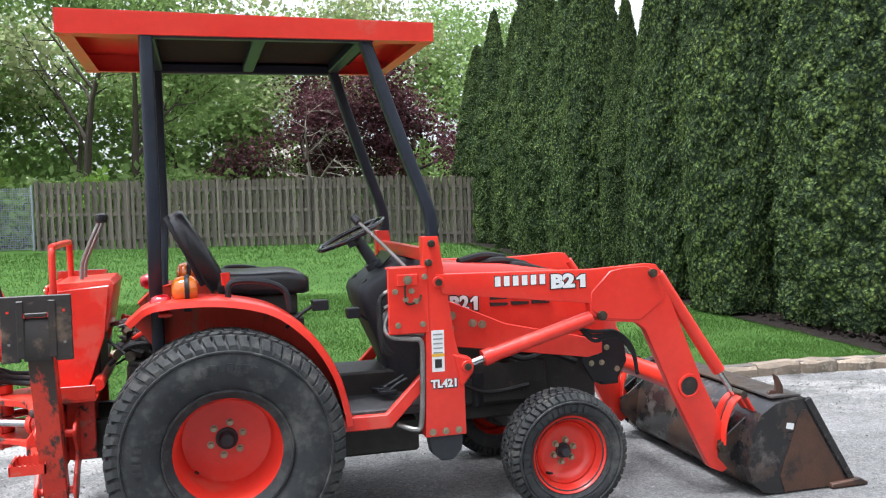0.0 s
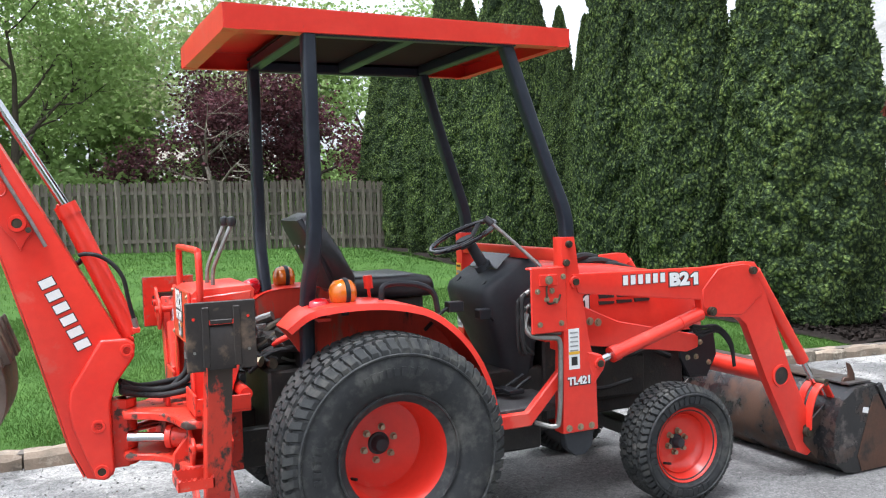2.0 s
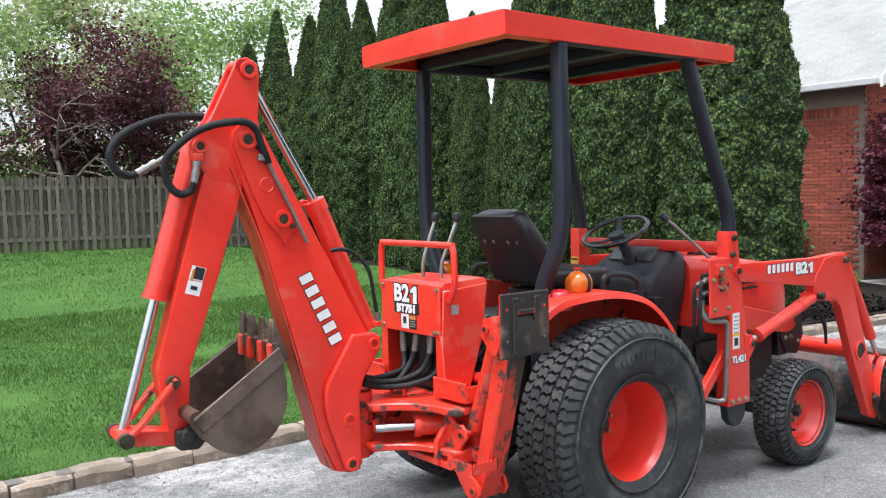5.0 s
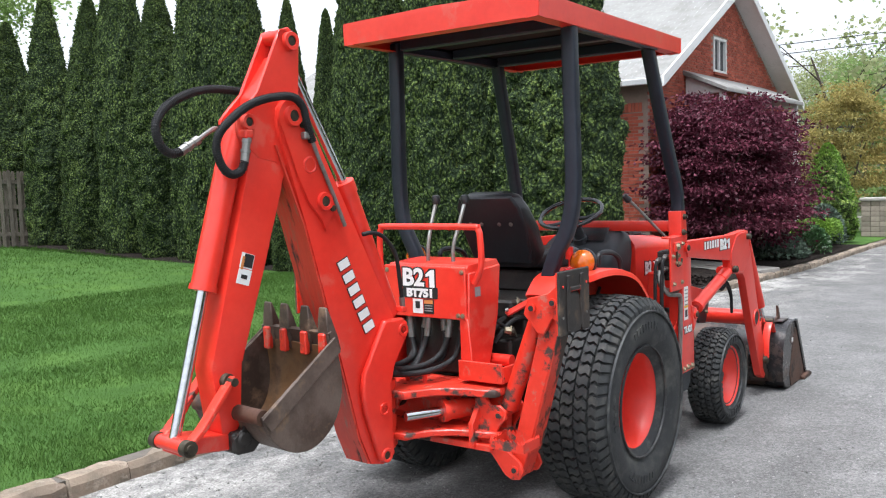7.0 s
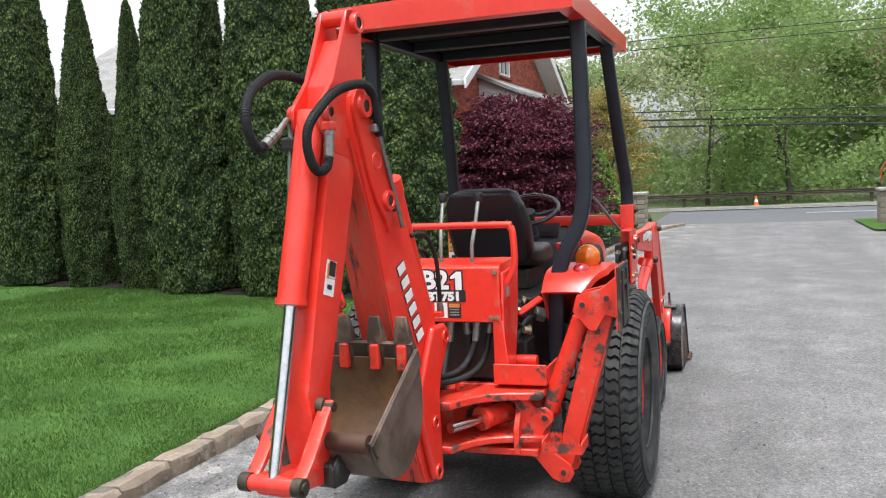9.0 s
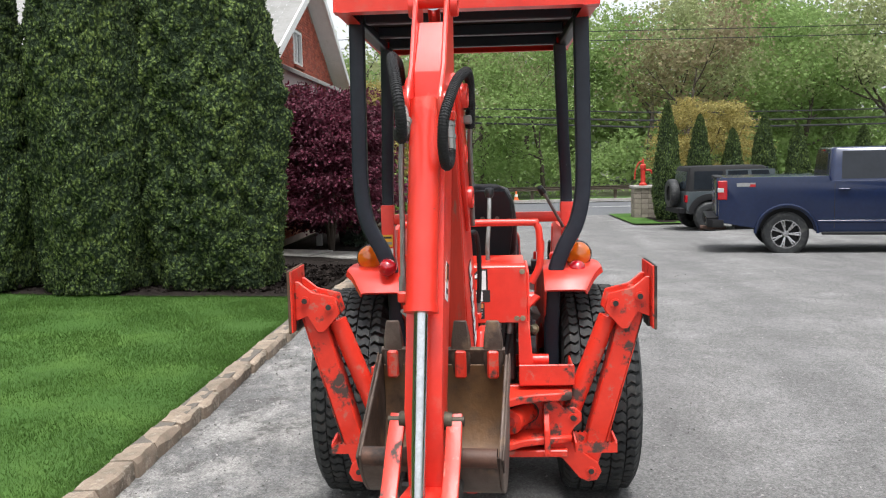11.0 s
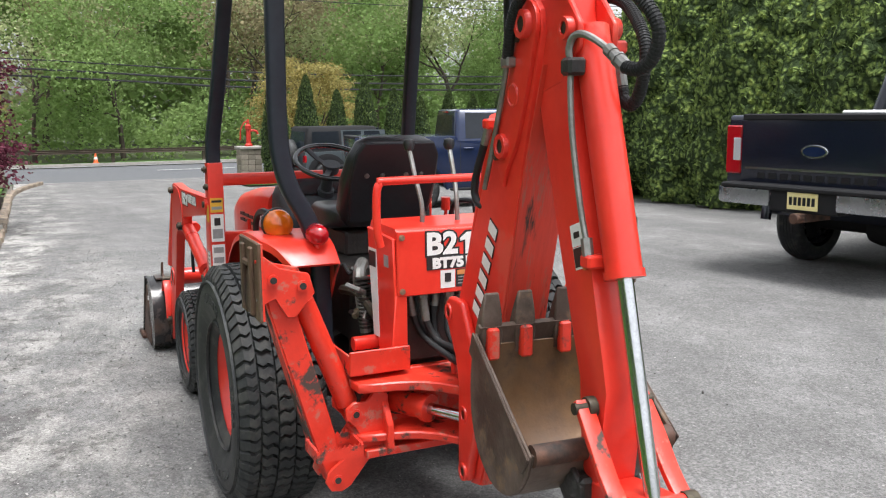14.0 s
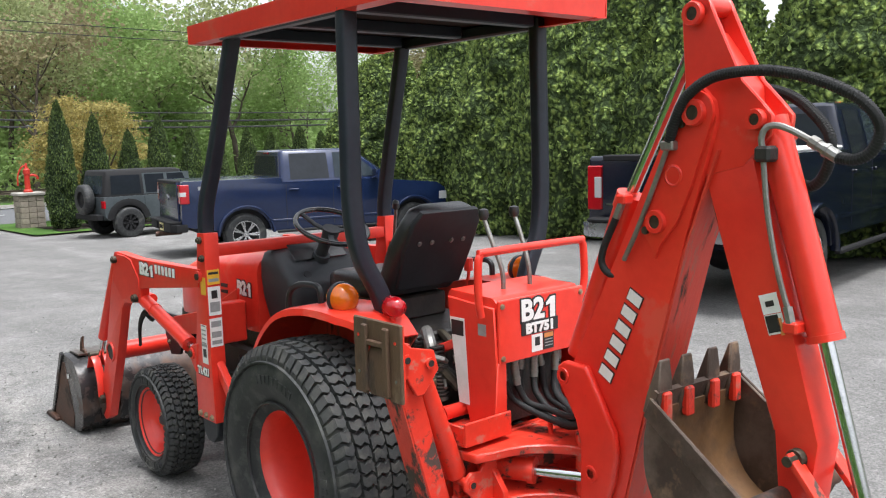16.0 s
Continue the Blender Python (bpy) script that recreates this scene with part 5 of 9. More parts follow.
pump = thing("hand_pump", "red painted hand water pump on the stone pier", "water pump", (24.8, -5.03, 0.63))
bm = NB()
lathe(bm, [(0.001, 0), (0.13, 0), (0.13, 0.05), (0.08, 0.09), (0.075, 0.52), (0.10, 0.55), (0.10, 0.66), (0.05, 0.70), (0.03, 0.86), (0.001, 0.86)], axis="z", seg=20)
part("body", bm, m_pump, pump)
bm = NB()
tube(bm, [(0, 0, 0.48), (0, -0.16, 0.50), (0, -0.27, 0.46), (0, -0.30, 0.38)], 0.04)
part("spout", bm, m_pump, pump)
bm = NB()
tube(bm, [(0, 0, 0.80), (0, 0.13, 0.74), (0, 0.24, 0.52), (0, 0.27, 0.2)], 0.022)
part("handle", bm, m_pump, pump)

rail = thing("guard_rail", "brown weathered guard rail along the street", "guard rail")
for i in range(30):
    y = -58 + 4 * i
    bm = NB()
    box(bm, (38.4, y - 0.07, -0.6), (38.55, y + 0.07, 0.16))
    part("post", bm, m_guard, rail)
bm = NB()
sweep(bm, [(38.33, y, 0.06) for y in span(-60, 62, 20)], [(-0.03, -0.10), (0.03, -0.09), (0.0, -0.03), (0.03, 0.0), (0.0, 0.03), (0.03, 0.09), (-0.03, 0.10)], up=(0, 0, 1))
part("beam", bm, m_guard, rail)
for y0 in (-26, -14.5, -6.0, 3.5, 14):
    bm = NB()
    box(bm, (31.6, y0, -0.455), (31.72, y0 + 3.0, -0.449))
    tagged(part("lane_line", bm, m_white_line), "white painted dash on the street", "road marking", "street markings", "structure")
bm = NB()
box(bm, (35.7, -60, -0.455), (35.8, 60, -0.449))
tagged(part("lane_line", bm, m_white_line), "white painted edge line of the street", "road marking", "", "structure")
bm = NB()
for y in span(-60, 60, 1)[:1]:
    box(bm, (35.95, -60, -0.47), (36.15, 60, -0.34))
tagged(part("street_kerb", bm, m_cap), "pale concrete kerb along the far side of the street", "kerb", "", "structure")
cone = thing("traffic_cone", "small orange cone on the verge", "traffic cone", (37.4, -1.2, -0.43))
bm = NB()
lathe(bm, [(0.001, 0), (0.17, 0), (0.17, 0.03), (0.11, 0.035), (0.03, 0.45), (0.001, 0.46)], axis="z", seg=18)
part("body", bm, m_cone, cone)
bm = NB()
lathe(bm, [(0.079, 0.19), (0.083, 0.19), (0.062, 0.30), (0.058, 0.30)], axis="z", seg=18)
part("band", bm, m_white, cone)

for x, z, rad in ((37.4, 3.50, 0.030), (37.4, 3.12, 0.045), (37.4, 2.82, 0.045), (37.4, 7.30, 0.018), (37.4, 6.88, 0.018)):
    bm = NB()
    sweep(bm, [(x, y, z + (0.045 * max(0, y + 8) if z < 5 else 0) + 0.06 * math.cos(y * 0.18)) for y in span(-80, 60, 40)], circle(rad, 5))
    tagged(part("overhead_wire", bm, m_wire), "thin black overhead wire along the street", "wire", "overhead wires")
for y in (-25.1, 33.0):
    pole = thing("utility_pole", "tall grey wooden utility pole among the trees", "utility pole", (44.5, y, -0.6))
    bm = NB()
    cyl(bm, (0, 0, 0), (0, 0, 11.0), 0.17, 0.11, seg=12)
    part("shaft", bm, m_bark, pole)
    bm = NB()
    box(bm, (-1.2, -0.06, 9.7), (1.2, 0.06, 9.85))
    part("cross_arm", bm, m_bark, pole)

# ---- lettering ----
def side_frame(side):
    """Axes of lettering on a face: right, left or rear."""
    X, Y, Z = {"right": ((1, 0, 0), (0, 0, 1), (0, -1, 0)), "left": ((-1, 0, 0), (0, 0, 1), (0, 1, 0)), "rear": ((0, -1, 0), (0, 0, 1), (-1, 0, 0))}[side]
    return Matrix((X, Y, Z)).transposed().to_4x4()


def word(name, text, size, at, side, material, parent, bold=0.0, depth=0.0012, turn=0.0, m=None, label="", squash=1.0):
    cu = bpy.data.curves.new(name, "FONT")
    cu.body, cu.size, cu.extrude, cu.offset, cu.align_x, cu.align_y = text, size, depth, bold, "CENTER", "CENTER"
    cu.resolution_u = 3
    tmp = new("lettering_source", cu)
    bpy.context.view_layer.update()
    me = bpy.data.meshes.new_from_object(tmp.evaluated_get(bpy.context.evaluated_depsgraph_get()))
    bpy.data.objects.remove(tmp)
    bpy.data.curves.remove(cu)
    me.transform(Matrix.Diagonal((squash, 1, 1, 1)))
    M = Matrix.Translation(at) @ side_frame(side) @ pose(0, 0, 0, 0, 0, turn)
    me.transform(M if m is None else m @ M)
    me.materials.clear()
    me.materials.append(material)
    me.name = name
    ob = new(name, me)
    ob.parent = parent
    if label:
        ob["label"] = label
    return ob


def model_mark(w, h, at, side, parent, bold=0.0, edge=0.006, m=None):
    """The type mark, white with a black edge: two letters of the font and a one with its flag."""
    X, Y, Z = (Vector(c) for c in side_frame(side).to_3x3().transposed())
    size = h / 0.72
    for nm, mat_, grow, lift in (("model_mark_edge", m_blackdecal, edge, 0.0), ("model_mark", m_white, 0.0, 0.0014)):
        ob = word(nm, "B2", size, Vector(at) - X * (w * 0.16) + Z * lift, side, mat_, parent, bold=bold + grow, m=m, squash=w * 0.70 / (h * 1.62))
        bm = NB()
        x1, x0, t = w * 0.455 + grow, w * 0.21 - grow, h * 0.5 + grow
        stem = w * 0.315 - grow
        M = Matrix.Translation(Vector(at) + Z * lift) @ side_frame(side)
        prism(bm, [(x1, -t), (x1, t), (stem + w * 0.03, t), (x0, h * 0.24 + grow * 0.3), (x0, h * 0.10 - grow), (stem, h * 0.16 - grow), (stem, -t)], -0.0006, 0.0012, "z", M if m is None else m @ M)
        part(nm, bm, mat_, parent)


def sticker(name, at, side, w, h, material, parent, lift=0.0, turn=0.0, m=None, label=""):
    bm = NB()
    M = Matrix.Translation(at) @ side_frame(side) @ pose(0, 0, 0, 0, 0, turn)
    box(bm, (-w / 2, -h / 2, lift), (w / 2, h / 2, lift + 0.0012), M if m is None else m @ M)
    return part(name, bm, material, parent, label)


def brand_bars(at, side, n, w, h, parent, turn=0.0, m=None, slant=0.0):
    """A maker's wordmark, drawn as plain white blocks with black edges."""
    M = Matrix.Translation(at) @ side_frame(side) @ pose(0, 0, 0, 0, 0, turn)
    M = M if m is None else m @ M
    step = w / n
    for i in range(n):
        c = -w / 2 + step * (i + 0.5)
        for mat_, grow, lift, nm in ((m_blackdecal, 0.22, 0.001, "wordmark_edge"), (m_white, 0.0, 0.003, "wordmark_block")):
            hw, hh = step * (0.31 + grow * 0.30), h * (0.5 + grow * 0.30)
            bm = NB()
            prism(bm, [(c - hw, -hh), (c + hw, -hh), (c + hw + slant * hh, hh), (c - hw + slant * hh, hh)], lift, lift + 0.0012, "z", M)
            part(nm, bm, mat_, parent)


# ---- wheels ----
def tyre_and_rim(parent, c, s, R, W, rim_r, disc_o, flange_o, rows, cols, lug_r, nuts, name):
    """A wheel under its thing: tyre with tread blocks, dished rim, hub and nuts; s is the way outwards."""
    wheel = new(name)
    wheel.parent = parent
    wheel.matrix_basis = pose(*c)
    hw = W / 2
    q = R - 0.026
    prof = [(rim_r - 0.012, -hw * 0.66), (rim_r + 0.02, -hw * 0.80), (rim_r + (q - rim_r) * 0.42, -hw * 1.0), (rim_r + (q - rim_r) * 0.70, -hw * 0.985), (q - 0.03, -hw * 0.90), (q - 0.006, -hw * 0.76), (q, -hw * 0.4), (q + 0.002, 0)]
    prof += [(r_, -d) for r_, d in prof[-2::-1]]
    bm = NB()
    lathe(bm, prof, seg=72)
    tyre = part("tyre", bm, m_rubber, wheel, sharp=60)
    # raised ribs on the outer wall
    bm = NB()
    for rr_, dd in ((rim_r + 0.028, 0.845), (rim_r + (q - rim_r) * 0.80, 0.955)):
        lathe(bm, [(rr_ - 0.006, s * hw * dd), (rr_ - 0.003, s * (hw * dd + 0.010)), (rr_ + 0.003, s * (hw * dd + 0.010)), (rr_ + 0.006, s * hw * dd)], seg=72)
    part("wall_rib", bm, m_rubber, tyre)
    # raised marks on the outer wall, too worn to read
    bm = NB()
    rm_, dm_ = rim_r + (q - rim_r) * 0.52, hw * 0.992
    for a0, k_ in ((1.25, 9), (4.1, 9), (2.9, 5)):
        for i in range(k_):
            a_, w_, h_ = a0 + i * 0.034 / rm_, 0.011, 0.016 + 0.004 * (i % 2)
            M = pose(rm_ * math.cos(a_), 0, rm_ * math.sin(a_), 0, 90 - math.degrees(a_), 0)
            box(bm, (-w_, s * dm_ - 0.004, -h_), (w_, s * dm_ + 0.004, h_), M)
    part("raised_mark", bm, m_rubber, tyre, kind="stuff")
    bm = NB()
    rg = random.Random(2)
    dth = 2 * math.pi / rows
    xs = [(-1 + (2 * k + 1) / cols) for k in range(cols)]
    for i in range(rows):
        for k, xc in enumerate(xs):
            th = (i + 0.42 * (k % 2) + 0.18 * math.sin(xc * 3.1)) * dth
            edge = abs(xc) > 0.75
            drop = 0.016 * xc * xc * (R / 0.525)
            r1, r0 = R - drop, q - 0.012 - drop
            half_t, half_d = dth * 0.40, hw * 0.92 / cols * 0.95
            d0, d1 = hw * 0.92 * xc - half_d, hw * 0.92 * xc + half_d
            dc = (d0 + d1) / 2
            wave = [w * dth * (1 if k % 2 else -1) for w in (0.16, -0.10, 0.10, -0.16)]
            jit = [rg.uniform(-0.05, 0.05) * dth for _ in range(2)]
            chip = [rg.uniform(-0.0030, 0.0012) for _ in range(8)]
            rings = []
            for top, rad, sh in ((0, r0, 1.0), (1, r1, 0.86)):
                ring = []
                for side_t in (-1, 1):
                    line = []
                    for m, f in enumerate((-1, -0.36, 0.36, 1)):
                        d = dc + f * half_d * (0.93 if top else 1.0)
                        rad2 = rad
                        if edge and abs(d) > abs(dc) and abs(f) == 1:
                            rad2 = rad - (0.036 if top else 0.066) * (R / 0.525)
                            d = d * (1.05 if top else 1.06)
                        if top:
                            rad2 += chip[m + (4 if side_t > 0 else 0)] - (0.002 if abs(f) == 1 else 0)
                        ang_ = th + side_t * half_t * sh + wave[m] + jit[side_t > 0]
                        line.append(bm.verts.new((rad2 * math.cos(ang_), d, rad2 * math.sin(ang_))))
                    ring.append(line)
                rings.append(ring)
            (la, lb), (ha, hb_) = rings
            for m in range(3):
                bm.faces.new((ha[m], ha[m + 1], hb_[m + 1], hb_[m]))
                bm.faces.new((la[m], la[m + 1], ha[m + 1], ha[m]))
                bm.faces.new((lb[m + 1], lb[m], hb_[m], hb_[m + 1]))
            bm.faces.new((la[0], ha[0], hb_[0], lb[0]))
            bm.faces.new((la[3], lb[3], hb_[3], ha[3]))
    part("tread", bm, m_tread, tyre, "dusty turf tread blocks", sharp=20)
    f, d = flange_o, disc_o
    rim = [(rim_r - 0.010, -f * 0.9), (rim_r + 0.008, -f), (rim_r - 0.004, -f + 0.012), (rim_r - 0.03, 0), (rim_r - 0.006, f - 0.028), (rim_r + 0.006, f - 0.010), (rim_r + 0.010, f), (rim_r + 0.004, f + 0.006), (rim_r - 0.004, f - 0.002),
           (rim_r - 0.016, f - 0.03), (rim_r - 0.030, f - 0.05), (rim_r - 0.036, d + 0.05), (rim_r - 0.050, d + 0.018), (rim_r * 0.60, d + 0.004), (rim_r * 0.5, d), (0.03, d)]
    bm = NB()
    lathe(bm, [(a, s * b) for a, b in rim], seg=56)
    rm = part("rim", bm, m_red, wheel, "orange-red pressed steel rim", sharp=50)
    bm = NB()
    k = rim_r / 0.25
    lathe(bm, [(0.001, s * (d + 0.052)), (0.028 * k, s * (d + 0.050)), (0.036 * k, s * (d + 0.040)), (0.040 * k, s * (d + 0.012)), (0.050 * k, s * (d + 0.010)), (0.052 * k, s * d)], seg=24)
    part("hub", bm, m_dash, wheel, "dark grey greasy hub")
    for i in range(nuts):
        a = 2 * math.pi * (i + 0.3) / nuts
        bm = NB()
        bolt(bm, (lug_r * math.cos(a), s * (d + 0.002), lug_r * math.sin(a)), (0, s, 0), 0.012, 0.024)
        part("wheel_nut", bm, m_zinc, rm)
    bm = NB()
    a = 3.9
    cyl(bm, ((rim_r - 0.05) * math.cos(a), s * (d + 0.03), (rim_r - 0.05) * math.sin(a)), ((rim_r - 0.062) * math.cos(a), s * (d + 0.075), (rim_r - 0.062) * math.sin(a)), 0.007, seg=8)
    part("valve", bm, m_hose, rm)
    return wheel


m_gloss = mat("glossy_black_rim_plastic", (0.016, 0.016, 0.018), (0.022, 0.022, 0.025), 8, 0.14, 0.22, spec=0.7)
tractor = thing("tractor", "orange-red compact tractor with black seat and canopy", "tractor")
for s in (-1, 1):
    tyre_and_rim(tractor, (0, s * 0.597, 0.523), s, 0.525, 0.365, 0.248, -0.115, 0.125, 62, 5, 0.076, 6, "rear_wheel")
    tyre_and_rim(tractor, (1.647, s * 0.556, 0.312), s, 0.315, 0.215, 0.190, -0.015, 0.078, 50, 5, 0.056, 6, "front_wheel")


def loft(bm, sections):
    rings = [[bm.verts.new(p) for p in sec] for sec in sections]
    k = len(rings[0])
    for a, b in zip(rings, rings[1:]):
        for j in range(k):
            bm.faces.new((a[j], a[(j + 1) % k], b[(j + 1) % k], b[j]))
    bm.faces.new(rings[0][::-1]), bm.faces.new(rings[-1])
    return bm


def sec_x(x, hw, z0, z1, r=0.05, n=4):
    """A rounded-top section across the tractor."""
    out = [(x, -hw, z0), (x, hw, z0)]
    for a in span(0, 90, n):
        out.append((x, hw - r + r * math.cos(radians(a)), z1 - r + r * math.sin(radians(a))))
    for a in span(90, 180, n):
        out.append((x, -hw + r + r * math.cos(radians(a)), z1 - r + r * math.sin(radians(a))))
    return out


bm = NB()
loft(bm, [sec_x(1.03, 0.262, 0.86, 1.268, 0.09), sec_x(1.10, 0.270, 0.86, 1.270, 0.09), sec_x(1.5, 0.266, 0.855, 1.240, 0.085), sec_x(1.85, 0.256, 0.845, 1.185, 0.08), sec_x(2.03, 0.240, 0.84, 1.13, 0.08), sec_x(2.12, 0.205, 0.845, 1.06, 0.08), sec_x(2.15, 0.16, 0.88, 0.99, 0.05)])
hood = part("hood", bm, m_red, tractor, "smooth orange-red bonnet", sharp=40)
for s in (-1, 1):
    for row in range(2):
        for k in range(3):
            bm = NB()
            x0 = 1.365 + k * 0.118
            prism(bm, [(x0, 1.088 - row * 0.036), (x0 + 0.104, 1.088 - row * 0.036 - 0.006), (x0 + 0.100, 1.066 - row * 0.034), (x0 + 0.004, 1.066 - row * 0.034)], s * 0.262, s * 0.2715)
            part("vent_slot", bm, m_grease, hood)
    model_mark(0.165, 0.074, (1.225 if s < 0 else 1.165, s * 0.2722, 1.053 if s < 0 else 1.081), "right" if s < 0 else "left", hood, 0.005)
bm = NB()
box(bm, (2.02, -0.215, 0.55), (2.13, 0.215, 0.85))
for i in range(7):
    box(bm, (2.128, -0.2, 0.58 + i * 0.037), (2.142, 0.2, 0.60 + i * 0.037))
part("grille", bm, m_black, tractor, "black slatted front grille", bevel=0.006)
bm = NB()
box(bm, (1.06, -0.19, 0.42), (2.0, 0.19, 0.86))
eng = part("engine", bm, m_grease, tractor, "greasy black engine under the bonnet", bevel=0.012)
bm = NB()
box(bm, (1.15, -0.235, 0.50), (1.7, 0.235, 0.74))
part("engine_block", bm, m_grease, eng, bevel=0.02)
for s in (-1, 1):
    bm = NB()
    cyl(bm, (1.30, s * 0.20, 0.50), (1.30, s * 0.20, 0.66), 0.048, seg=18)
    cyl(bm, (1.30, s * 0.20, 0.655), (1.30, s * 0.20, 0.68), 0.053, seg=18)
    part("oil_filter", bm, m_black, eng, "black oil filter canister")
    bm = NB()
    tube(bm, [(1.42, s * 0.24, 0.80), (1.55, s * 0.26, 0.74), (1.70, s * 0.25, 0.76), (1.86, s * 0.24, 0.70)], 0.016, 8)
    tube(bm, [(1.15, s * 0.25, 0.66), (1.34, s * 0.27, 0.58), (1.58, s * 0.26, 0.60)], 0.012, 8)
    part("coolant_hose", bm, m_hose, eng)
bm = NB()
box(bm, (-0.42, -0.17, 0.36), (1.1, 0.17, 0.72))
lathe(bm, [(0.001, -0.44), (0.085, -0.44), (0.10, -0.30), (0.16, -0.2), (0.16, 0.2), (0.10, 0.30), (0.085, 0.44), (0.001, 0.44)], c=(0, 0, 0.523), axis="y", seg=20)
box(bm, (0.5, -0.34, 0.33), (0.95, -0.17, 0.50))
part("gearbox", bm, m_grease, tractor, "greasy black gearbox and rear axle", bevel=0.012)
bm = NB()
box(bm, (1.59, -0.46, 0.26), (1.70, 0.46, 0.34))
for s in (-1, 1):
    cyl(bm, (1.647, s * 0.40, 0.22), (1.647, s * 0.40, 0.42), 0.055, seg=14)
    lathe(bm, [(0.001, s * 0.38), (0.10, s * 0.38), (0.11, s * 0.47), (0.05, s * 0.53), (0.001, s * 0.53)], c=(1.647, 0, 0.312), seg=18)
part("front_axle", bm, m_grease, tractor, bevel=0.01)
for s in (-1, 1):
    bm = NB()
    prism(bm, [(1.88, 0.84), (2.10, 0.84), (2.12, 0.70), (2.05, 0.58), (1.92, 0.60), (1.86, 0.70)], s * 0.315, s * 0.335)
    fb = part("front_bracket", bm, m_black, tractor, "black bracket plate with bolts", bevel=0.004)
    for p in ((1.91, 0.70), (1.94, 0.76), (1.97, 0.70), (2.0, 0.78), (2.06, 0.66)):
        bm = NB()
        bolt(bm, (p[0], s * 0.335, p[1]), (0, s, 0), 0.011)
        part("bolt", bm, m_zinc, fb)
    # floor and step
    bm = NB()
    box(bm, (0.42, s * 0.16, 0.565), (1.0, s * 0.52, 0.60))
    part("floor_plate", bm, m_floor, tractor, "black rubber-matted foot plate", bevel=0.006)
    bm = NB()
    prism(bm, [(0.50, 0.515), (0.76, 0.515), (0.94, 0.70), (0.94, 0.785), (0.74, 0.585), (0.50, 0.585)], s * 0.525, s * 0.565)
    part("step_edge", bm, m_red, tractor, bevel=0.006)
    # mudguard: curved top skin, outer lip and inner wall
    pth = [(-0.415, 1.085), (-0.33, 1.155), (-0.22, 1.18), (0.0, 1.178), (0.20, 1.135), (0.33, 1.055), (0.44, 0.935), (0.52, 0.78), (0.56, 0.62), (0.57, 0.56)]
    sp = smooth_path([(x, 0, z) for x, z in pth], 4)
    bm = NB()
    for yy0, yy1 in ((0.335, 0.625),):
        rows_ = []
        for i, p in enumerate(sp):
            t_ = sp[min(i + 1, len(sp) - 1)] - sp[max(i - 1, 0)]
            nrm = V(-t_.z, 0, t_.x).normalized()
            taper = min(1.0, (i + 2) / 9)
            y1 = yy0 + (yy1 - yy0) * (0.60 + 0.40 * taper)
            sec = [(yy0, 0), (yy0 + 0.03, 0.004), (y1 - 0.03, 0.004), (y1 - 0.008, -0.002), (y1, -0.03), (y1 - 0.006, -0.03), (y1 - 0.015, -0.008), (yy0, -0.008)]
            rows_.append([(p.x + nrm.x * o, s * y_, p.z + nrm.z * o) for y_, o in sec])
        loft(bm, rows_)
    fend = part("mudguard", bm, m_red, tractor, "orange-red curved rear mudguard", sharp=30)
    # rubbed red picked dark so the colour carries shade above the tyre
    bm = NB()
    inner = [(p.x, p.z - 0.004) for p in sp] + [(0.45, 0.56), (0.30, 0.78), (0.0, 0.88), (-0.25, 0.86), (-0.36, 1.02)]
    prism(bm, inner, s * 0.335, s * 0.345)
    part("mudguard_wall", bm, m_boomworn, fend, "rubbed red inner mudguard wall, dark for the gap's shade")
    # hand rail on the mudguard
    bm = NB()
    tube(bm, [(0.03, s * 0.50, 1.17), (0.04, s * 0.50, 1.235), (0.10, s * 0.50, 1.25), (0.22, s * 0.50, 1.235), (0.29, s * 0.50, 1.19), (0.31, s * 0.50, 1.10)], 0.014, 8)
    part("hand_grip", bm, m_black, fend, "black tubular hand grip")
    # lamps
    bm = NB()
    lathe(bm, [(0.001, -0.062), (0.035, -0.056), (0.055, -0.040), (0.062, -0.014), (0.062, 0.0)], c=(-0.155, s * 0.515, 1.225), axis="x", seg=24)
    lathe(bm, [(0.062, 0.016), (0.060, 0.03), (0.045, 0.05), (0.001, 0.056)], c=(-0.155, s * 0.515, 1.225), axis="x", seg=24)
    amb = part("indicator_lens", bm, m_amber, fend, "amber indicator lamp lens", sharp=60)
    bm = NB()
    lathe(bm, [(0.060, -0.004), (0.067, 0.0), (0.067, 0.016), (0.060, 0.02)], c=(-0.155, s * 0.515, 1.225), axis="x", seg=24)
    cyl(bm, (-0.147, s * 0.515, 1.17), (-0.147, s * 0.515, 1.125), 0.018, seg=10)
    part("indicator_rim", bm, m_black, fend, "black indicator rim and stalk")
    bm = NB()
    ry, rx = (0.405, -0.35) if s > 0 else (0.500, -0.255)
    lathe(bm, [(0.001, -0.055), (0.030, -0.048), (0.042, -0.02), (0.044, 0.02), (0.030, 0.035), (0.001, 0.04)], c=(rx, s * ry, 1.198 if s > 0 else 1.165), axis="x", seg=20)
    part("tail_lens", bm, m_redlens, fend, "red tail lamp lens", sharp=60)
    bm = NB()
    cyl(bm, (rx + 0.005, s * ry, 1.165), (rx + 0.005, s * ry, 1.12), 0.014, seg=8)
    box(bm, (rx - 0.02, s * ry - 0.03, 1.105), (rx + 0.04, s * ry + 0.03, 1.122))
    part("tail_bracket", bm, m_red, fend, bevel=0.003)
    # roll posts
    bm = NB()
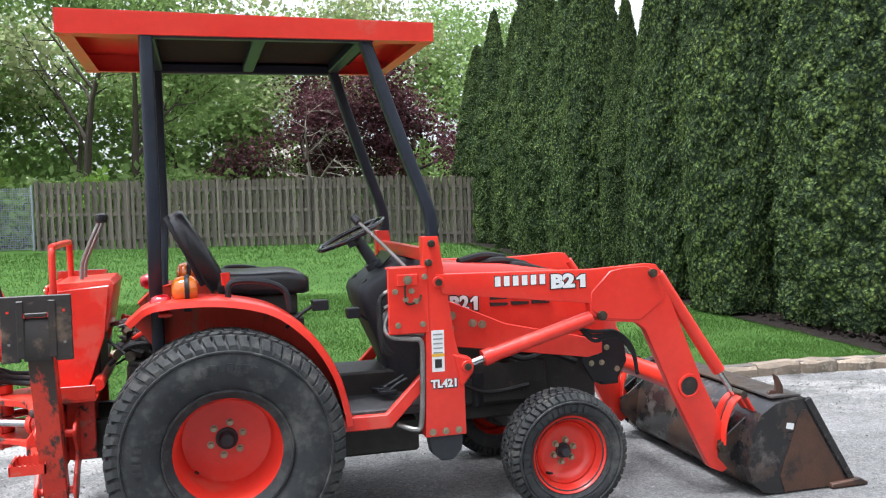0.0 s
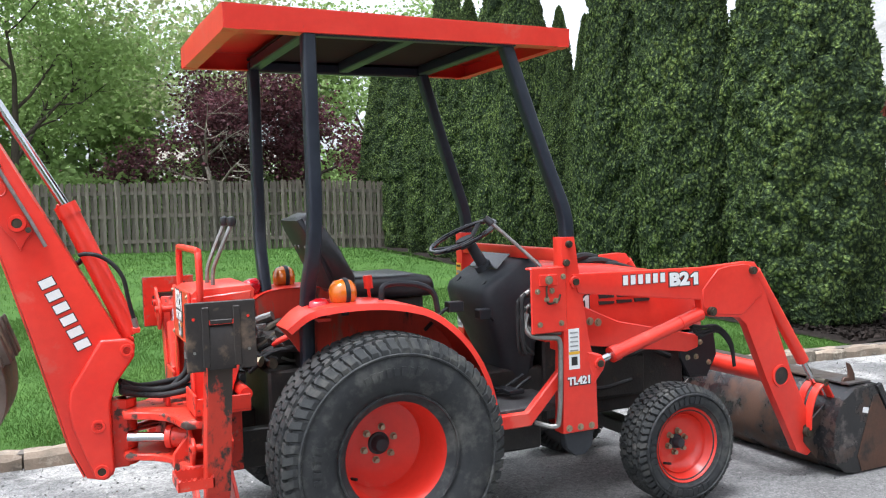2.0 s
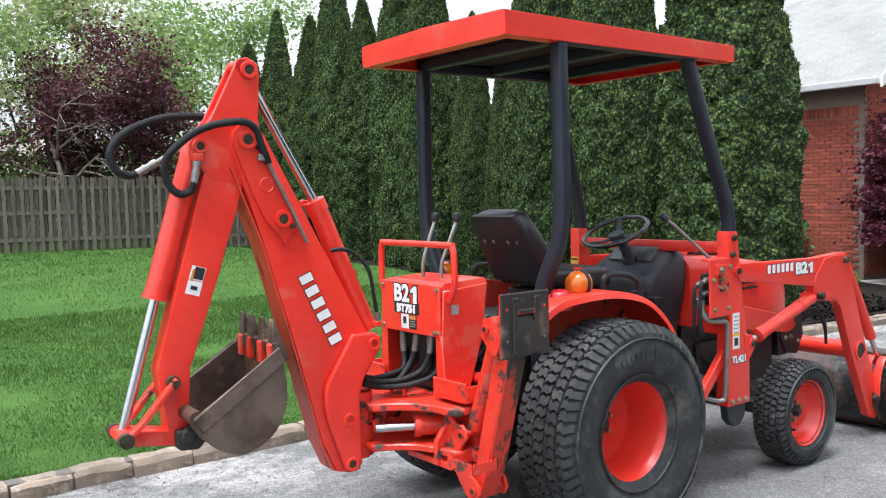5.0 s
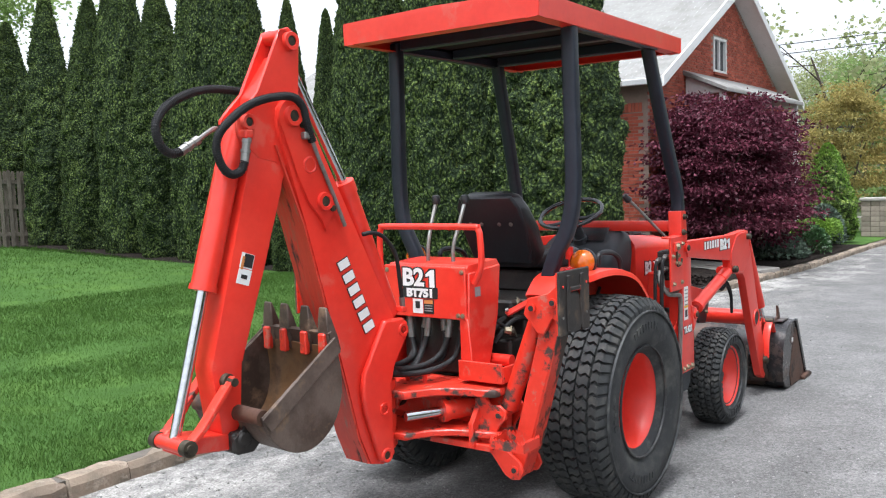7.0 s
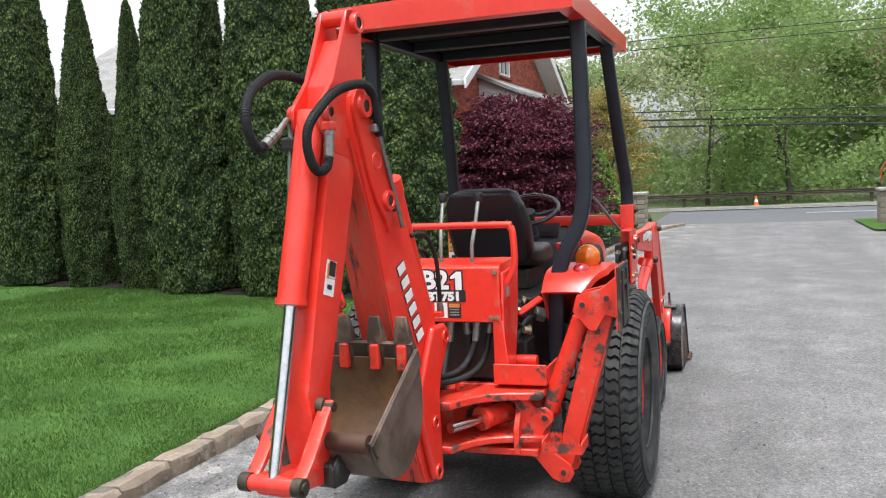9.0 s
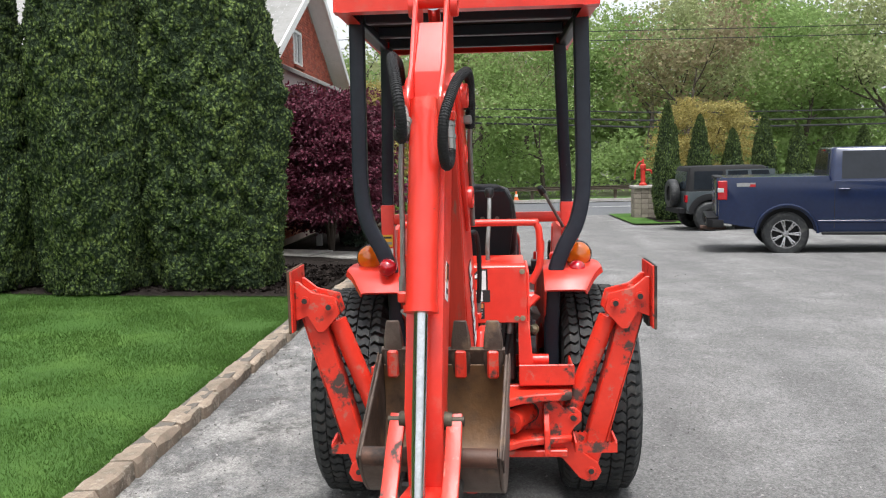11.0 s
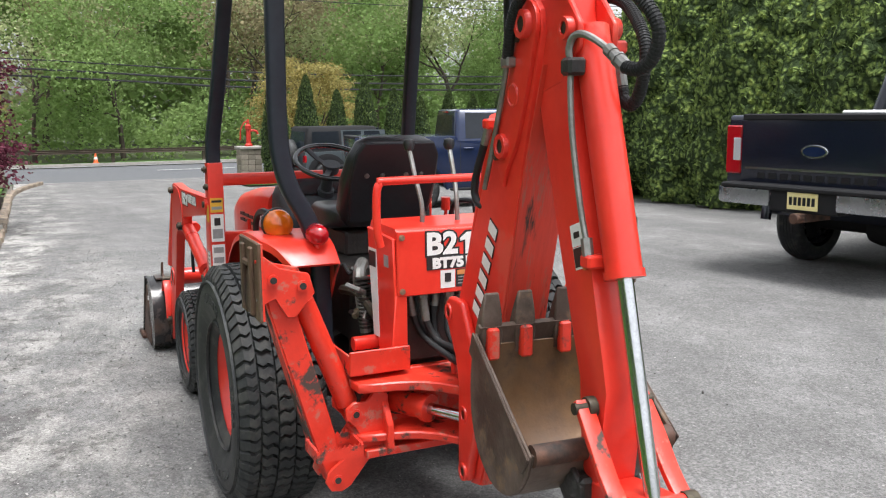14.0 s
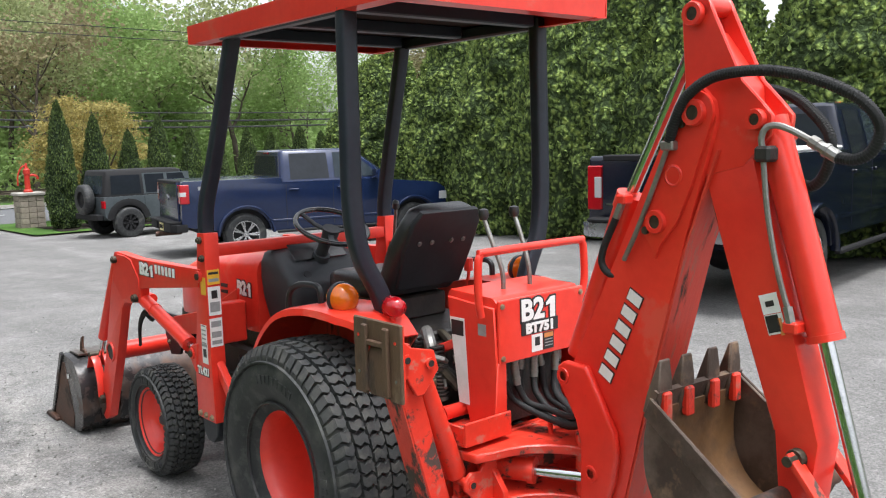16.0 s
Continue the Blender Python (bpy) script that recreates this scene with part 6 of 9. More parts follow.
    pp = smooth_path([(-0.275, s * 0.525, 2.35), (-0.275, s * 0.53, 1.9), (-0.275, s * 0.53, 1.58), (-0.28, s * 0.50, 1.40), (-0.285, s * 0.43, 1.26), (-0.285, s * 0.385, 1.12), (-0.285, s * 0.375, 0.95), (-0.285, s * 0.37, 0.62)], 5)
    sweep(bm, pp, rrect(0.072, 0.058, 0.012), up=(1, 0, 0))
    part("rear_post", bm, m_post, tractor, "satin black curved roll bar post", sharp=50)
    bm = NB()
    pp = smooth_path([(0.70, s * 0.500, 2.35), (0.80, s * 0.517, 2.05), (0.90, s * 0.535, 1.76), (0.965, s * 0.55, 1.58), (0.985, s * 0.553, 1.48), (0.985, s * 0.553, 1.38)], 4)
    sweep(bm, pp, rrect(0.055, 0.07, 0.010), up=(0, 1, 0))
    part("front_post", bm, m_post, tractor, "satin black canopy front post", sharp=50)
# canopy
cx0, cx1, cyh = -0.64, 1.02, 0.572
bm = NB()


def cz(x):
    return 2.455 - 0.02 * (x + 0.64) / 1.66


secs = []
for x in span(cx0, cx1, 8):
    z = cz(x)
    secs.append([(x, -cyh, z - 0.012), (x, -cyh, z - 0.004), (x, -cyh + 0.02, z), (x, 0, z + 0.012), (x, cyh - 0.02, z), (x, cyh, z - 0.004), (x, cyh, z - 0.012)])
loft(bm, secs)
canopy = part("canopy", bm, m_red, tractor, "flat orange-red canopy roof", sharp=40)
for nm, a, b in (("fascia", (cx0, -cyh), (cx1, -cyh)), ("fascia", (cx0, cyh), (cx1, cyh)), ("fascia", (cx0, -cyh), (cx0, cyh)), ("fascia", (cx1, -cyh), (cx1, cyh))):
    bm = NB()
    p0, p1 = V(a[0], a[1], 0), V(b[0], b[1], 0)
    d = (p1 - p0).normalized()
    inw = V(-(a[0] + b[0]) / 2 + 0.19, -(a[1] + b[1]) / 2, 0)
    inw = (inw - d * inw.dot(d)).normalized()
    z0, z1 = cz(a[0]), cz(b[0])
    h0 = 0.108 if a[0] == cx0 else 0.09
    h1 = 0.108 if b[0] == cx0 else 0.09
    q = [p0, p1]
    top = [p0 + V(0, 0, z0 - 0.006), p1 + V(0, 0, z1 - 0.006)]
    bot = [p0 + inw * 0.004 + V(0, 0, z0 - h0), p1 + inw * 0.004 + V(0, 0, z1 - h1)]
    lipi = [v + inw * 0.065 + V(0, 0, -0.004) for v in bot]
    lip2 = [v + V(0, 0, 0.004) for v in lipi]
    bot2 = [v + inw * 0.006 + V(0, 0, 0.006) for v in bot]
    top2 = [v + inw * 0.006 for v in top]
    loft(bm, [[w[0] for w in (top, bot, lipi, lip2, bot2, top2)], [w[1] for w in (top, bot, lipi, lip2, bot2, top2)]])
    part(nm, bm, m_red, canopy)
# lining sheet in plain dark brown
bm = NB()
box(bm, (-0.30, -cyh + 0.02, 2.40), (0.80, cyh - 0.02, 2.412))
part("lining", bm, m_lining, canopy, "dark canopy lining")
for x in (-0.27, 0.22, 0.70):
    bm = NB()
    box(bm, (x - 0.03, -cyh + 0.09, 2.345), (x + 0.03, cyh - 0.09, 2.40))
    part("cross_rib", bm, m_post, canopy, bevel=0.006)
for y in (-0.525, 0.525):
    bm = NB()
    box(bm, (-0.30, y - 0.028, 2.338), (0.74, y + 0.028, 2.392))
    part("side_rib", bm, m_post, canopy, bevel=0.008)

# seat
def pad_section(c, u, v, w, t, r=0.035, n=3):
    """A rounded pad section: w along u, t along v."""
    c, u, v = V(*c), V(*u), V(*v)
    out = []
    for a0, sx, sy in ((0, 1, 1), (90, -1, 1), (180, -1, -1), (270, 1, -1)):
        for a in span(a0, a0 + 90, n):
            out.append(c + u * (sx * (w / 2 - r) + r * math.cos(radians(a))) + v * (sy * (t / 2 - r) + r * math.sin(radians(a))))
    return out


seat = new("seat")
seat.parent = tractor
bm = NB()
loft(bm, [pad_section((x, 0, z), (0, 1, 0), (0, 0, 1), w, t) for x, z, w, t in ((-0.02, 1.215, 0.36, 0.075), (0.02, 1.215, 0.42, 0.10), (0.15, 1.205, 0.45, 0.11), (0.33, 1.205, 0.45, 0.115), (0.41, 1.195, 0.42, 0.10), (0.44, 1.185, 0.34, 0.075))])
part("cushion", bm, m_vinyl, seat, "black vinyl seat cushion", sharp=60)
bm = NB()
loft(bm, [pad_section((x, 0, z), (0, 1, 0), (0.91, 0, 0.41), w, t) for x, z, w, t in ((-0.005, 1.19, 0.36, 0.08), (-0.03, 1.25, 0.43, 0.10), (-0.10, 1.38, 0.44, 0.10), (-0.16, 1.48, 0.41, 0.095), (-0.195, 1.545, 0.36, 0.085), (-0.207, 1.565, 0.27, 0.072))])
part("backrest", bm, m_vinyl, seat, "black vinyl seat back", sharp=60)
bm = NB()
loft(bm, [pad_section((x, 0, z), (0, 1, 0), (0.91, 0, 0.41), w, t, 0.012) for x, z, w, t in ((-0.075, 1.21, 0.36, 0.03), (-0.15, 1.38, 0.40, 0.03), (-0.215, 1.50, 0.38, 0.03), (-0.238, 1.55, 0.32, 0.03))])
part("back_shell", bm, m_black, seat, "black plastic seat back shell", sharp=50)
for y in (-0.12, -0.05, 0.06, 0.13):
    bm = NB()
    bolt(bm, (-0.185, y, 1.41), (-0.91, 0, -0.41), 0.008, 0.006)
    part("shell_screw", bm, m_steel, seat)
bm = NB()
box(bm, (0.0, -0.17, 1.04), (0.38, 0.17, 1.15))
box(bm, (-0.28, -0.25, 0.72), (0.40, 0.25, 1.04))
part("seat_base", bm, m_grease, seat, bevel=0.01)

# dash and steering
def zsec(z, x0, x1, hw, r=0.06, n=3):
    return [tuple(p) for p in pad_section(((x0 + x1) / 2, 0, z), (1, 0, 0), (0, 1, 0), x1 - x0, 2 * hw, min(r, (x1 - x0) * 0.45, hw * 0.9), n)]


bm = NB()
loft(bm, [zsec(0.59, 0.86, 1.02, 0.16), zsec(0.75, 0.83, 1.03, 0.18), zsec(0.92, 0.76, 1.035, 0.215), zsec(1.06, 0.70, 1.04, 0.245), zsec(1.13, 0.685, 1.045, 0.25), zsec(1.17, 0.70, 1.05, 0.25), zsec(1.24, 0.80, 1.052, 0.245), zsec(1.285, 0.88, 1.05, 0.225), zsec(1.302, 0.93, 1.045, 0.19)])
dash = part("dash_cowl", bm, m_dash, tractor, "charcoal plastic dash cowl", sharp=40)
bm = NB()
n_ = V(-0.68, 0, 0.73).normalized()
u_ = V(0.73, 0, 0.68).normalized()
cpt = V(0.815, 0.0, 1.262)
sec = lambda w, t, l0, l1, o: [[cpt + u_ * l + V(0, y, 0) + n_ * oo for y, oo in ((-w, o), (w, o), (w, o + t), (-w, o + t))] for l in (l0, l1)]
loft(bm, sec(0.16, 0.006, -0.015, 0.10, -0.004))
part("instrument_panel", bm, m_gloss, dash, "glossy black instrument panel", bevel=0.003)
bm = NB()
cyl(bm, (0.87, 0, 1.17), (0.735, 0, 1.385), 0.036, 0.028, seg=14)
cyl(bm, (0.84, 0, 1.21), (0.80, 0, 1.275), 0.05, 0.044, seg=14)
part("steering_column", bm, m_dash, tractor)
sw_n = V(-0.42, 0, 0.907).normalized()
sw_c, sw_x = V(0.693, 0, 1.425), V(0.907, 0, 0.42)
bm = NB()
sweep(bm, [sw_c + 0.188 * (math.cos(2 * math.pi * i / 40) * sw_x + math.sin(2 * math.pi * i / 40) * V(0, 1, 0)) for i in range(40)], circle(0.0135, 8), closed=True)
wheel_ = part("steering_wheel", bm, m_gloss, tractor, "black steering wheel", sharp=60)
bm = NB()
for a in (30, 150, 270):
    e = sw_c + 0.185 * (math.cos(radians(a)) * sw_x + math.sin(radians(a)) * V(0, 1, 0))
    sweep(bm, [sw_c - sw_n * 0.035, sw_c.lerp(e, 0.5) - sw_n * 0.028, e], rrect(0.03, 0.012, 0.004), up=tuple(sw_n))
part("spoke", bm, m_dash, wheel_)
bm = NB()
cyl(bm, sw_c - sw_n * 0.06, sw_c - sw_n * 0.012, 0.04, 0.048, seg=18)
part("hub_cap", bm, m_dash, wheel_)
for y, q in ((0.14, 0.022), (-0.17, 0.018)):
    bm = NB()
    cyl(bm, (0.735, y, 1.176), (0.72, y, 1.19), q, seg=12)
    part("switch", bm, m_black, dash)
for y, x in ((-0.33, 0.80), (-0.25, 0.78), (0.30, 0.80)):
    bm = NB()
    tube(bm, [(0.90, y, 0.70), (0.84, y, 0.67), (x, y, 0.64)], 0.010, 8)
    box(bm, (x - 0.05, y - 0.035, 0.630), (x + 0.04, y + 0.035, 0.652))
    part("pedal", bm, m_black, tractor, "black foot pedal", bevel=0.004)
bm = NB()
tube(bm, [(0.30, -0.36, 1.0), (0.40, -0.35, 1.08), (0.46, -0.34, 1.10)], 0.010, 8)
box(bm, (0.43, -0.37, 1.075), (0.51, -0.31, 1.125), pose(0, 0, 0, 0, 0, 0))
part("side_lever", bm, m_black, tractor, "black lever beside the seat", bevel=0.01)
bm = NB()
tube(bm, [(0.05, -0.33, 1.10), (0.03, -0.34, 1.20), (0.03, -0.34, 1.26)], 0.008, 8)
cyl(bm, (0.03, -0.34, 1.22), (0.025, -0.34, 1.28), 0.022, seg=10)
part("red_lever", bm, m_red, tractor, "small red lever beside the seat")
bm = NB()
tube(bm, [(0.72, -0.27, 1.0), (0.68, -0.30, 1.03), (0.655, -0.32, 1.05)], 0.009, 8)
box(bm, (0.60, -0.36, 1.025), (0.665, -0.30, 1.075))
part("side_lever", bm, m_black, tractor, "black flat-topped lever by the dash", bevel=0.01)
# oil lines, battery and clutter behind the seat
rg_ = random.Random(4)
for i in range(9):
    y = -0.24 + 0.06 * i
    bm = NB()
    tube(bm, [(-0.18, y, 0.92), (-0.28, y + rg_.uniform(-0.05, 0.05), 1.0 + rg_.uniform(-0.06, 0.05)), (-0.42, y + rg_.uniform(-0.08, 0.08), 0.95), (-0.52, y * 0.9, 0.86)], 0.012 + 0.004 * (i % 3), 8)
    part("oil_line", bm, (m_hose, m_grease, m_bolt)[i % 3], tractor)
bm = NB()
tube(bm, [(-0.30, 0.20, 1.06), (-0.38, 0.245, 1.02), (-0.43, 0.25, 0.90), (-0.44, 0.24, 0.80)], 0.026, 10)
part("corrugated_hose", bm, m_steel, tractor, "grey ribbed hose")
bm = NB()
for i in range(14):
    z = 0.82 + i * 0.015
    cyl(bm, (-0.443 + 0.002 * i * (i > 8), 0.243, z), (-0.443 + 0.002 * i * (i > 8), 0.243, z + 0.007), 0.032, seg=10)
part("hose_rings", bm, m_grease, tractor, kind="stuff")
bm = NB()
box(bm, (-0.44, -0.26, 0.62), (-0.26, 0.26, 0.86)), box(bm, (-0.40, -0.12, 0.86), (-0.28, 0.16, 1.0)), box(bm, (-0.36, -0.22, 0.95), (-0.24, -0.06, 1.04))
part("hydraulic_block", bm, m_grease, tractor, "oily black hydraulic block behind the seat", bevel=0.012)
rg_ = random.Random(21)
for i in range(34):
    p = V(rg_.uniform(-0.50, -0.24), rg_.uniform(-0.30, 0.30), rg_.uniform(0.80, 1.06))
    d = V(rg_.uniform(-1, 1), rg_.uniform(-1, 1), rg_.uniform(-0.6, 0.6)).normalized()
    L = rg_.uniform(0.04, 0.15)
    bm = NB()
    if i % 3 == 0:
        bolt(bm, p, d, rg_.uniform(0.012, 0.022), 0.03)
        part("fitting", bm, (m_zinc, m_steel, m_bolt)[i % 4 % 3], tractor)
    elif i % 3 == 1:
        tube(bm, [p, p + d * L * 0.5 + V(0, 0, rg_.uniform(-0.04, 0.05)), p + d * L], rg_.uniform(0.006, 0.012), 8)
        part("oil_pipe", bm, (m_steel, m_hose, m_grease)[i % 7 % 3], tractor)
    else:
        w, h = rg_.uniform(0.015, 0.04), rg_.uniform(0.008, 0.02)
        box(bm, (-L / 2, -w, -h), (L / 2, w, h), Matrix.Translation(p) @ pose(0, 0, 0, rg_.uniform(-30, 30), rg_.uniform(-40, 40), rg_.uniform(0, 180)))
        part("linkage", bm, (m_red, m_grease, m_steel, m_grease)[i % 4], tractor, bevel=0.004)
bm = NB()
cyl(bm, (-0.56, -0.34, 0.79), (-0.56, 0.34, 0.79), 0.028, seg=14)
part("link_bar", bm, m_red, tractor)

# ---- front loader ----
loader = thing("front_loader", "orange-red front loader with a worn black bucket", "front loader")
for s in (-1, 1):
    side = "right" if s < 0 else "left"
    bm = NB()
    prism(bm, [(0.932, 1.425), (1.008, 1.425), (1.035, 1.23), (1.08, 0.92), (1.12, 0.77), (1.125, 0.46), (0.92, 0.46), (0.935, 0.97)], s * 0.492, s * 0.568)
    tower = part("tower", bm, m_red, loader, "orange-red loader tower", bevel=0.008, seg=2)
    for p, r_ in (((0.972, 1.39), 0.013), ((0.955, 1.30), 0.013), ((1.0, 1.205), 0.021), ((1.135, 0.79), 0.022)):
        bm = NB()
        cyl(bm, (p[0], s * 0.565, p[1]), (p[0], s * 0.582, p[1]), r_ * 1.35, seg=18)
        boss = part("boss", bm, m_red if r_ > 0.02 else m_bolt, tower, bevel=0.002)
        bm = NB()
        cyl(bm, (p[0], s * 0.580, p[1]), (p[0], s * 0.590, p[1]), r_ * 0.8, seg=6 if r_ < 0.02 else 14)
        part("pin", bm, m_bolt, boss)
    bm = NB()
    prism(bm, [(1.06, 0.86), (1.16, 0.83), (1.17, 0.76), (1.10, 0.68)], s * 0.50, s * 0.575)
    part("cylinder_lug", bm, m_red, tower, bevel=0.01)
    for x in (0.955, 1.02, 1.085):
        bm = NB()
        bolt(bm, (x, s * 0.568, 0.485), (0, s, 0), 0.012)
        part("bolt", bm, m_zinc, tower)
    bm = NB()
    prism(bm, [(0.935, 0.465), (1.115, 0.465), (1.105, 0.38), (1.06, 0.335), (1.0, 0.335), (0.95, 0.38)], s * 0.50, s * 0.55)
    part("skid_plate", bm, m_dash, tower, "dark grey rounded skid plate", bevel=0.006)
    # stickers on the tower
    sticker("warning_label", (0.992, s * 0.5685, 0.875 if s < 0 else 0.86), side, 0.062, 0.20, m_white, tower)
    bm_y = 0.80 if s < 0 else 0.93
    sticker("label_band", (0.992, s * 0.5697, 0.855), side, 0.06, 0.014, m_yellow if s < 0 else m_greydecal, tower)
    for k in range(5):
        sticker("label_text", (0.992, s * 0.5697, 0.955 - 0.022 * k), side, 0.046, 0.007, m_greydecal, tower)
    sticker("label_picture", (0.992, s * 0.5697, 0.815), side, 0.034, 0.042, m_blackdecal, tower)
    word("type_mark", "TL421", 0.052, (1.02, s * 0.5700, 0.715), side, m_white, tower, bold=0.0022)
    word("type_mark_edge", "TL421", 0.052, (1.022, s * 0.5690, 0.713), side, m_blackdecal, tower, bold=0.0055)
    if s > 0:
        for y, z, w, h, m_ in ((0.532, 1.205, 0.062, 0.075, m_yellow), (0.532, 1.085, 0.064, 0.145, m_white), (0.532, 0.925, 0.064, 0.145, m_white)):
            sticker("rear_label", (0.9305, y, z), "rear", w, h, m_, tower)
        for y, z, w, h, m_ in ((0.532, 1.225, 0.05, 0.012, m_blackdecal), (0.532, 1.190, 0.05, 0.016, m_greydecal), (0.532, 1.118, 0.03, 0.04, m_blackdecal), (0.532, 1.055, 0.05, 0.05, m_greydecal), (0.532, 0.968, 0.05, 0.03, m_greydecal), (0.532, 0.915, 0.05, 0.03, m_greydecal), (0.532, 0.875, 0.05, 0.02, m_greydecal)):
            sticker("label_text", (0.9290, y, z), "rear", w, h, m_, tower)
        sticker("hood_label", (1.225, 0.2722, 0.975), "left", 0.13, 0.075, m_blackdecal, hood)
        sticker("label_text", (1.275, 0.2735, 0.985), "left", 0.03, 0.05, m_white, hood)
    # arm
    outline = [(0.985, 1.243), (1.80, 1.228), (2.10, 1.243), (2.155, 1.238), (2.185, 1.20), (2.235, 1.06), (2.42, 0.60), (2.60, 0.245), (2.59, 0.15), (2.53, 0.115), (2.455, 0.15), (2.235, 0.58), (2.09, 0.905), (2.04, 0.945), (1.84, 0.965), (1.787, 1.005), (1.780, 1.058), (1.25, 1.120), (1.02, 1.146)]
    bm = NB()
    prism(bm, outline, s * 0.522, s * 0.575)
    arm = part("arm", bm, m_red, loader, "orange-red bent loader arm", bevel=0.010, seg=2)
    bm = NB()
    prism(bm, [(1.896, 1.216), (1.98, 1.230), (2.10, 1.232), (2.16, 1.20), (2.20, 1.06), (2.06, 0.957), (1.86, 0.977), (1.792, 1.022), (1.790, 1.113)], s * 0.572, s * 0.579)
    part("elbow_plate", bm, m_red, arm, bevel=0.004)
    for p, r_ in (((2.128, 1.195), 0.014), ((1.842, 0.995), 0.016), ((2.525, 0.255), 0.020)):
        bm = NB()
        cyl(bm, (p[0], s * 0.575, p[1]), (p[0], s * 0.600, p[1]), r_ * 1.5, seg=18)
        cyl(bm, (p[0], s * 0.598, p[1]), (p[0], s * 0.606, p[1]), r_, seg=8)
        part("pin", bm, m_bolt, arm)
    bm = NB()
    lathe(bm, [(0.050, s * 0.50), (0.050, s * 0.583), (0.062, s * 0.583), (0.064, s * 0.57)], c=(2.335, 0, 0.595), seg=28)
    part("tube_end", bm, m_red, arm)
    # solid dark plug; its colour stands for the shade inside the tube
    bm = NB()
    cyl(bm, (2.335, s * 0.50, 0.595), (2.335, s * 0.5775, 0.595), 0.050, seg=24)
    part("tube_hollow", bm, m_grease, arm, "dark plug for the shaded hollow of the cross tube")
    # lift cylinder
    bm = NB()
    cyl(bm, (1.135, s * 0.545, 0.79), (1.25, s * 0.545, 0.825), 0.019, seg=14)
    part("lift_rod", bm, m_chrome, loader, "bright chromed rod")
    bm = NB()
    cyl(bm, (1.225, s * 0.545, 0.818), (1.27, s * 0.545, 0.831), 0.041, seg=20)
    cyl(bm, (1.265, s * 0.545, 0.829), (1.80, s * 0.545, 0.982), 0.036, seg=20)
    cyl(bm, (1.66, s * 0.545, 0.942), (1.675, s * 0.545, 0.946), 0.039, seg=20)
    cyl(bm, (1.80, s * 0.505, 0.985), (1.86, s * 0.505, 0.99), 0.03, seg=12)
    part("lift_cylinder", bm, m_red, loader, "orange-red hydraulic lift cylinder", sharp=40)
    bm = NB()
    cyl(bm, (1.36, s * 0.50, 0.815), (1.58, s * 0.50, 0.885), 0.011, seg=8)
    part("oil_pipe", bm, m_steel, loader)
    # bucket cylinder and link
    bm = NB()
    cyl(bm, (2.175, s * 0.548, 1.185), (2.53, s * 0.548, 0.655), 0.034, seg=20)
    part("tilt_cylinder", bm, m_red, loader, "orange-red hydraulic tilt cylinder")
    bm = NB()
    cyl(bm, (2.525, s * 0.548, 0.66), (2.615, s * 0.548, 0.525), 0.016, seg=14)
    part("tilt_rod", bm, m_chrome, loader)
    for off in (0.515, 0.585):
        bm = NB()
        lk = smooth_path([(2.525, s * off, 0.27), (2.535, s * off, 0.38), (2.58, s * off, 0.48), (2.645, s * off, 0.53)], 4)
        sweep(bm, lk, rrect(0.012, 0.05, 0.004), up=(0, 1, 0))
        part("bucket_link", bm, m_red, loader)
        bm = NB()
        sweep(bm, [(2.645, s * off, 0.53), (2.70, s * off, 0.44), (2.735, s * off, 0.36)], rrect(0.012, 0.05, 0.004), up=(0, 1, 0))
        part("bucket_link", bm, m_red, loader)
    bm = NB()
    cyl(bm, (2.64, s * 0.49, 0.528), (2.64, s * 0.61, 0.528), 0.02, seg=12)
    part("pin", bm, m_bolt, loader)
    # hoses at the elbow
    for k in range(3):
        bm = NB()
        o = 0.012 * k
        tube(bm, [(1.76 + o, s * 0.505, 0.92 - o), (1.85, s * 0.495, 0.90 - 2 * o), (1.97, s * 0.49, 0.89 - o), (2.06, s * 0.49, 0.80 - o), (2.09, s * 0.485, 0.66)], 0.010, 8)
        part("hose", bm, m_hose, loader)
    bm = NB()
    tube(bm, [(2.19, s * 0.50, 1.06), (2.26, s * 0.50, 1.0), (2.28, s * 0.50, 0.92), (2.25, s * 0.50, 0.86)], 0.011, 8)
    part("hose", bm, m_hose, loader)
    # side strut beside the bonnet
    bm = NB()
    prism(bm, [(1.06, 1.11), (1.06, 0.86), (1.88, 0.74), (1.96, 0.76), (1.96, 0.83), (1.42, 0.95)], s * 0.335, s * 0.352)
    strut = part("side_strut", bm, m_red, loader, bevel=0.004)
    bm = NB()
    box(bm, (1.0, s * 0.335, 0.84), (1.07, s * 0.50, 1.05))
    part("strut_bracket", bm, m_red, loader, bevel=0.006)
    for p in ((1.13, 1.01), (1.12, 0.945), (1.24, 0.965), (1.29, 0.955)):
        bm = NB()
        bolt(bm, (p[0], s * 0.352, p[1]), (0, s, 0), 0.015)
        part("bolt", bm, m_zinc, strut)
    model_mark(0.200, 0.064, (1.669, s * 0.5763, 1.175), side, arm, 0.005, 0.005)
    brand_bars((1.414, s * 0.5752, 1.193), side, 6, 0.278, 0.048, arm)
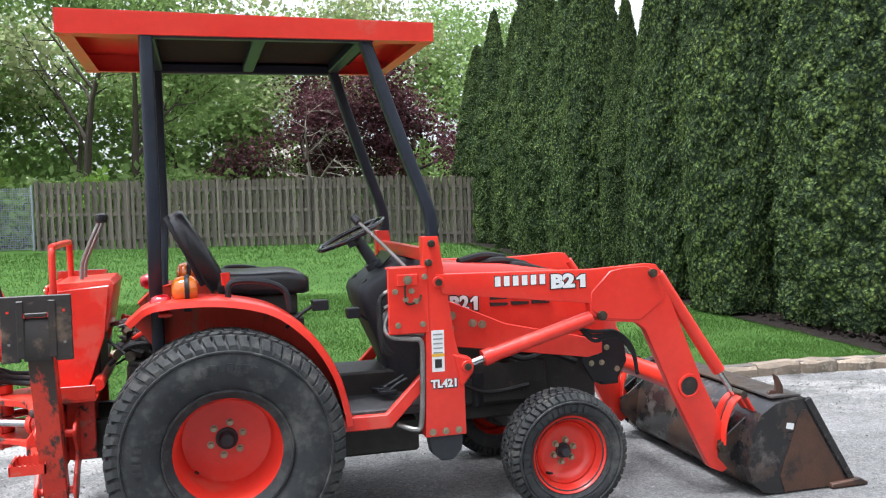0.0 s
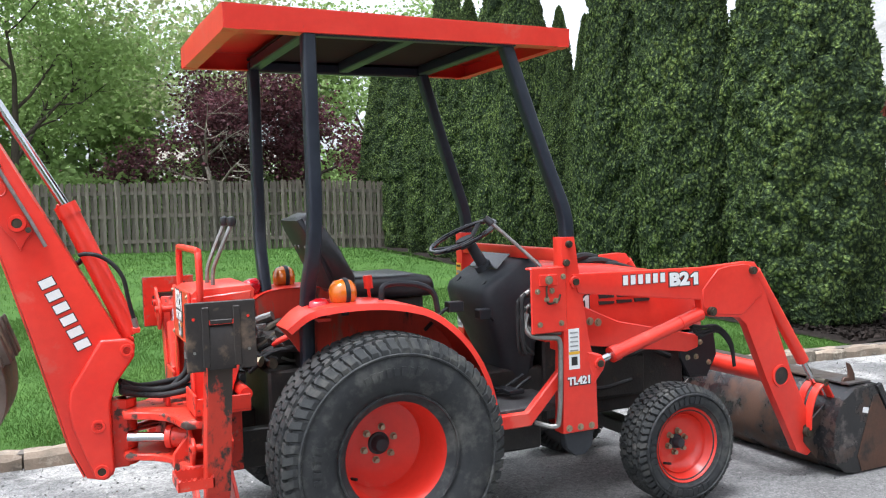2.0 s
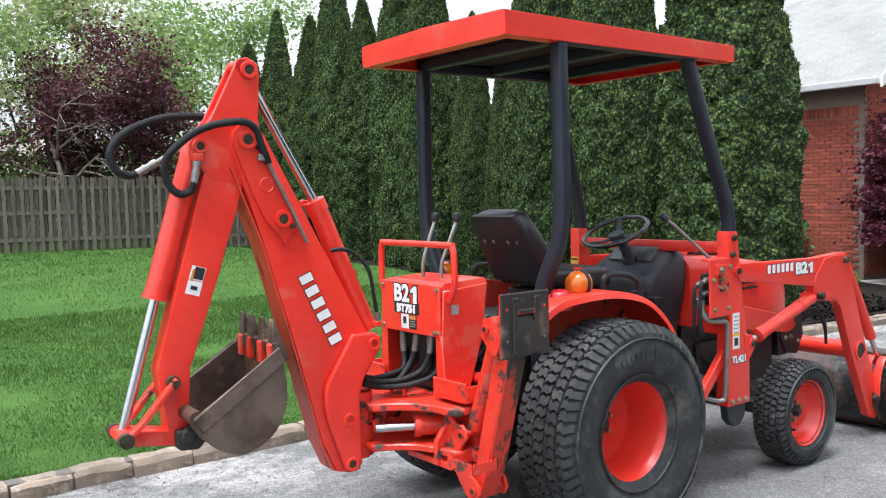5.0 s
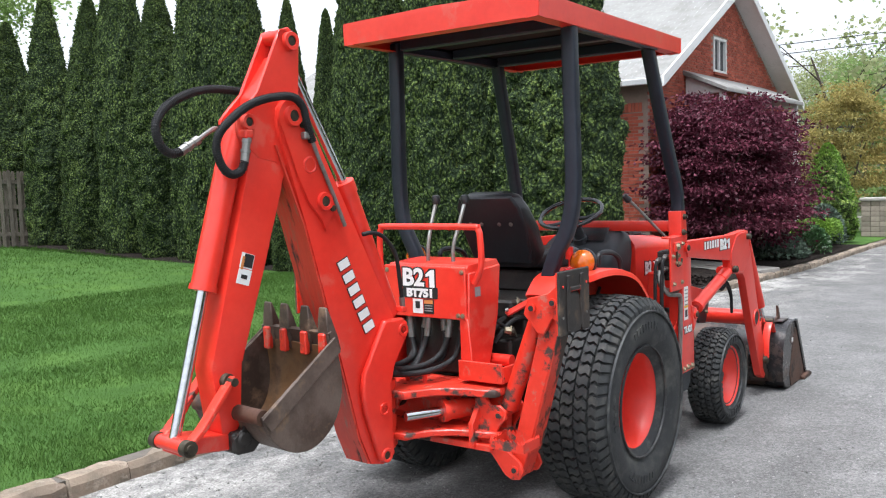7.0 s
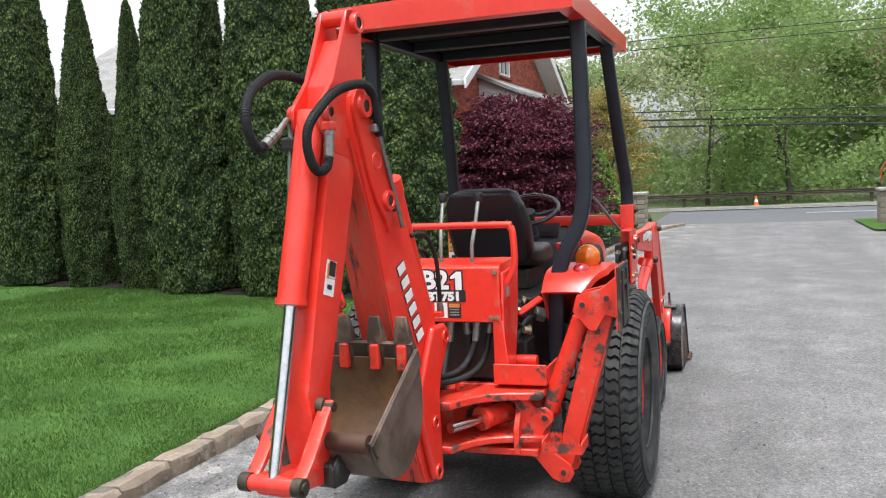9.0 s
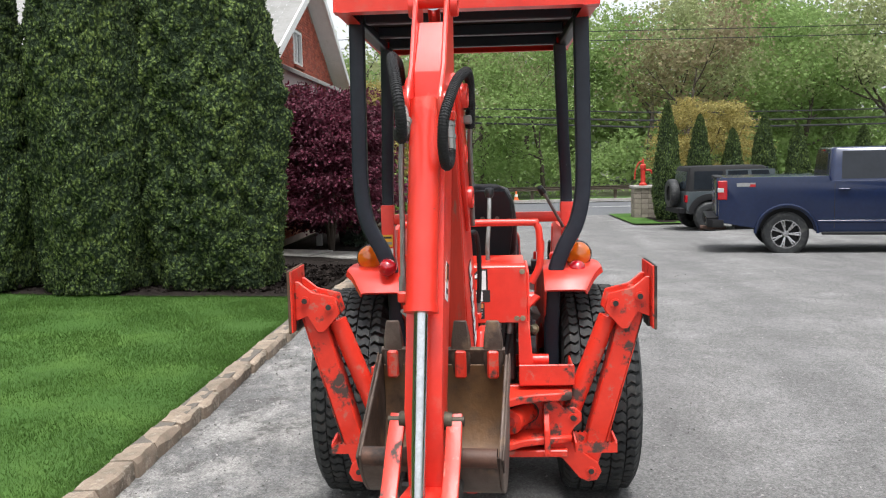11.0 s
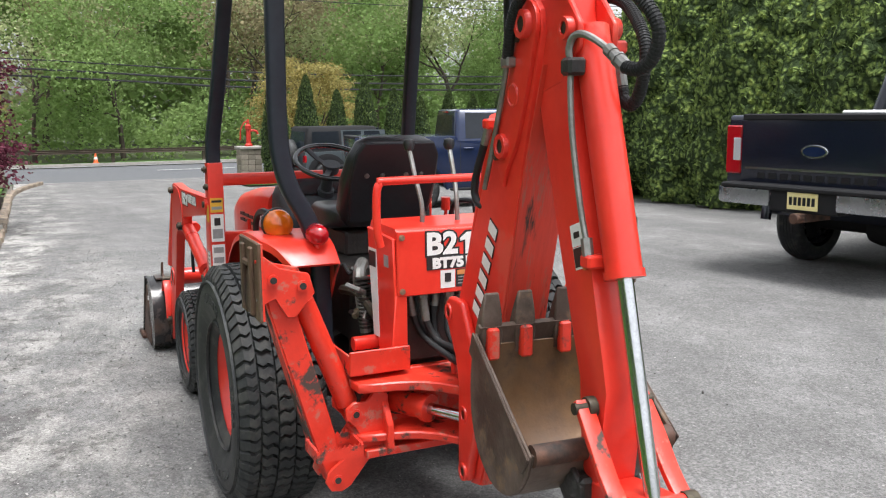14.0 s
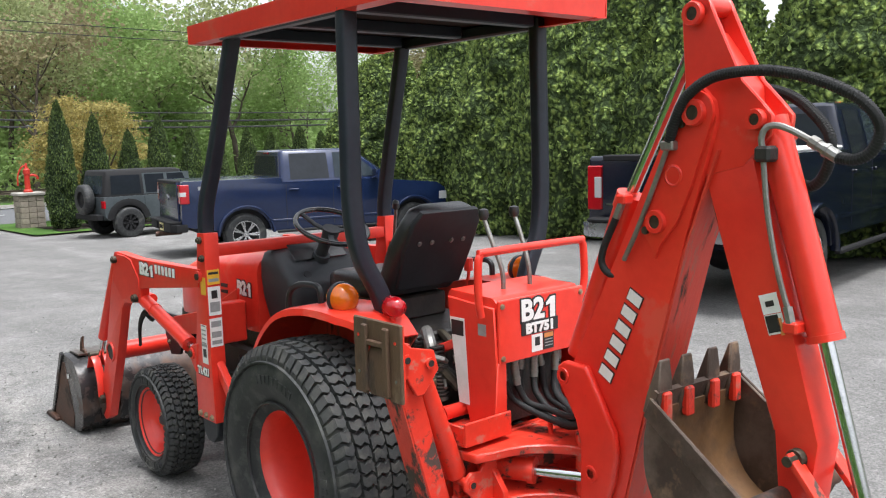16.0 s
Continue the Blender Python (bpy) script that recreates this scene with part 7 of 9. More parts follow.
# right control box with lever and pipes
bm = NB()
box(bm, (0.755, -0.572, 0.965), (0.955, -0.560, 1.285)), box(bm, (0.755, -0.560, 1.272), (0.955, -0.515, 1.285))
ctl = part("control_cover", bm, m_red, loader, "orange-red loader valve cover", bevel=0.006)
bm = NB()
box(bm, (0.80, -0.580, 1.195), (0.90, -0.570, 1.25))
part("cover_plate", bm, m_red, ctl, bevel=0.003)
for p in ((0.85, 1.223), (0.79, 1.17), (0.87, 1.17), (0.80, 1.01), (0.92, 1.01), (0.935, 1.235), (0.84, 1.13), (0.89, 1.12)):
    bm = NB()
    bolt(bm, (p[0], -0.580 if p == (0.85, 1.223) else -0.572, p[1]), (0, -1, 0), 0.010 if p != (0.85, 1.223) else 0.015)
    part("bolt", bm, m_zinc, ctl)
bm = NB()
tube(bm, [(0.84, -0.576, 1.20), (0.838, -0.577, 1.15), (0.848, -0.577, 1.11), (0.90, -0.577, 1.12), (0.915, -0.577, 1.15)], 0.005, 6)
part("spring_wire", bm, m_bolt, ctl)
bm = NB()
tube(bm, [(0.86, -0.50, 1.28), (0.80, -0.46, 1.35), (0.70, -0.40, 1.46), (0.655, -0.37, 1.505)], 0.009, 8)
lv = part("loader_lever", bm, m_steel, loader, "thin steel loader lever with black knob")
bm = NB()
cyl(bm, (0.665, -0.376, 1.495), (0.635, -0.355, 1.53), 0.021, 0.017, seg=14)
part("knob", bm, m_vinyl, lv, "black lever knob", bevel=0.005)
bm = NB()
tube(bm, [(0.765, -0.52, 1.06), (0.745, -0.53, 1.0), (0.77, -0.55, 0.955), (0.86, -0.56, 0.94), (0.91, -0.565, 0.925), (0.915, -0.565, 0.82), (0.905, -0.56, 0.55), (0.88, -0.55, 0.50), (0.80, -0.50, 0.52)], 0.013, 8)
part("steel_pipe", bm, m_steel, loader, "bent steel hydraulic pipes")
bm = NB()
tube(bm, [(0.77, -0.50, 1.09), (0.755, -0.51, 1.02), (0.78, -0.53, 0.975), (0.87, -0.54, 0.965), (0.93, -0.54, 0.96)], 0.017, 8)
part("steel_pipe", bm, m_steel, loader, "bent steel hydraulic pipes")
bm = NB()
box(bm, (0.80, -0.556, 1.03), (0.93, -0.475, 1.20))
vb = part("valve_body", bm, m_grease, loader, "greasy black loader valve", bevel=0.008)
for k, (y, z) in enumerate(((-0.535, 1.17), (-0.495, 1.15), (-0.53, 1.10), (-0.495, 1.07))):
    bm = NB()
    cyl(bm, (0.80, y, z), (0.765, y, z), 0.016, seg=6)
    cyl(bm, (0.768, y, z), (0.745, y, z - 0.012), 0.012, seg=10)
    part("fitting", bm, m_steel, vb, "bright steel pipe fitting")
    bm = NB()
    tube(bm, [(0.748, y, z - 0.01), (0.725, y, z - 0.05), (0.74, y + 0.01, 0.93 - 0.02 * k), (0.80, y + 0.03, 0.86)], 0.0095, 8)
    part("hose", bm, m_hose, vb)
sticker("yellow_label", (0.967, 0.5692, 1.16), "left", 0.055, 0.09, m_yellow, loader)
bm = NB()
sweep(bm, [(0.965, -0.50, 1.335), (0.965, 0.50, 1.335)], rrect(0.05, 0.062, 0.006), up=(0, 0, 1))
part("cross_bar", bm, m_red, loader, "orange-red bar joining the towers")
bm = NB()
cyl(bm, (2.335, -0.52, 0.595), (2.335, 0.52, 0.595), 0.055, seg=20)
part("cross_tube", bm, m_red, loader)
bm = NB()
for k in range(3):
    tube(bm, [(1.25 + 0.1 * k, -0.1 + 0.05 * k, 1.26 - 0.02 * k), (1.40 + 0.1 * k, -0.06, 1.285 - 0.03 * k), (1.55 + 0.12 * k, 0.02 - 0.03 * k, 1.265 - 0.045 * k)], 0.022, 8)
part("rag", bm, m_hose, loader, "dark crumpled hoses lying on the bonnet")
# bucket: curved sheet, end plates, lip and hooks
shell = [(3.265, 0.006), (2.80, 0.004), (2.70, 0.02), (2.635, 0.08), (2.61, 0.18), (2.63, 0.33), (2.69, 0.43), (2.78, 0.485), (2.965, 0.50)]
bm = NB()
inn = [(3.262, 0.016), (2.80, 0.016), (2.71, 0.032), (2.65, 0.088), (2.624, 0.18), (2.643, 0.325), (2.70, 0.418), (2.785, 0.470), (2.965, 0.487)]
loft(bm, [[(x, y, z) for x, z in shell + inn[::-1]] for y in (-0.70, 0.70)])
bkt = part("bucket", bm, m_loadbkt, loader, "black loader bucket worn to bare steel", sharp=50)
bm = NB()
lin = [(x + 0.004, z + 0.004) for x, z in inn[:6]]
loft(bm, [[(x, y, z) for x, z in lin + [(x + 0.002, z + 0.003) for x, z in lin[::-1]]] for y in (-0.685, 0.685)])
part("bucket_floor", bm, m_scoured, bkt, "scoured bare steel bucket floor")
for s in (-1, 1):
    bm = NB()
    prism(bm, [(3.262, 0.004), (2.80, 0.004), (2.70, 0.02), (2.635, 0.08), (2.61, 0.18), (2.63, 0.33), (2.69, 0.43), (2.78, 0.485), (2.965, 0.50), (2.985, 0.47)], s * 0.70, s * 0.712)
    end = part("end_plate", bm, m_loadbkt, bkt)
    bm = NB()
    prism(bm, [(3.22, 0.012), (2.83, 0.012), (2.80, 0.10), (2.93, 0.44), (2.965, 0.44)], s * 0.712, s * 0.716)
    part("worn_patch", bm, m_brownrust, end, "brown rusted end sheet")
    bm = NB()
    prism(bm, [(3.285, -0.002 + 0.004), (3.24, 0.004), (2.945, 0.49), (2.985, 0.505)], s * 0.698, s * 0.724)
    part("edge_bar", bm, m_loadbkt, end, bevel=0.004)
    bm = NB()
    prism(bm, [(3.33, 0.004), (3.10, 0.004), (3.10, 0.03), (3.28, 0.045), (3.33, 0.02)], s * 0.705, s * 0.745)
    part("side_cutter", bm, m_brownrust, end, bevel=0.006)
    bm = NB()
    prism(bm, [(2.80, 0.49), (2.90, 0.50), (2.895, 0.55), (2.865, 0.605), (2.835, 0.62), (2.85, 0.56), (2.845, 0.53), (2.815, 0.535), (2.80, 0.52)], s * 0.60, s * 0.615)
    part("hook", bm, m_brownrust, bkt, bevel=0.003)
    sticker("white_label", (2.86, s * 0.7165, 0.36), "right" if s < 0 else "left", 0.045, 0.032, m_white, end, turn=12 * s)
    for off in (0.50, 0.60):
        bm = NB()
        prism(bm, [(2.60, 0.09), (2.50, 0.20), (2.50, 0.29), (2.55, 0.31), (2.70, 0.42), (2.76, 0.40), (2.64, 0.30), (2.62, 0.18)], s * (off - 0.006), s * (off + 0.006))
        part("ear", bm, m_loadbkt, bkt)
    bm = NB()
    lathe(bm, [(0.10, s * 0.66), (0.105, s * 0.70), (0.02, s * 0.70)], c=(2.74, 0, 0.20), seg=20)
    part("end_rib", bm, m_loadbkt, end)
bm = NB()
prism(bm, [(3.325, 0.003), (3.14, 0.003), (3.14, 0.019), (3.28, 0.017)], -0.715, 0.715)
part("cutting_edge", bm, m_brownrust, bkt, "rusty brown cutting edge")
bm = NB()
box(bm, (2.79, -0.66, 0.50), (2.97, 0.66, 0.51))
part("top_plate", bm, m_scoured, bkt)

loader.scale = (1, 1.047, 1)
bkt.scale = (1, 1 / 1.047, 1)

# ---- backhoe ----
hoe = thing("backhoe", "orange-red folded backhoe with a rusty bucket", "backhoe")
SW = Matrix.Translation((-1.0, 0.035, 0)) @ pose(0, 0, 0, 0, 0, -4.6) @ Matrix.Translation((1.0, 0, 0))


def spart(name, bm, material, parent=None, label="", **kw):
    """A part that turns with the swing post."""
    bm.transform(SW)
    return part(name, bm, material, parent or hoe, label, **kw)


# console
bm = NB()
prism(bm, [(-0.765, 1.005), (-0.765, 1.235), (-0.74, 1.255), (-0.50, 1.265), (-0.48, 1.24), (-0.52, 1.02)], -0.232, 0.232)
cons = part("console", bm, m_red, hoe, "orange-red backhoe control console", bevel=0.008, seg=2)
bm = NB()
box(bm, (-0.781, -0.238, 1.005), (-0.766, 0.238, 1.248))
part("rear_panel", bm, m_red, cons, bevel=0.004)
for y, z in ((-0.22, 1.225), (-0.22, 1.025), (0.22, 1.225), (0.22, 1.025), (-0.195, 1.025)):
    bm = NB()
    bolt(bm, (-0.781, y, z), (-1, 0, 0), 0.008, 0.008)
    part("screw", bm, m_zinc, cons)
for y in (-0.075, 0.075):
    bm = NB()
    box(bm, (-0.72, y - 0.045, 1.257), (-0.56, y + 0.045, 1.268), pose(0, 0, 0, 0, -2.4, 0))
    part("lever_slot", bm, m_grease, cons, "black lever slot")
    bm = NB()
    tube(bm, [(-0.64, y, 1.24), (-0.635, y, 1.33), (-0.60, y * 1.1, 1.42), (-0.55, y * 1.15, 1.53)], 0.0095, 8)
    lv = part("control_lever", bm, m_steel, hoe, "steel control lever with black knob")
    bm = NB()
    lathe(bm, [(0.001, -0.022), (0.016, -0.02), (0.023, 0.0), (0.019, 0.02), (0.001, 0.026)], c=(-0.545, y * 1.15, 1.55), axis="z", seg=14)
    part("knob", bm, m_vinyl, lv, "black lever knob")
bm = NB()
tube(bm, [(-0.735, 0.285, 1.19), (-0.735, 0.297, 1.25), (-0.735, 0.297, 1.37), (-0.735, 0.285, 1.42), (-0.735, 0.24, 1.43), (-0.735, -0.24, 1.43), (-0.735, -0.285, 1.42), (-0.735, -0.297, 1.37), (-0.735, -0.297, 1.25), (-0.735, -0.26, 1.17)], 0.0155, 10, n=5)
part("grab_rail", bm, m_red, hoe, "orange-red tubular grab rail", sharp=60)
model_mark(0.205, 0.082, (-0.7818, 0.027, 1.190), "rear", cons, 0.004, 0.007)
sticker("label_band", (-0.7815, 0.020, 1.122), "rear", 0.205, 0.052, m_blackdecal, cons, 0.0005)
word("type_mark", "BT751", 0.052, (-0.7850, 0.020, 1.119), "rear", m_white, cons, bold=0.003, squash=1.15)
sticker("warning_label", (-0.7815, 0.036, 1.058), "rear", 0.060, 0.068, m_white, cons)
sticker("warning_label", (-0.7815, -0.028, 1.058), "rear", 0.060, 0.068, m_blackdecal, cons)
sticker("label_text", (-0.7832, -0.028, 1.080), "rear", 0.050, 0.018, m_orangedecal, cons)
for k in range(3):
    sticker("label_text", (-0.7832, -0.028, 1.062 - 0.012 * k), "rear", 0.044, 0.004, m_greydecal, cons)
sticker("label_picture", (-0.7832, 0.036, 1.064), "rear", 0.026, 0.034, m_blackdecal, cons)
for s in (-1, 1):
    side = "right" if s < 0 else "left"
    bm = NB()
    prism(bm, [(-0.775, 0.74), (-0.775, 1.01), (-0.765, 1.22), (-0.50, 1.24), (-0.53, 1.0), (-0.62, 0.74)], s * 0.238, s * 0.250)
    leg = part("console_leg", bm, m_red, hoe, bevel=0.004)
    bm = NB()
    prism(bm, [(s * 0.20, 0.745), (s * 0.27, 0.745), (s * 0.245, 1.01), (s * 0.20, 1.01)], -0.778, -0.766, "x")
    part("leg_flange", bm, m_red, leg, bevel=0.003)
    sticker("side_label", (-0.70, s * 0.2505, 1.13), side, 0.045, 0.045, m_greydecal, leg)
    if s > 0:
        bm = NB()
        prism(bm, [(-0.60, 1.16), (-0.515, 1.16), (-0.56, 0.82), (-0.62, 0.82)], 0.2505, 0.2520)
        part("long_label", bm, m_white, leg, "tall white instruction label")
        sticker("label_text", (-0.56, 0.2525, 1.12), "left", 0.07, 0.06, m_blackdecal, leg)
    # foot board tray
    bm = NB()
    box(bm, (-0.79, s * 0.20, 0.735), (-0.56, s * 0.435, 0.747)), box(bm, (-0.80, s * 0.20, 0.735), (-0.788, s * 0.435, 0.825)), box(bm, (-0.79, s * 0.427, 0.745), (-0.56, s * 0.436, 0.81))
    part("foot_board", bm, m_redworn, hoe, "scuffed orange-red foot board", bevel=0.003)
    # main frame gusset and stabilizer bracket
    bm = NB()
    prism(bm, [(-0.88, 0.45), (-0.58, 0.45), (-0.58, 0.72), (-0.70, 0.72), (-0.80, 0.66), (-0.88, 0.56)], s * 0.30, s * 0.325)
    part("gusset", bm, m_redworn, hoe, bevel=0.004)
    for xx in (-0.812, -0.655):
        bm = NB()
        prism(bm, [(s * q, z) for q, z in ((0.30, 0.66), (0.345, 0.685), (0.385, 0.64), (0.43, 0.645), (0.462, 0.62), (0.462, 0.585), (0.43, 0.555), (0.405, 0.51), (0.44, 0.465), (0.53, 0.40), (0.545, 0.36), (0.525, 0.325), (0.485, 0.318), (0.45, 0.335), (0.38, 0.42), (0.30, 0.455))], xx - 0.008, xx + 0.008, "x")
        part("stabilizer_bracket", bm, m_redworn, hoe, bevel=0.003)
    bm = NB()
    for xx in (-0.90, -0.76):
        box(bm, (xx - 0.003, s * 0.43, 0.475), (xx + 0.003, s * 0.60, 0.515))
        for k in range(9):
            yy = 0.435 + k * 0.018
            prism(bm, [(s * yy, 0.514), (s * (yy + 0.014), 0.514), (s * (yy + 0.007), 0.526)], xx - 0.003, xx + 0.003, "x")
    for yy in (0.43, 0.597):
        box(bm, (-0.90, s * yy - 0.003, 0.475), (-0.757, s * yy + 0.003, 0.515))
        for k in range(7):
            prism(bm, [(-0.895 + k * 0.02, 0.514), (-0.881 + k * 0.02, 0.514), (-0.888 + k * 0.02, 0.526)], s * yy - 0.003, s * yy + 0.003)
    part("step", bm, m_redworn, hoe, "serrated steel step")
    # stabilizer, folded up
    stab = new("stabilizer")
    stab.parent = hoe
    stab.matrix_basis = pose(0.065, 0, 0)
    stab["label"] = "folded scuffed stabilizer leg with brown pad"
    bm = NB()
    d = V(0, s * (0.705 - 0.49), 1.125 - 0.36)
    nrm = V(0, d.z, -d.y).normalized()
    a, b = V(0, s * 0.49, 0.36), V(0, s * 0.705, 1.125)
    w = 0.042
    ring = lambda c, e: [V(-0.80 - 0.05, c.y, c.z) - nrm * e, V(-0.80 + 0.05, c.y, c.z) - nrm * e, V(-0.80 + 0.05, c.y, c.z) + nrm * e, V(-0.80 - 0.05, c.y, c.z) + nrm * e]
    loft(bm, [ring(a - d.normalized() * 0.03, w * 0.8), ring(a.lerp(b, 0.2), w), ring(a.lerp(b, 0.85), w * 1.1), ring(b + d.normalized() * 0.02, w * 0.8)])
    lg = part("leg", bm, m_redworn, stab, bevel=0.006)
    bm = NB()
    outn = V(0, s * d.z, -s * d.y).normalized() * s
    outn = outn if outn.y * s > 0 else -outn
    loft(bm, [[V(xx, q.y, q.z) + outn * (w * 1.05 + o) for xx, o in ((-0.848, 0.0), (-0.752, 0.0), (-0.752, 0.004), (-0.848, 0.004))] for q in (a.lerp(b, 0.12), a.lerp(b, 0.55), a.lerp(b, 0.98))])
    part("wear_face", bm, m_legworn, lg, "outer leg face rubbed to dark steel")
    for xx in (-0.868, -0.735):
        bm = NB()
        prism(bm, [(s * 0.56, 1.06), (s * 0.58, 1.13), (s * 0.68, 1.155), (s * 0.735, 1.20), (s * 0.75, 1.20), (s * 0.75, 1.03), (s * 0.70, 1.05), (s * 0.66, 0.98), (s * 0.63, 0.98)], xx - 0.008, xx + 0.008, "x")
        part("knuckle", bm, m_redworn, stab, bevel=0.003)
    for yy, zz in ((0.708, 1.118), (0.606, 1.09), (0.425, 0.60), (0.50, 0.365)):
        bm = NB()
        cyl(bm, (-0.885, s * yy, zz), (-0.715, s * yy, zz), 0.017, seg=14)
        cyl(bm, (-0.890, s * yy, zz), (-0.884, s * yy, zz), 0.020, seg=16)
        pin = part("pin", bm, m_redworn, stab)
        # raised dark disc paints the shade of a hollow pin centre
        bm = NB()
        cyl(bm, (-0.8925, s * yy, zz), (-0.889, s * yy, zz), 0.012, seg=14)
        part("pin_bore", bm, m_grease, stab, "dark disc for the pin's shaded hollow")
    bm = NB()
    cyl(bm, (-0.80, s * 0.43, 0.62), (-0.80, s * 0.585, 1.02), 0.040, seg=18)
    part("cylinder", bm, m_redworn, stab)
    bm = NB()
    cyl(bm, (-0.80, s * 0.58, 1.0), (-0.80, s * 0.606, 1.09), 0.017, seg=12)
    part("rod", bm, m_chrome, stab)
    pm = m_pad if s < 0 else m_padwood
    pad = NB()
    prism(pad, [(-0.935, 0.985), (-0.865, 0.985), (-0.865, 1.165), (-0.735, 1.165), (-0.735, 0.985), (-0.665, 0.985), (-0.665, 1.255), (-0.935, 1.255)], s * 0.757, s * 0.770)
    pd = part("pad", pad, pm, stab, "black worn steel stabilizer pad" if s < 0 else "rusty brown stabilizer pad", bevel=0.004)
    for x0, x1, z0, z1 in ((-0.875, -0.845, 1.0, 1.235), (-0.755, -0.725, 1.0, 1.235), (-0.845, -0.755, 1.165, 1.185)):
        bm = NB()
        box(bm, (x0, s * 0.768, z0), (x1, s * (0.776 if s < 0 else 0.784), z1))
        part("pad_rib", bm, pm, pd, bevel=0.004)
    bm = NB()
    box(bm, (-0.855, s * 0.745, 0.985), (-0.745, s * 0.755, 1.165))
    part("pad_back", bm, m_grease, pd)
    bm = NB()
    prism(bm, [(-0.932, 0.99), (-0.868, 0.99), (-0.868, 1.17), (-0.732, 1.17), (-0.732, 0.99), (-0.668, 0.99), (-0.668, 1.25), (-0.932, 1.25)], s * 0.751, s * 0.7575)
    part("pad_inner_face", bm, m_redworn, pd, "scuffed red inner face of the pad")
    bm = NB()
    box(bm, (-0.852, s * 0.7685, 1.165), (-0.748, s * 0.7735, 1.182))
    part("pad_edge", bm, m_red if s < 0 else pm, pd)
    bm = NB()
    prism(bm, [(s * 0.757, 1.16), (s * 0.768, 1.14), (s * 0.776, 1.02), (s * 0.765, 0.985), (s * 0.757, 1.0)], -0.852, -0.748, "x")
    part("pad_tongue", bm, pm, pd, bevel=0.004)
    for xx in (-0.905, -0.695):
        for zz in (1.06, 1.19):
            bm = NB()
            cyl(bm, (xx, s * 0.768, zz), (xx, s * 0.7725, zz), 0.006, seg=8)
            part("bolt_hole", bm, m_red if zz > 1.1 else m_steel, pd)
# frame: rear cross plate with dark discs for shaded openings, swing plates, ties to the tractor
bm = NB()
box(bm, (-0.735, -0.42, 0.45), (-0.70, 0.42, 0.72)), box(bm, (-0.86, -0.40, 0.44), (-0.70, 0.40, 0.47))
frm = part("cross_frame", bm, m_redworn, hoe, "scuffed orange-red backhoe frame", bevel=0.004)
for s in (-1, 1):
    # flat dark disc stands in for the shade of an opening
    bm = NB()
    prism(bm, [(s * 0.22 + 0.055 * math.cos(a) * 1.2, 0.60 + 0.055 * math.sin(a)) for a in [2 * math.pi * k / 20 for k in range(20)]], -0.7375, -0.7355, "x")
    part("oval_opening", bm, m_grease, frm, "dark oval disc in place of a shaded opening")
for z0, z1, nm in ((0.680, 0.715, "upper_swing_plate"), (0.495, 0.525, "lower_swing_plate")):
    half = [(-0.70, 0.43), (-0.835, 0.42), (-0.855, 0.36), (-0.868, 0.28), (-0.895, 0.21), (-0.945, 0.15), (-1.01, 0.105), (-1.06, 0.085)]
    pts = [(x, -y) for x, y in half] + half[::-1]
    bm = NB()
    prism(bm, pts, z0, z1, "z")
    part(nm, bm, m_redworn, hoe, bevel=0.005)
for s in (-1, 1):
    bm = NB()
    box(bm, (-0.70, s * 0.20 - 0.03, 0.42), (-0.10, s * 0.20 + 0.03, 0.60))
    part("subframe", bm, m_grease, hoe, bevel=0.006)
bm = NB()
box(bm, (-0.70, -0.30, 0.20 + 0.24), (-0.62, 0.30, 0.66))
part("subframe_beam", bm, m_redworn, hoe, bevel=0.006)
bm = NB()
box(bm, (-0.70, -0.19, 0.73), (-0.56, 0.19, 1.0))
part("valve_block", bm, m_grease, hoe, "oily black valve block under the console", bevel=0.01)
for s in (-1, 1):
    p0, p1 = V(-0.72, s * 0.24, 0.60), V(-1.04, s * 0.075, 0.60)
    bm = NB()
    cyl(bm, p0, p0.lerp(p1, 0.45), 0.045, seg=18)
    cyl(bm, p0.lerp(p1, 0.43), p0.lerp(p1, 0.50), 0.052, seg=18)
    part("swing_cylinder", bm, m_redworn, hoe)
    bm = NB()
    cyl(bm, p0.lerp(p1, 0.45), p1, 0.022, seg=14)
    part("swing_rod", bm, m_chrome, hoe, "bright chromed rod")
bm = NB()
tube(bm, [(-0.86, -0.05, 0.715), (-0.86, -0.05, 0.76), (-0.86, -0.02, 0.775), (-0.86, 0.03, 0.775), (-0.86, 0.05, 0.76), (-0.86, 0.05, 0.715)], 0.011, 8)
part("hose_guard", bm, m_red, hoe)
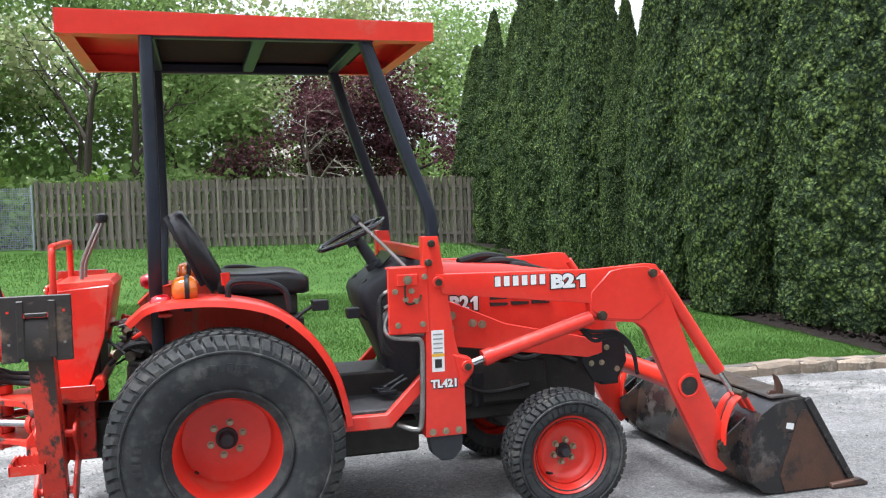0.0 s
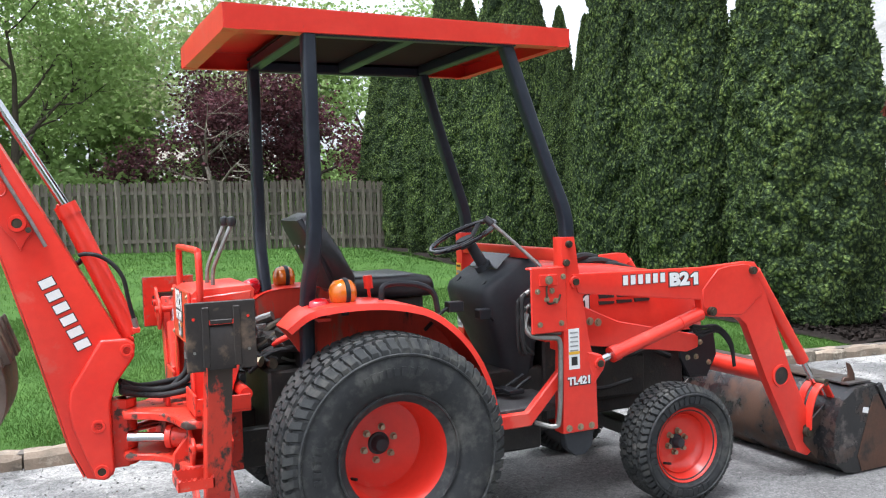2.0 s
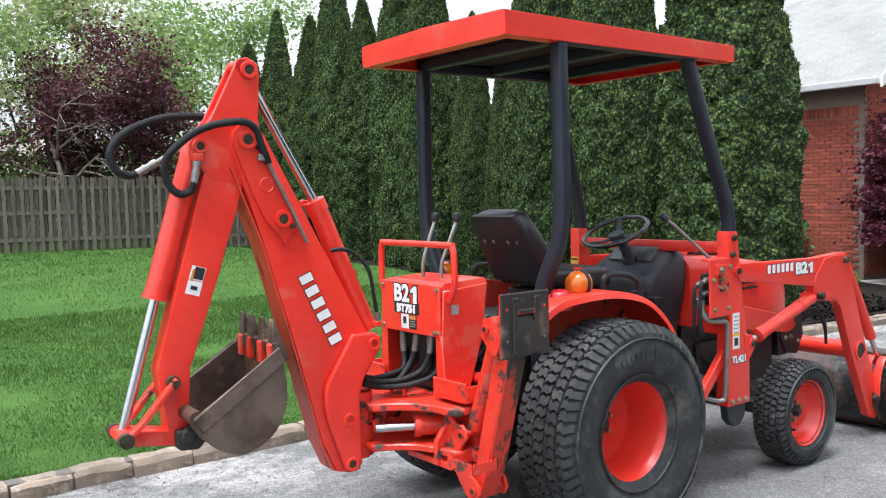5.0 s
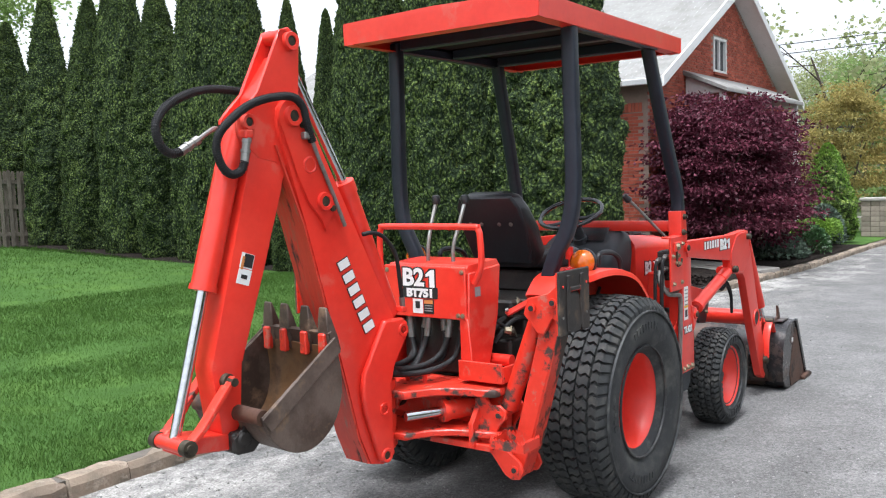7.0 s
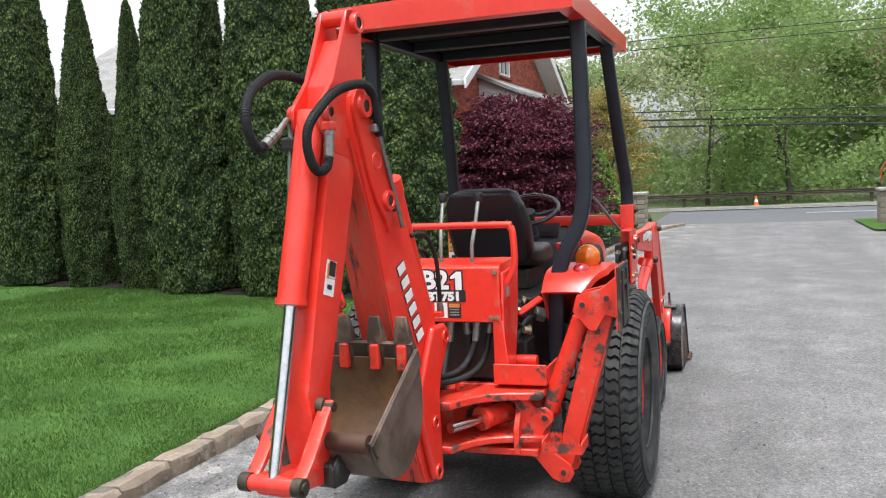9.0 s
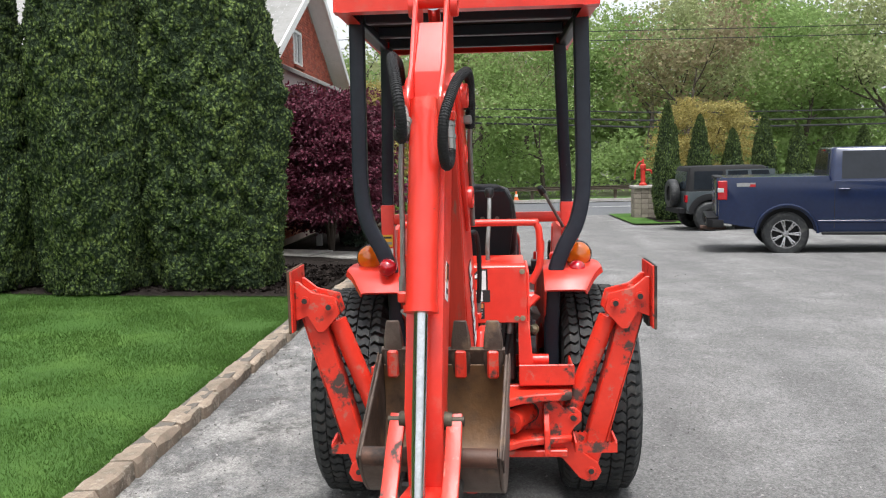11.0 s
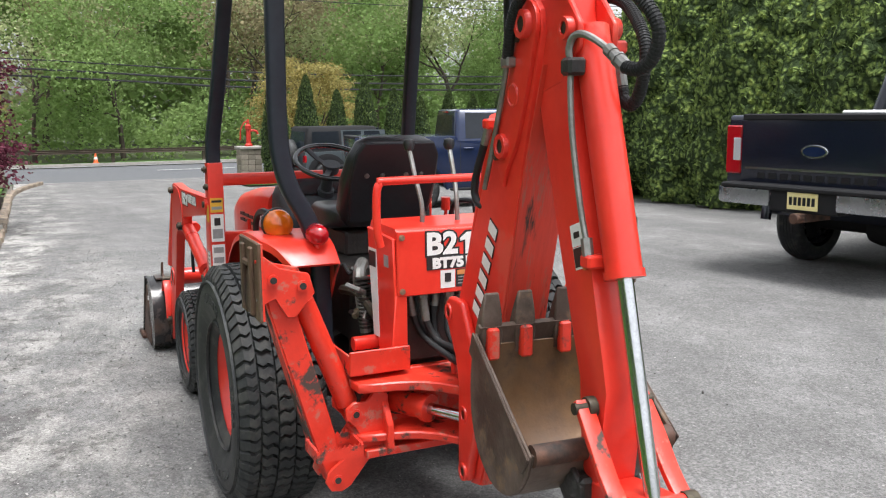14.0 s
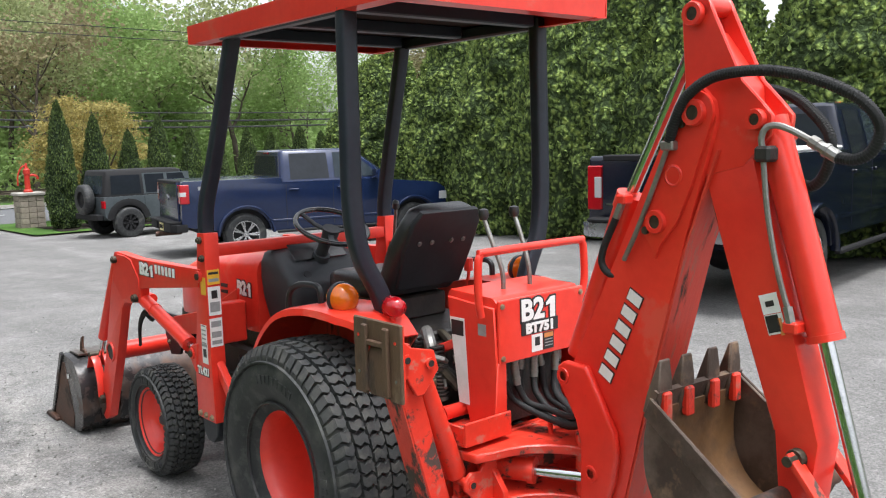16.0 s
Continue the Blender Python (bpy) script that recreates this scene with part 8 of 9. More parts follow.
# hoses from the console to the boom
rg_ = random.Random(12)
for i in range(7):
    y = -0.165 + 0.055 * i + rg_.uniform(-0.012, 0.012)
    d1, d2, zz = rg_.uniform(0.0, 0.05), rg_.uniform(-0.03, 0.03), rg_.uniform(-0.02, 0.02)
    x0 = -0.70 - 0.035 * (i % 2)
    ly = 0.075 + rg_.uniform(-0.02, 0.03)
    bm = NB()
    tube(bm, [(x0, y, 1.0), (x0 - 0.008, y + d2 * 0.5, 1.0 - ly), (x0 - 0.035, y * 0.85 + d2, 0.85 - d1), (-0.86, y * 0.55 + d2 * 0.6, 0.79 + zz), (-0.97, 0.03 + 0.010 * (i - 3), 0.785 + zz), (-1.06, 0.012 * (i - 3), 0.80 + 0.02 * (i % 3))], 0.0135, 10, n=6)
    hs = part("hose", bm, m_hose, hoe, "black hydraulic hose", sharp=60)
    bm = NB()
    cyl(bm, (x0, y, 1.008), (x0 - 0.001, y, 0.985), 0.019, seg=6)
    cyl(bm, (x0 - 0.001, y, 0.985), (x0 - 0.007, y + d2 * 0.4, 1.0 - ly), 0.0165, seg=12)
    for k in range(3):
        zc = 0.975 - k * (ly - 0.03) / 3
        cyl(bm, (x0 - 0.002 - 0.002 * k, y + d2 * 0.13 * k, zc), (x0 - 0.003 - 0.002 * k, y + d2 * 0.13 * k, zc - 0.007), 0.0178, seg=12)
    part("fitting", bm, m_steel, hs, "crimped steel hose fitting")

# swing post
bm = NB()
for z0, z1 in ((0.455, 0.495), (0.527, 0.60), (0.61, 0.678), (0.717, 0.76)):
    cyl(bm, (-1.035, 0, z0), (-1.035, 0, z1), 0.045, seg=18)
box(bm, (-1.10, -0.05, 0.45), (-1.03, 0.05, 0.76))
spart("swing_post", bm, m_redworn, bevel=0.004)
# boom
BW = 0.075
boom_o = [(-1.650, 1.885), (-1.640, 1.945), (-1.60, 1.985), (-1.555, 1.985), (-1.515, 1.955), (-1.33, 1.60), (-1.04, 1.04), (-1.0, 1.0), (-1.10, 0.80), (-1.10, 0.43), (-1.14, 0.405), (-1.215, 0.425), (-1.275, 0.56), (-1.405, 1.06), (-1.53, 1.50)]
bm = NB()
prism(bm, [(x, z) for x, z in boom_o], -BW, BW)
boom = spart("boom", bm, m_red, label="orange-red backhoe boom with rubbed paint", bevel=0.007, seg=2)
bm = NB()
rear = [(-1.652, 1.80), (-1.532, 1.49), (-1.408, 1.05), (-1.279, 0.555), (-1.225, 0.43)]
loft(bm, [[(x - 0.004, -BW * 0.93, z), (x - 0.004, BW * 0.93, z), (x + 0.004, BW * 0.93, z), (x + 0.004, -BW * 0.93, z)] for x, z in rear])
spart("boom_underside", bm, m_boomworn, boom, "rubbed and rusty boom underside")
for s in (-1, 1):
    bm = NB()
    prism(bm, [(-1.13, 1.045), (-1.02, 1.045), (-0.985, 1.02), (-0.99, 0.96), (-1.075, 0.84), (-1.10, 0.76), (-1.095, 0.45), (-1.125, 0.415), (-1.18, 0.43), (-1.26, 0.66), (-1.275, 0.76), (-1.265, 0.83)], s * BW, s * (BW + 0.030))
    spart("boom_bracket", bm, m_red, boom, bevel=0.015, seg=3, sharp=60)
    bm = NB()
    top_arc = [(-1.582 + 0.066 * math.cos(radians(a)), 1.912 + 0.066 * math.sin(radians(a))) for a in span(25, 205, 9)]
    low_arc = [(-1.432 + 0.058 * math.cos(radians(a)), 1.560 + 0.058 * math.sin(radians(a))) for a in span(-55, 25, 4)]
    prism(bm, [(-1.43, 1.455), (-1.415, 1.49)] + low_arc + [(-1.418, 1.66), (-1.478, 1.79)] + top_arc + [(-1.622, 1.83), (-1.565, 1.68), (-1.515, 1.575), (-1.475, 1.53), (-1.45, 1.50)], s * BW, s * (BW + 0.014))
    spart("boom_cheek", bm, m_red, boom, bevel=0.005, seg=2)
    for px, pz in ((-1.536, 1.880), (-1.395, 1.545)):
        bm = NB()
        cyl(bm, (px, s * BW, pz), (px, s * (BW + 0.024), pz), 0.013, seg=8)
        spart("lock_bolt", bm, m_bolt, boom)
    for (px, pz, rr_, out) in ((-1.585, 1.912, 0.040, 0.034), (-1.438, 1.575, 0.038, 0.030), (-1.02, 0.99, 0.030, 0.036), (-1.155, 0.66, 0.030, 0.036), (-1.15, 0.455, 0.032, 0.038)):
        bm = NB()
        yb = s * (BW + out)
        lathe(bm, [(rr_ * 0.55, yb - s * 0.004), (rr_ * 0.6, yb), (rr_ * 0.95, yb), (rr_, yb - s * 0.004), (rr_, s * BW * 0.9)], c=(px, 0, pz), seg=24)
        spart("boss", bm, m_red, boom, sharp=50)
        bm = NB()
        cyl(bm, (px, s * BW, pz), (px, yb - s * 0.006, pz), rr_ * 0.56, seg=14)
        spart("pin", bm, m_bolt, boom)
    bm = NB()
    lathe(bm, [(0.001, s * (BW + 0.0150)), (0.025, s * (BW + 0.0152)), (0.029, s * (BW + 0.0185)), (0.034, s * (BW + 0.0165)), (0.037, s * (BW + 0.010))], c=(-1.503, 0, 1.722), seg=24)
    spart("dimple", bm, m_red, boom)
    brand_bars((-1.270, s * (BW + 0.0005), 1.172), "right" if s < 0 else "left", 6, 0.37, 0.060, boom, turn=-65 if s < 0 else 65, m=SW, slant=0.1)
    if s > 0:
        continue
# crowd cylinder along the boom's back
a, b, c = V(-0.985, 0, 1.02), V(-1.245, 0, 1.64), V(-1.555, 0, 2.20)
bm = NB()
cyl(bm, a + V(-0.012, 0, 0.03), b, 0.045, seg=20)
cyl(bm, b.lerp(a, 0.06), b + (c - b) * 0.02, 0.05, seg=20)
spart("crowd_cylinder", bm, m_red, label="orange-red hydraulic crowd cylinder")
bm = NB()
cyl(bm, b, c, 0.021, seg=14)
spart("crowd_rod", bm, m_chrome, label="bright chromed rod")
# dipper
DW = 0.058
bm = NB()
prism(bm, [(-1.605, 2.245), (-1.56, 2.26), (-1.515, 2.235), (-1.508, 2.18), (-1.52, 2.0), (-1.50, 1.88), (-1.57, 1.78), (-1.60, 1.72), (-1.735, 1.75), (-1.82, 1.835), (-1.826, 1.895), (-1.79, 1.935), (-1.725, 2.0), (-1.63, 2.19)], -DW, -DW + 0.016)
prism(bm, [(-1.605, 2.245), (-1.56, 2.26), (-1.515, 2.235), (-1.508, 2.18), (-1.52, 2.0), (-1.50, 1.88), (-1.57, 1.78), (-1.60, 1.72), (-1.735, 1.75), (-1.82, 1.835), (-1.826, 1.895), (-1.79, 1.935), (-1.725, 2.0), (-1.63, 2.19)], DW - 0.016, DW)
prism(bm, [(-1.60, 2.15), (-1.535, 2.12), (-1.53, 1.98), (-1.60, 1.76), (-1.75, 1.78), (-1.73, 1.98)], -DW + 0.014, DW - 0.014)
dip = spart("dipper_head", bm, m_red, label="orange-red dipper head plates", bevel=0.004)
bm = NB()
prism(bm, [(-1.750, 1.82), (-1.582, 1.77), (-1.716, 1.36), (-1.850, 0.99), (-1.868, 0.76), (-1.905, 0.70), (-1.95, 0.72), (-1.985, 0.98), (-1.912, 1.24)], -DW + 0.002, DW - 0.002)
spart("dipper", bm, m_red, label="orange-red dipper arm", bevel=0.007, seg=2)
bm = NB()
loft(bm, [[(x + 0.003, -DW * 0.9, z), (x + 0.003, DW * 0.9, z), (x - 0.004, DW * 0.9, z), (x - 0.004, -DW * 0.9, z)] for x, z in ((-1.624, 1.64), (-1.716, 1.36), (-1.848, 0.99))])
spart("dipper_face", bm, m_redworn, dip, "scuffed inner face of the dipper")
for s in (-1, 1):
    for px, pz, rr_ in ((-1.558, 2.205, 0.036), (-1.778, 1.885, 0.030), (-1.927, 0.93, 0.028)):
        bm = NB()
        yb = s * (DW + 0.022)
        lathe(bm, [(rr_ * 0.55, yb - s * 0.004), (rr_ * 0.6, yb), (rr_ * 0.95, yb), (rr_, yb - s * 0.004), (rr_, s * DW * 0.8)], c=(px, 0, pz), seg=22)
        spart("boss", bm, m_red if pz > 1 else m_bolt, dip, sharp=50)
        bm = NB()
        cyl(bm, (px, s * DW, pz), (px, yb - s * 0.006 if pz > 1 else s * 0.115, pz), rr_ * 0.56, seg=12)
        spart("pin", bm, m_bolt, dip)
    sd = "right" if s < 0 else "left"
    tw = -18 if s < 0 else 18
    for (lx, lz), mw in zip(((-1.806, 1.364), (-1.824, 1.306)) if s < 0 else ((-1.846, 1.303), (-1.827, 1.360)), (m_blackdecal, m_white)):
        sticker("warning_label", (lx, s * (DW - 0.0012), lz), sd, 0.060, 0.058, m_white, dip, turn=tw, m=SW)
        sticker("label_picture", (lx + (0.006 if mw == m_blackdecal else 0), s * (DW + 0.0002), lz), sd, 0.042 if mw == m_blackdecal else 0.028, 0.050 if mw == m_blackdecal else 0.016, m_blackdecal, dip, turn=tw, m=SW)
        if mw == m_blackdecal:
            sticker("label_text", (lx - 0.020, s * (DW + 0.0002), lz - 0.004), sd, 0.012, 0.050, m_orangedecal, dip, turn=tw, m=SW)
bm = NB()
cyl(bm, (-1.583, -DW, 2.222), (-1.583, DW, 2.222), 0.028, seg=18)
spart("cross_tube", bm, m_red, dip, sharp=60)
# bucket cylinder on the dipper
a, b, c = V(-1.782, 0.0, 1.885), V(-1.967, 0.0, 1.273), V(-2.118, 0.0, 0.745)
bm = NB()
cyl(bm, a, b, 0.047, seg=24)
cyl(bm, b.lerp(a, 0.02), b - (a - b) * 0.012, 0.052, seg=24)
cylp = spart("dipper_cylinder", bm, m_red, label="orange-red dipper hydraulic cylinder", sharp=40)
bm = NB()
cyl(bm, b, c, 0.021, seg=18)
spart("dipper_rod", bm, m_chrome, label="bright chromed rod")
bm = NB()
tube(bm, [(-1.806, 0.070, 1.785), (-1.814, 0.074, 1.72), (-1.826, 0.074, 1.62), (-1.848, 0.070, 1.50), (-1.872, 0.068, 1.41), (-1.892, 0.064, 1.345)], 0.0085, 8)
spart("steel_line", bm, m_steel, cylp)
bm = NB()
box(bm, (-1.925, 0.025, 1.285), (-1.878, 0.078, 1.32))
spart("port_block", bm, m_red, cylp, bevel=0.006)
bm = NB()
cyl(bm, (-1.899, 0.064, 1.315), (-1.888, 0.064, 1.36), 0.015, seg=6)
spart("pipe_union", bm, m_steel, cylp)
bm = NB()
box(bm, (-1.838, 0.040, 1.765), (-1.786, 0.092, 1.81))
spart("pipe_clamp", bm, m_grease, cylp, "black pipe clamp", bevel=0.008)
for s in (-1, 1):
    bm = NB()
    lk = [(-1.918, s * 0.085, 0.945), (-1.995, s * 0.088, 0.86), (-2.06, s * 0.088, 0.785), (-2.136, s * 0.088, 0.722)]
    sweep(bm, smooth_path(lk, 3), rrect(0.020, 0.048, 0.004), up=(0, 1, 0))
    spart("dump_link", bm, m_redworn, label="scuffed orange-red dump link", sharp=25)
    bm = NB()
    cyl(bm, (-2.127, s * 0.08, 0.730), (-2.127, s * 0.115, 0.730), 0.030, seg=16)
    cyl(bm, (-2.127, s * 0.112, 0.730), (-2.127, s * 0.122, 0.730), 0.018, seg=10)
    spart("pin", bm, m_bolt)
bm = NB()
cyl(bm, (-2.127, -0.085, 0.730), (-2.127, 0.085, 0.730), 0.026, seg=14)
prism(bm, [(-2.135, 0.76), (-2.09, 0.755), (-1.90, 0.725), (-1.88, 0.69), (-1.91, 0.665), (-2.135, 0.695)], -0.06, 0.06)
spart("bucket_link", bm, m_red, label="orange-red bucket link", bevel=0.005)
# bucket
prof = [(-1.895, 0.805), (-1.868, 0.735), (-1.812, 0.672), (-1.73, 0.636), (-1.64, 0.642), (-1.555, 0.70), (-1.508, 0.79), (-1.500, 0.89), (-1.512, 0.97), (-1.530, 1.045)]
sp = smooth_path([(x, 0, z) for x, z in prof], 3)
cen = V(-1.69, 0, 0.85)
HB_ = 0.212
bm = NB()
outp = [(p.x, p.z) for p in sp]
inp = [((p + (cen - p).normalized() * 0.012).x, (p + (cen - p).normalized() * 0.012).z) for p in sp]
loft(bm, [[(x, y, z) for x, z in outp + inp[::-1]] for y in (-HB_, HB_)])
hb = spart("bucket", bm, m_rust, label="rusty brown digging bucket", sharp=40)
bm = NB()
in2 = [((p + (cen - p).normalized() * 0.016).x, (p + (cen - p).normalized() * 0.016).z) for p in sp[1:-1]]
in3 = [((p + (cen - p).normalized() * 0.020).x, (p + (cen - p).normalized() * 0.020).z) for p in sp[1:-1]]
loft(bm, [[(x, y, z) for x, z in in2 + in3[::-1]] for y in (-HB_ + 0.004, HB_ - 0.004)])
spart("bucket_inside", bm, m_rustin, hb, "scoured ochre-brown inner sheet", sharp=40)
for s in (-1, 1):
    bm = NB()
    prism(bm, outp, s * HB_, s * (HB_ + 0.011))
    sdp = spart("side_plate", bm, m_rust, hb, bevel=0.003)
    bm = NB()
    prism(bm, [(-1.900, 0.800), (-1.533, 1.050), (-1.505, 0.985), (-1.86, 0.745)], s * (HB_ + 0.011), s * (HB_ + 0.018))
    spart("side_bar", bm, m_rust, hb, bevel=0.003)
    bm = NB()
    prism(bm, [(-1.93, 0.715), (-1.84, 0.775), (-1.78, 0.70), (-1.84, 0.645), (-1.915, 0.65)], s * 0.075, s * 0.092)
    spart("ear", bm, m_grease, hb, "greasy black bucket ear", bevel=0.004)
bm = NB()
cyl(bm, (-1.880, -HB_ + 0.004, 0.800), (-1.880, HB_ - 0.004, 0.800), 0.030, seg=18)
spart("lip_tube", bm, m_brownrust, hb)
bm = NB()
cyl(bm, (-1.88, -0.10, 0.705), (-1.88, 0.10, 0.705), 0.034, seg=16)
box(bm, (-1.93, -0.09, 0.655), (-1.82, 0.09, 0.735))
spart("hinge_block", bm, m_grease, hb, bevel=0.01)
bm = NB()
prism(bm, [(-1.516, 0.965), (-1.502, 0.985), (-1.535, 1.07), (-1.550, 1.062)], -HB_, HB_)
spart("lip", bm, m_rust, hb)
for y in (-0.172, -0.062, 0.066, 0.172):
    bm = NB()
    sections = [((-1.505, 0.98), 0.030, 0.028), ((-1.522, 1.04), 0.034, 0.026), ((-1.533, 1.10), 0.031, 0.016), ((-1.541, 1.162), 0.022, 0.005)]
    d = V(-0.38, 0, 0.92).normalized()
    nn = V(0.98, 0, 0.2)
    loft(bm, [[V(x, y, z) + V(0, a_ * w, 0) + nn * (b_ * t) for a_, b_ in ((-1, -1), (1, -1), (1, 1), (-1, 1))] for (x, z), w, t in sections])
    tooth = spart("tooth", bm, m_rust, hb, "worn brown digging tooth", bevel=0.004)
    bm = NB()
    box(bm, (-1.562, y - 0.019, 0.965), (-1.534, y + 0.019, 1.06))
    spart("tooth_adapter", bm, m_redworn, tooth, "red painted tooth shank", bevel=0.006)
# big loops of hose at the boom head
def ringed_hose(pts, rad, label):
    """A hose under a coiled sleeve."""
    bm = NB()
    sp_ = smooth_path(pts, 8)
    tube(bm, pts, rad, 10, n=8)
    o = spart("loop_hose", bm, m_hose, label=label, sharp=60)
    bm = NB()
    acc = 0.0
    for a, b in zip(sp_, sp_[1:]):
        a, b = V(*a), V(*b)
        L = (b - a).length
        while acc < L:
            q, d = a + (b - a) * (acc / L), (b - a).normalized()
            cyl(bm, q - d * 0.0022, q + d * 0.0022, rad + 0.0022, seg=10)
            acc += 0.0085
        acc -= L
    spart("coil", bm, m_hose, o, "coiled black hose sleeve", kind="stuff")
    return o


h1 = ringed_hose([(-1.500, -0.105, 1.815), (-1.535, -0.112, 1.90), (-1.550, -0.112, 1.95), (-1.60, -0.112, 1.983), (-1.70, -0.112, 1.975), (-1.79, -0.10, 1.946), (-1.865, -0.088, 1.893), (-1.917, -0.076, 1.835), (-1.925, -0.070, 1.775), (-1.902, -0.070, 1.715), (-1.866, -0.072, 1.690), (-1.826, -0.076, 1.703), (-1.812, -0.078, 1.735)], 0.0145, "thick black loop of hydraulic hose")
bm = NB()
for a, b, q in ((0.0, 0.40, 0.0165), (0.40, 0.52, 0.019), (0.52, 0.80, 0.0155), (0.80, 1.0, 0.018)):
    p0, p1 = V(-1.812, -0.078, 1.733), V(-1.792, -0.074, 1.825)
    cyl(bm, p0.lerp(p1, a), p0.lerp(p1, b), q, seg=10)
spart("fitting", bm, m_steel, h1)
bm = NB()
box(bm, (-1.812, -0.094, 1.822), (-1.772, -0.045, 1.855))
spart("port_block", bm, m_red, h1, bevel=0.006)
bm = NB()
tube(bm, [(-1.500, -0.105, 1.815), (-1.470, -0.10, 1.755), (-1.430, -0.098, 1.675), (-1.385, -0.095, 1.585), (-1.33, -0.09, 1.47)], 0.0085, 8)
spart("steel_line", bm, m_steel)
bm = NB()
box(bm, (-1.545, -0.115, 1.822), (-1.495, -0.075, 1.852), Matrix.Translation((0, 0, 0)))
spart("pipe_clamp", bm, m_steel, bevel=0.005)
h2 = ringed_hose([(-1.500, 0.105, 1.83), (-1.545, 0.112, 1.925), (-1.59, 0.110, 1.976), (-1.67, 0.102, 2.013), (-1.79, 0.095, 2.02), (-1.89, 0.08, 2.006), (-1.98, 0.06, 1.976), (-2.06, 0.04, 1.932), (-2.105, 0.025, 1.88), (-2.112, 0.018, 1.835), (-2.09, 0.02, 1.79), (-2.05, 0.028, 1.770), (-2.008, 0.035, 1.777)], 0.0145, "thick black loop of hydraulic hose")
bm = NB()
for a, b, q in ((0.0, 0.36, 0.0175), (0.36, 0.46, 0.020), (0.46, 0.72, 0.0150), (0.72, 1.0, 0.0175)):
    p0, p1 = V(-2.008, 0.035, 1.777), V(-1.930, 0.035, 1.822)
    cyl(bm, p0.lerp(p1, a), p0.lerp(p1, b), q, seg=10)
spart("fitting", bm, m_steel, h2)
bm = NB()
tube(bm, [(-1.930, 0.035, 1.822), (-1.880, 0.045, 1.85), (-1.84, 0.058, 1.866), (-1.812, 0.068, 1.86), (-1.800, 0.072, 1.83), (-1.806, 0.070, 1.79)], 0.0095, 8)
spart("steel_line", bm, m_steel, h2)
bm = NB()
tube(bm, [(-1.500, 0.105, 1.83), (-1.470, 0.10, 1.765), (-1.42, 0.098, 1.66), (-1.36, 0.095, 1.54), (-1.30, 0.09, 1.44)], 0.0085, 8)
spart("steel_line", bm, m_steel)
bm = NB()
box(bm, (-1.520, 0.075, 1.80), (-1.470, 0.115, 1.83))
spart("pipe_clamp", bm, m_steel, bevel=0.005)
bm = NB()
tube(bm, [(-1.20, -0.055, 1.425), (-1.165, -0.075, 1.43), (-1.11, -0.08, 1.415), (-1.055, -0.08, 1.37), (-1.02, -0.08, 1.31), (-1.003, -0.078, 1.215), (-0.985, -0.07, 1.13)], 0.0095, 8)
lh = spart("cylinder_hose", bm, m_hose, label="thin black hose along the crowd cylinder", sharp=60)
bm = NB()
cyl(bm, (-0.985, -0.07, 1.13), (-0.976, -0.066, 1.085), 0.013, seg=10)
spart("fitting", bm, m_steel, lh)
bm = NB()
box(bm, (-0.995, -0.08, 1.062), (-0.960, -0.04, 1.088))
spart("port_block", bm, m_red, lh, bevel=0.004)
bm = NB()
tube(bm, [(-1.243, 0.066, 1.575), (-1.215, 0.072, 1.515), (-1.190, 0.075, 1.46), (-1.185, 0.075, 1.415), (-1.21, 0.072, 1.385), (-1.25, 0.06, 1.375), (-1.30, 0.05, 1.38)], 0.0125, 10)
lh = spart("cylinder_hose", bm, m_hose, label="black hose looped beside the crowd cylinder", sharp=60)
bm = NB()
cyl(bm, (-1.268, 0.062, 1.630), (-1.243, 0.066, 1.575), 0.0135, seg=10)
spart("fitting", bm, m_steel, lh)
bm = NB()
box(bm, (-1.29, 0.03, 1.622), (-1.25, 0.078, 1.655))
spart("port_block", bm, m_red, lh, bevel=0.006)

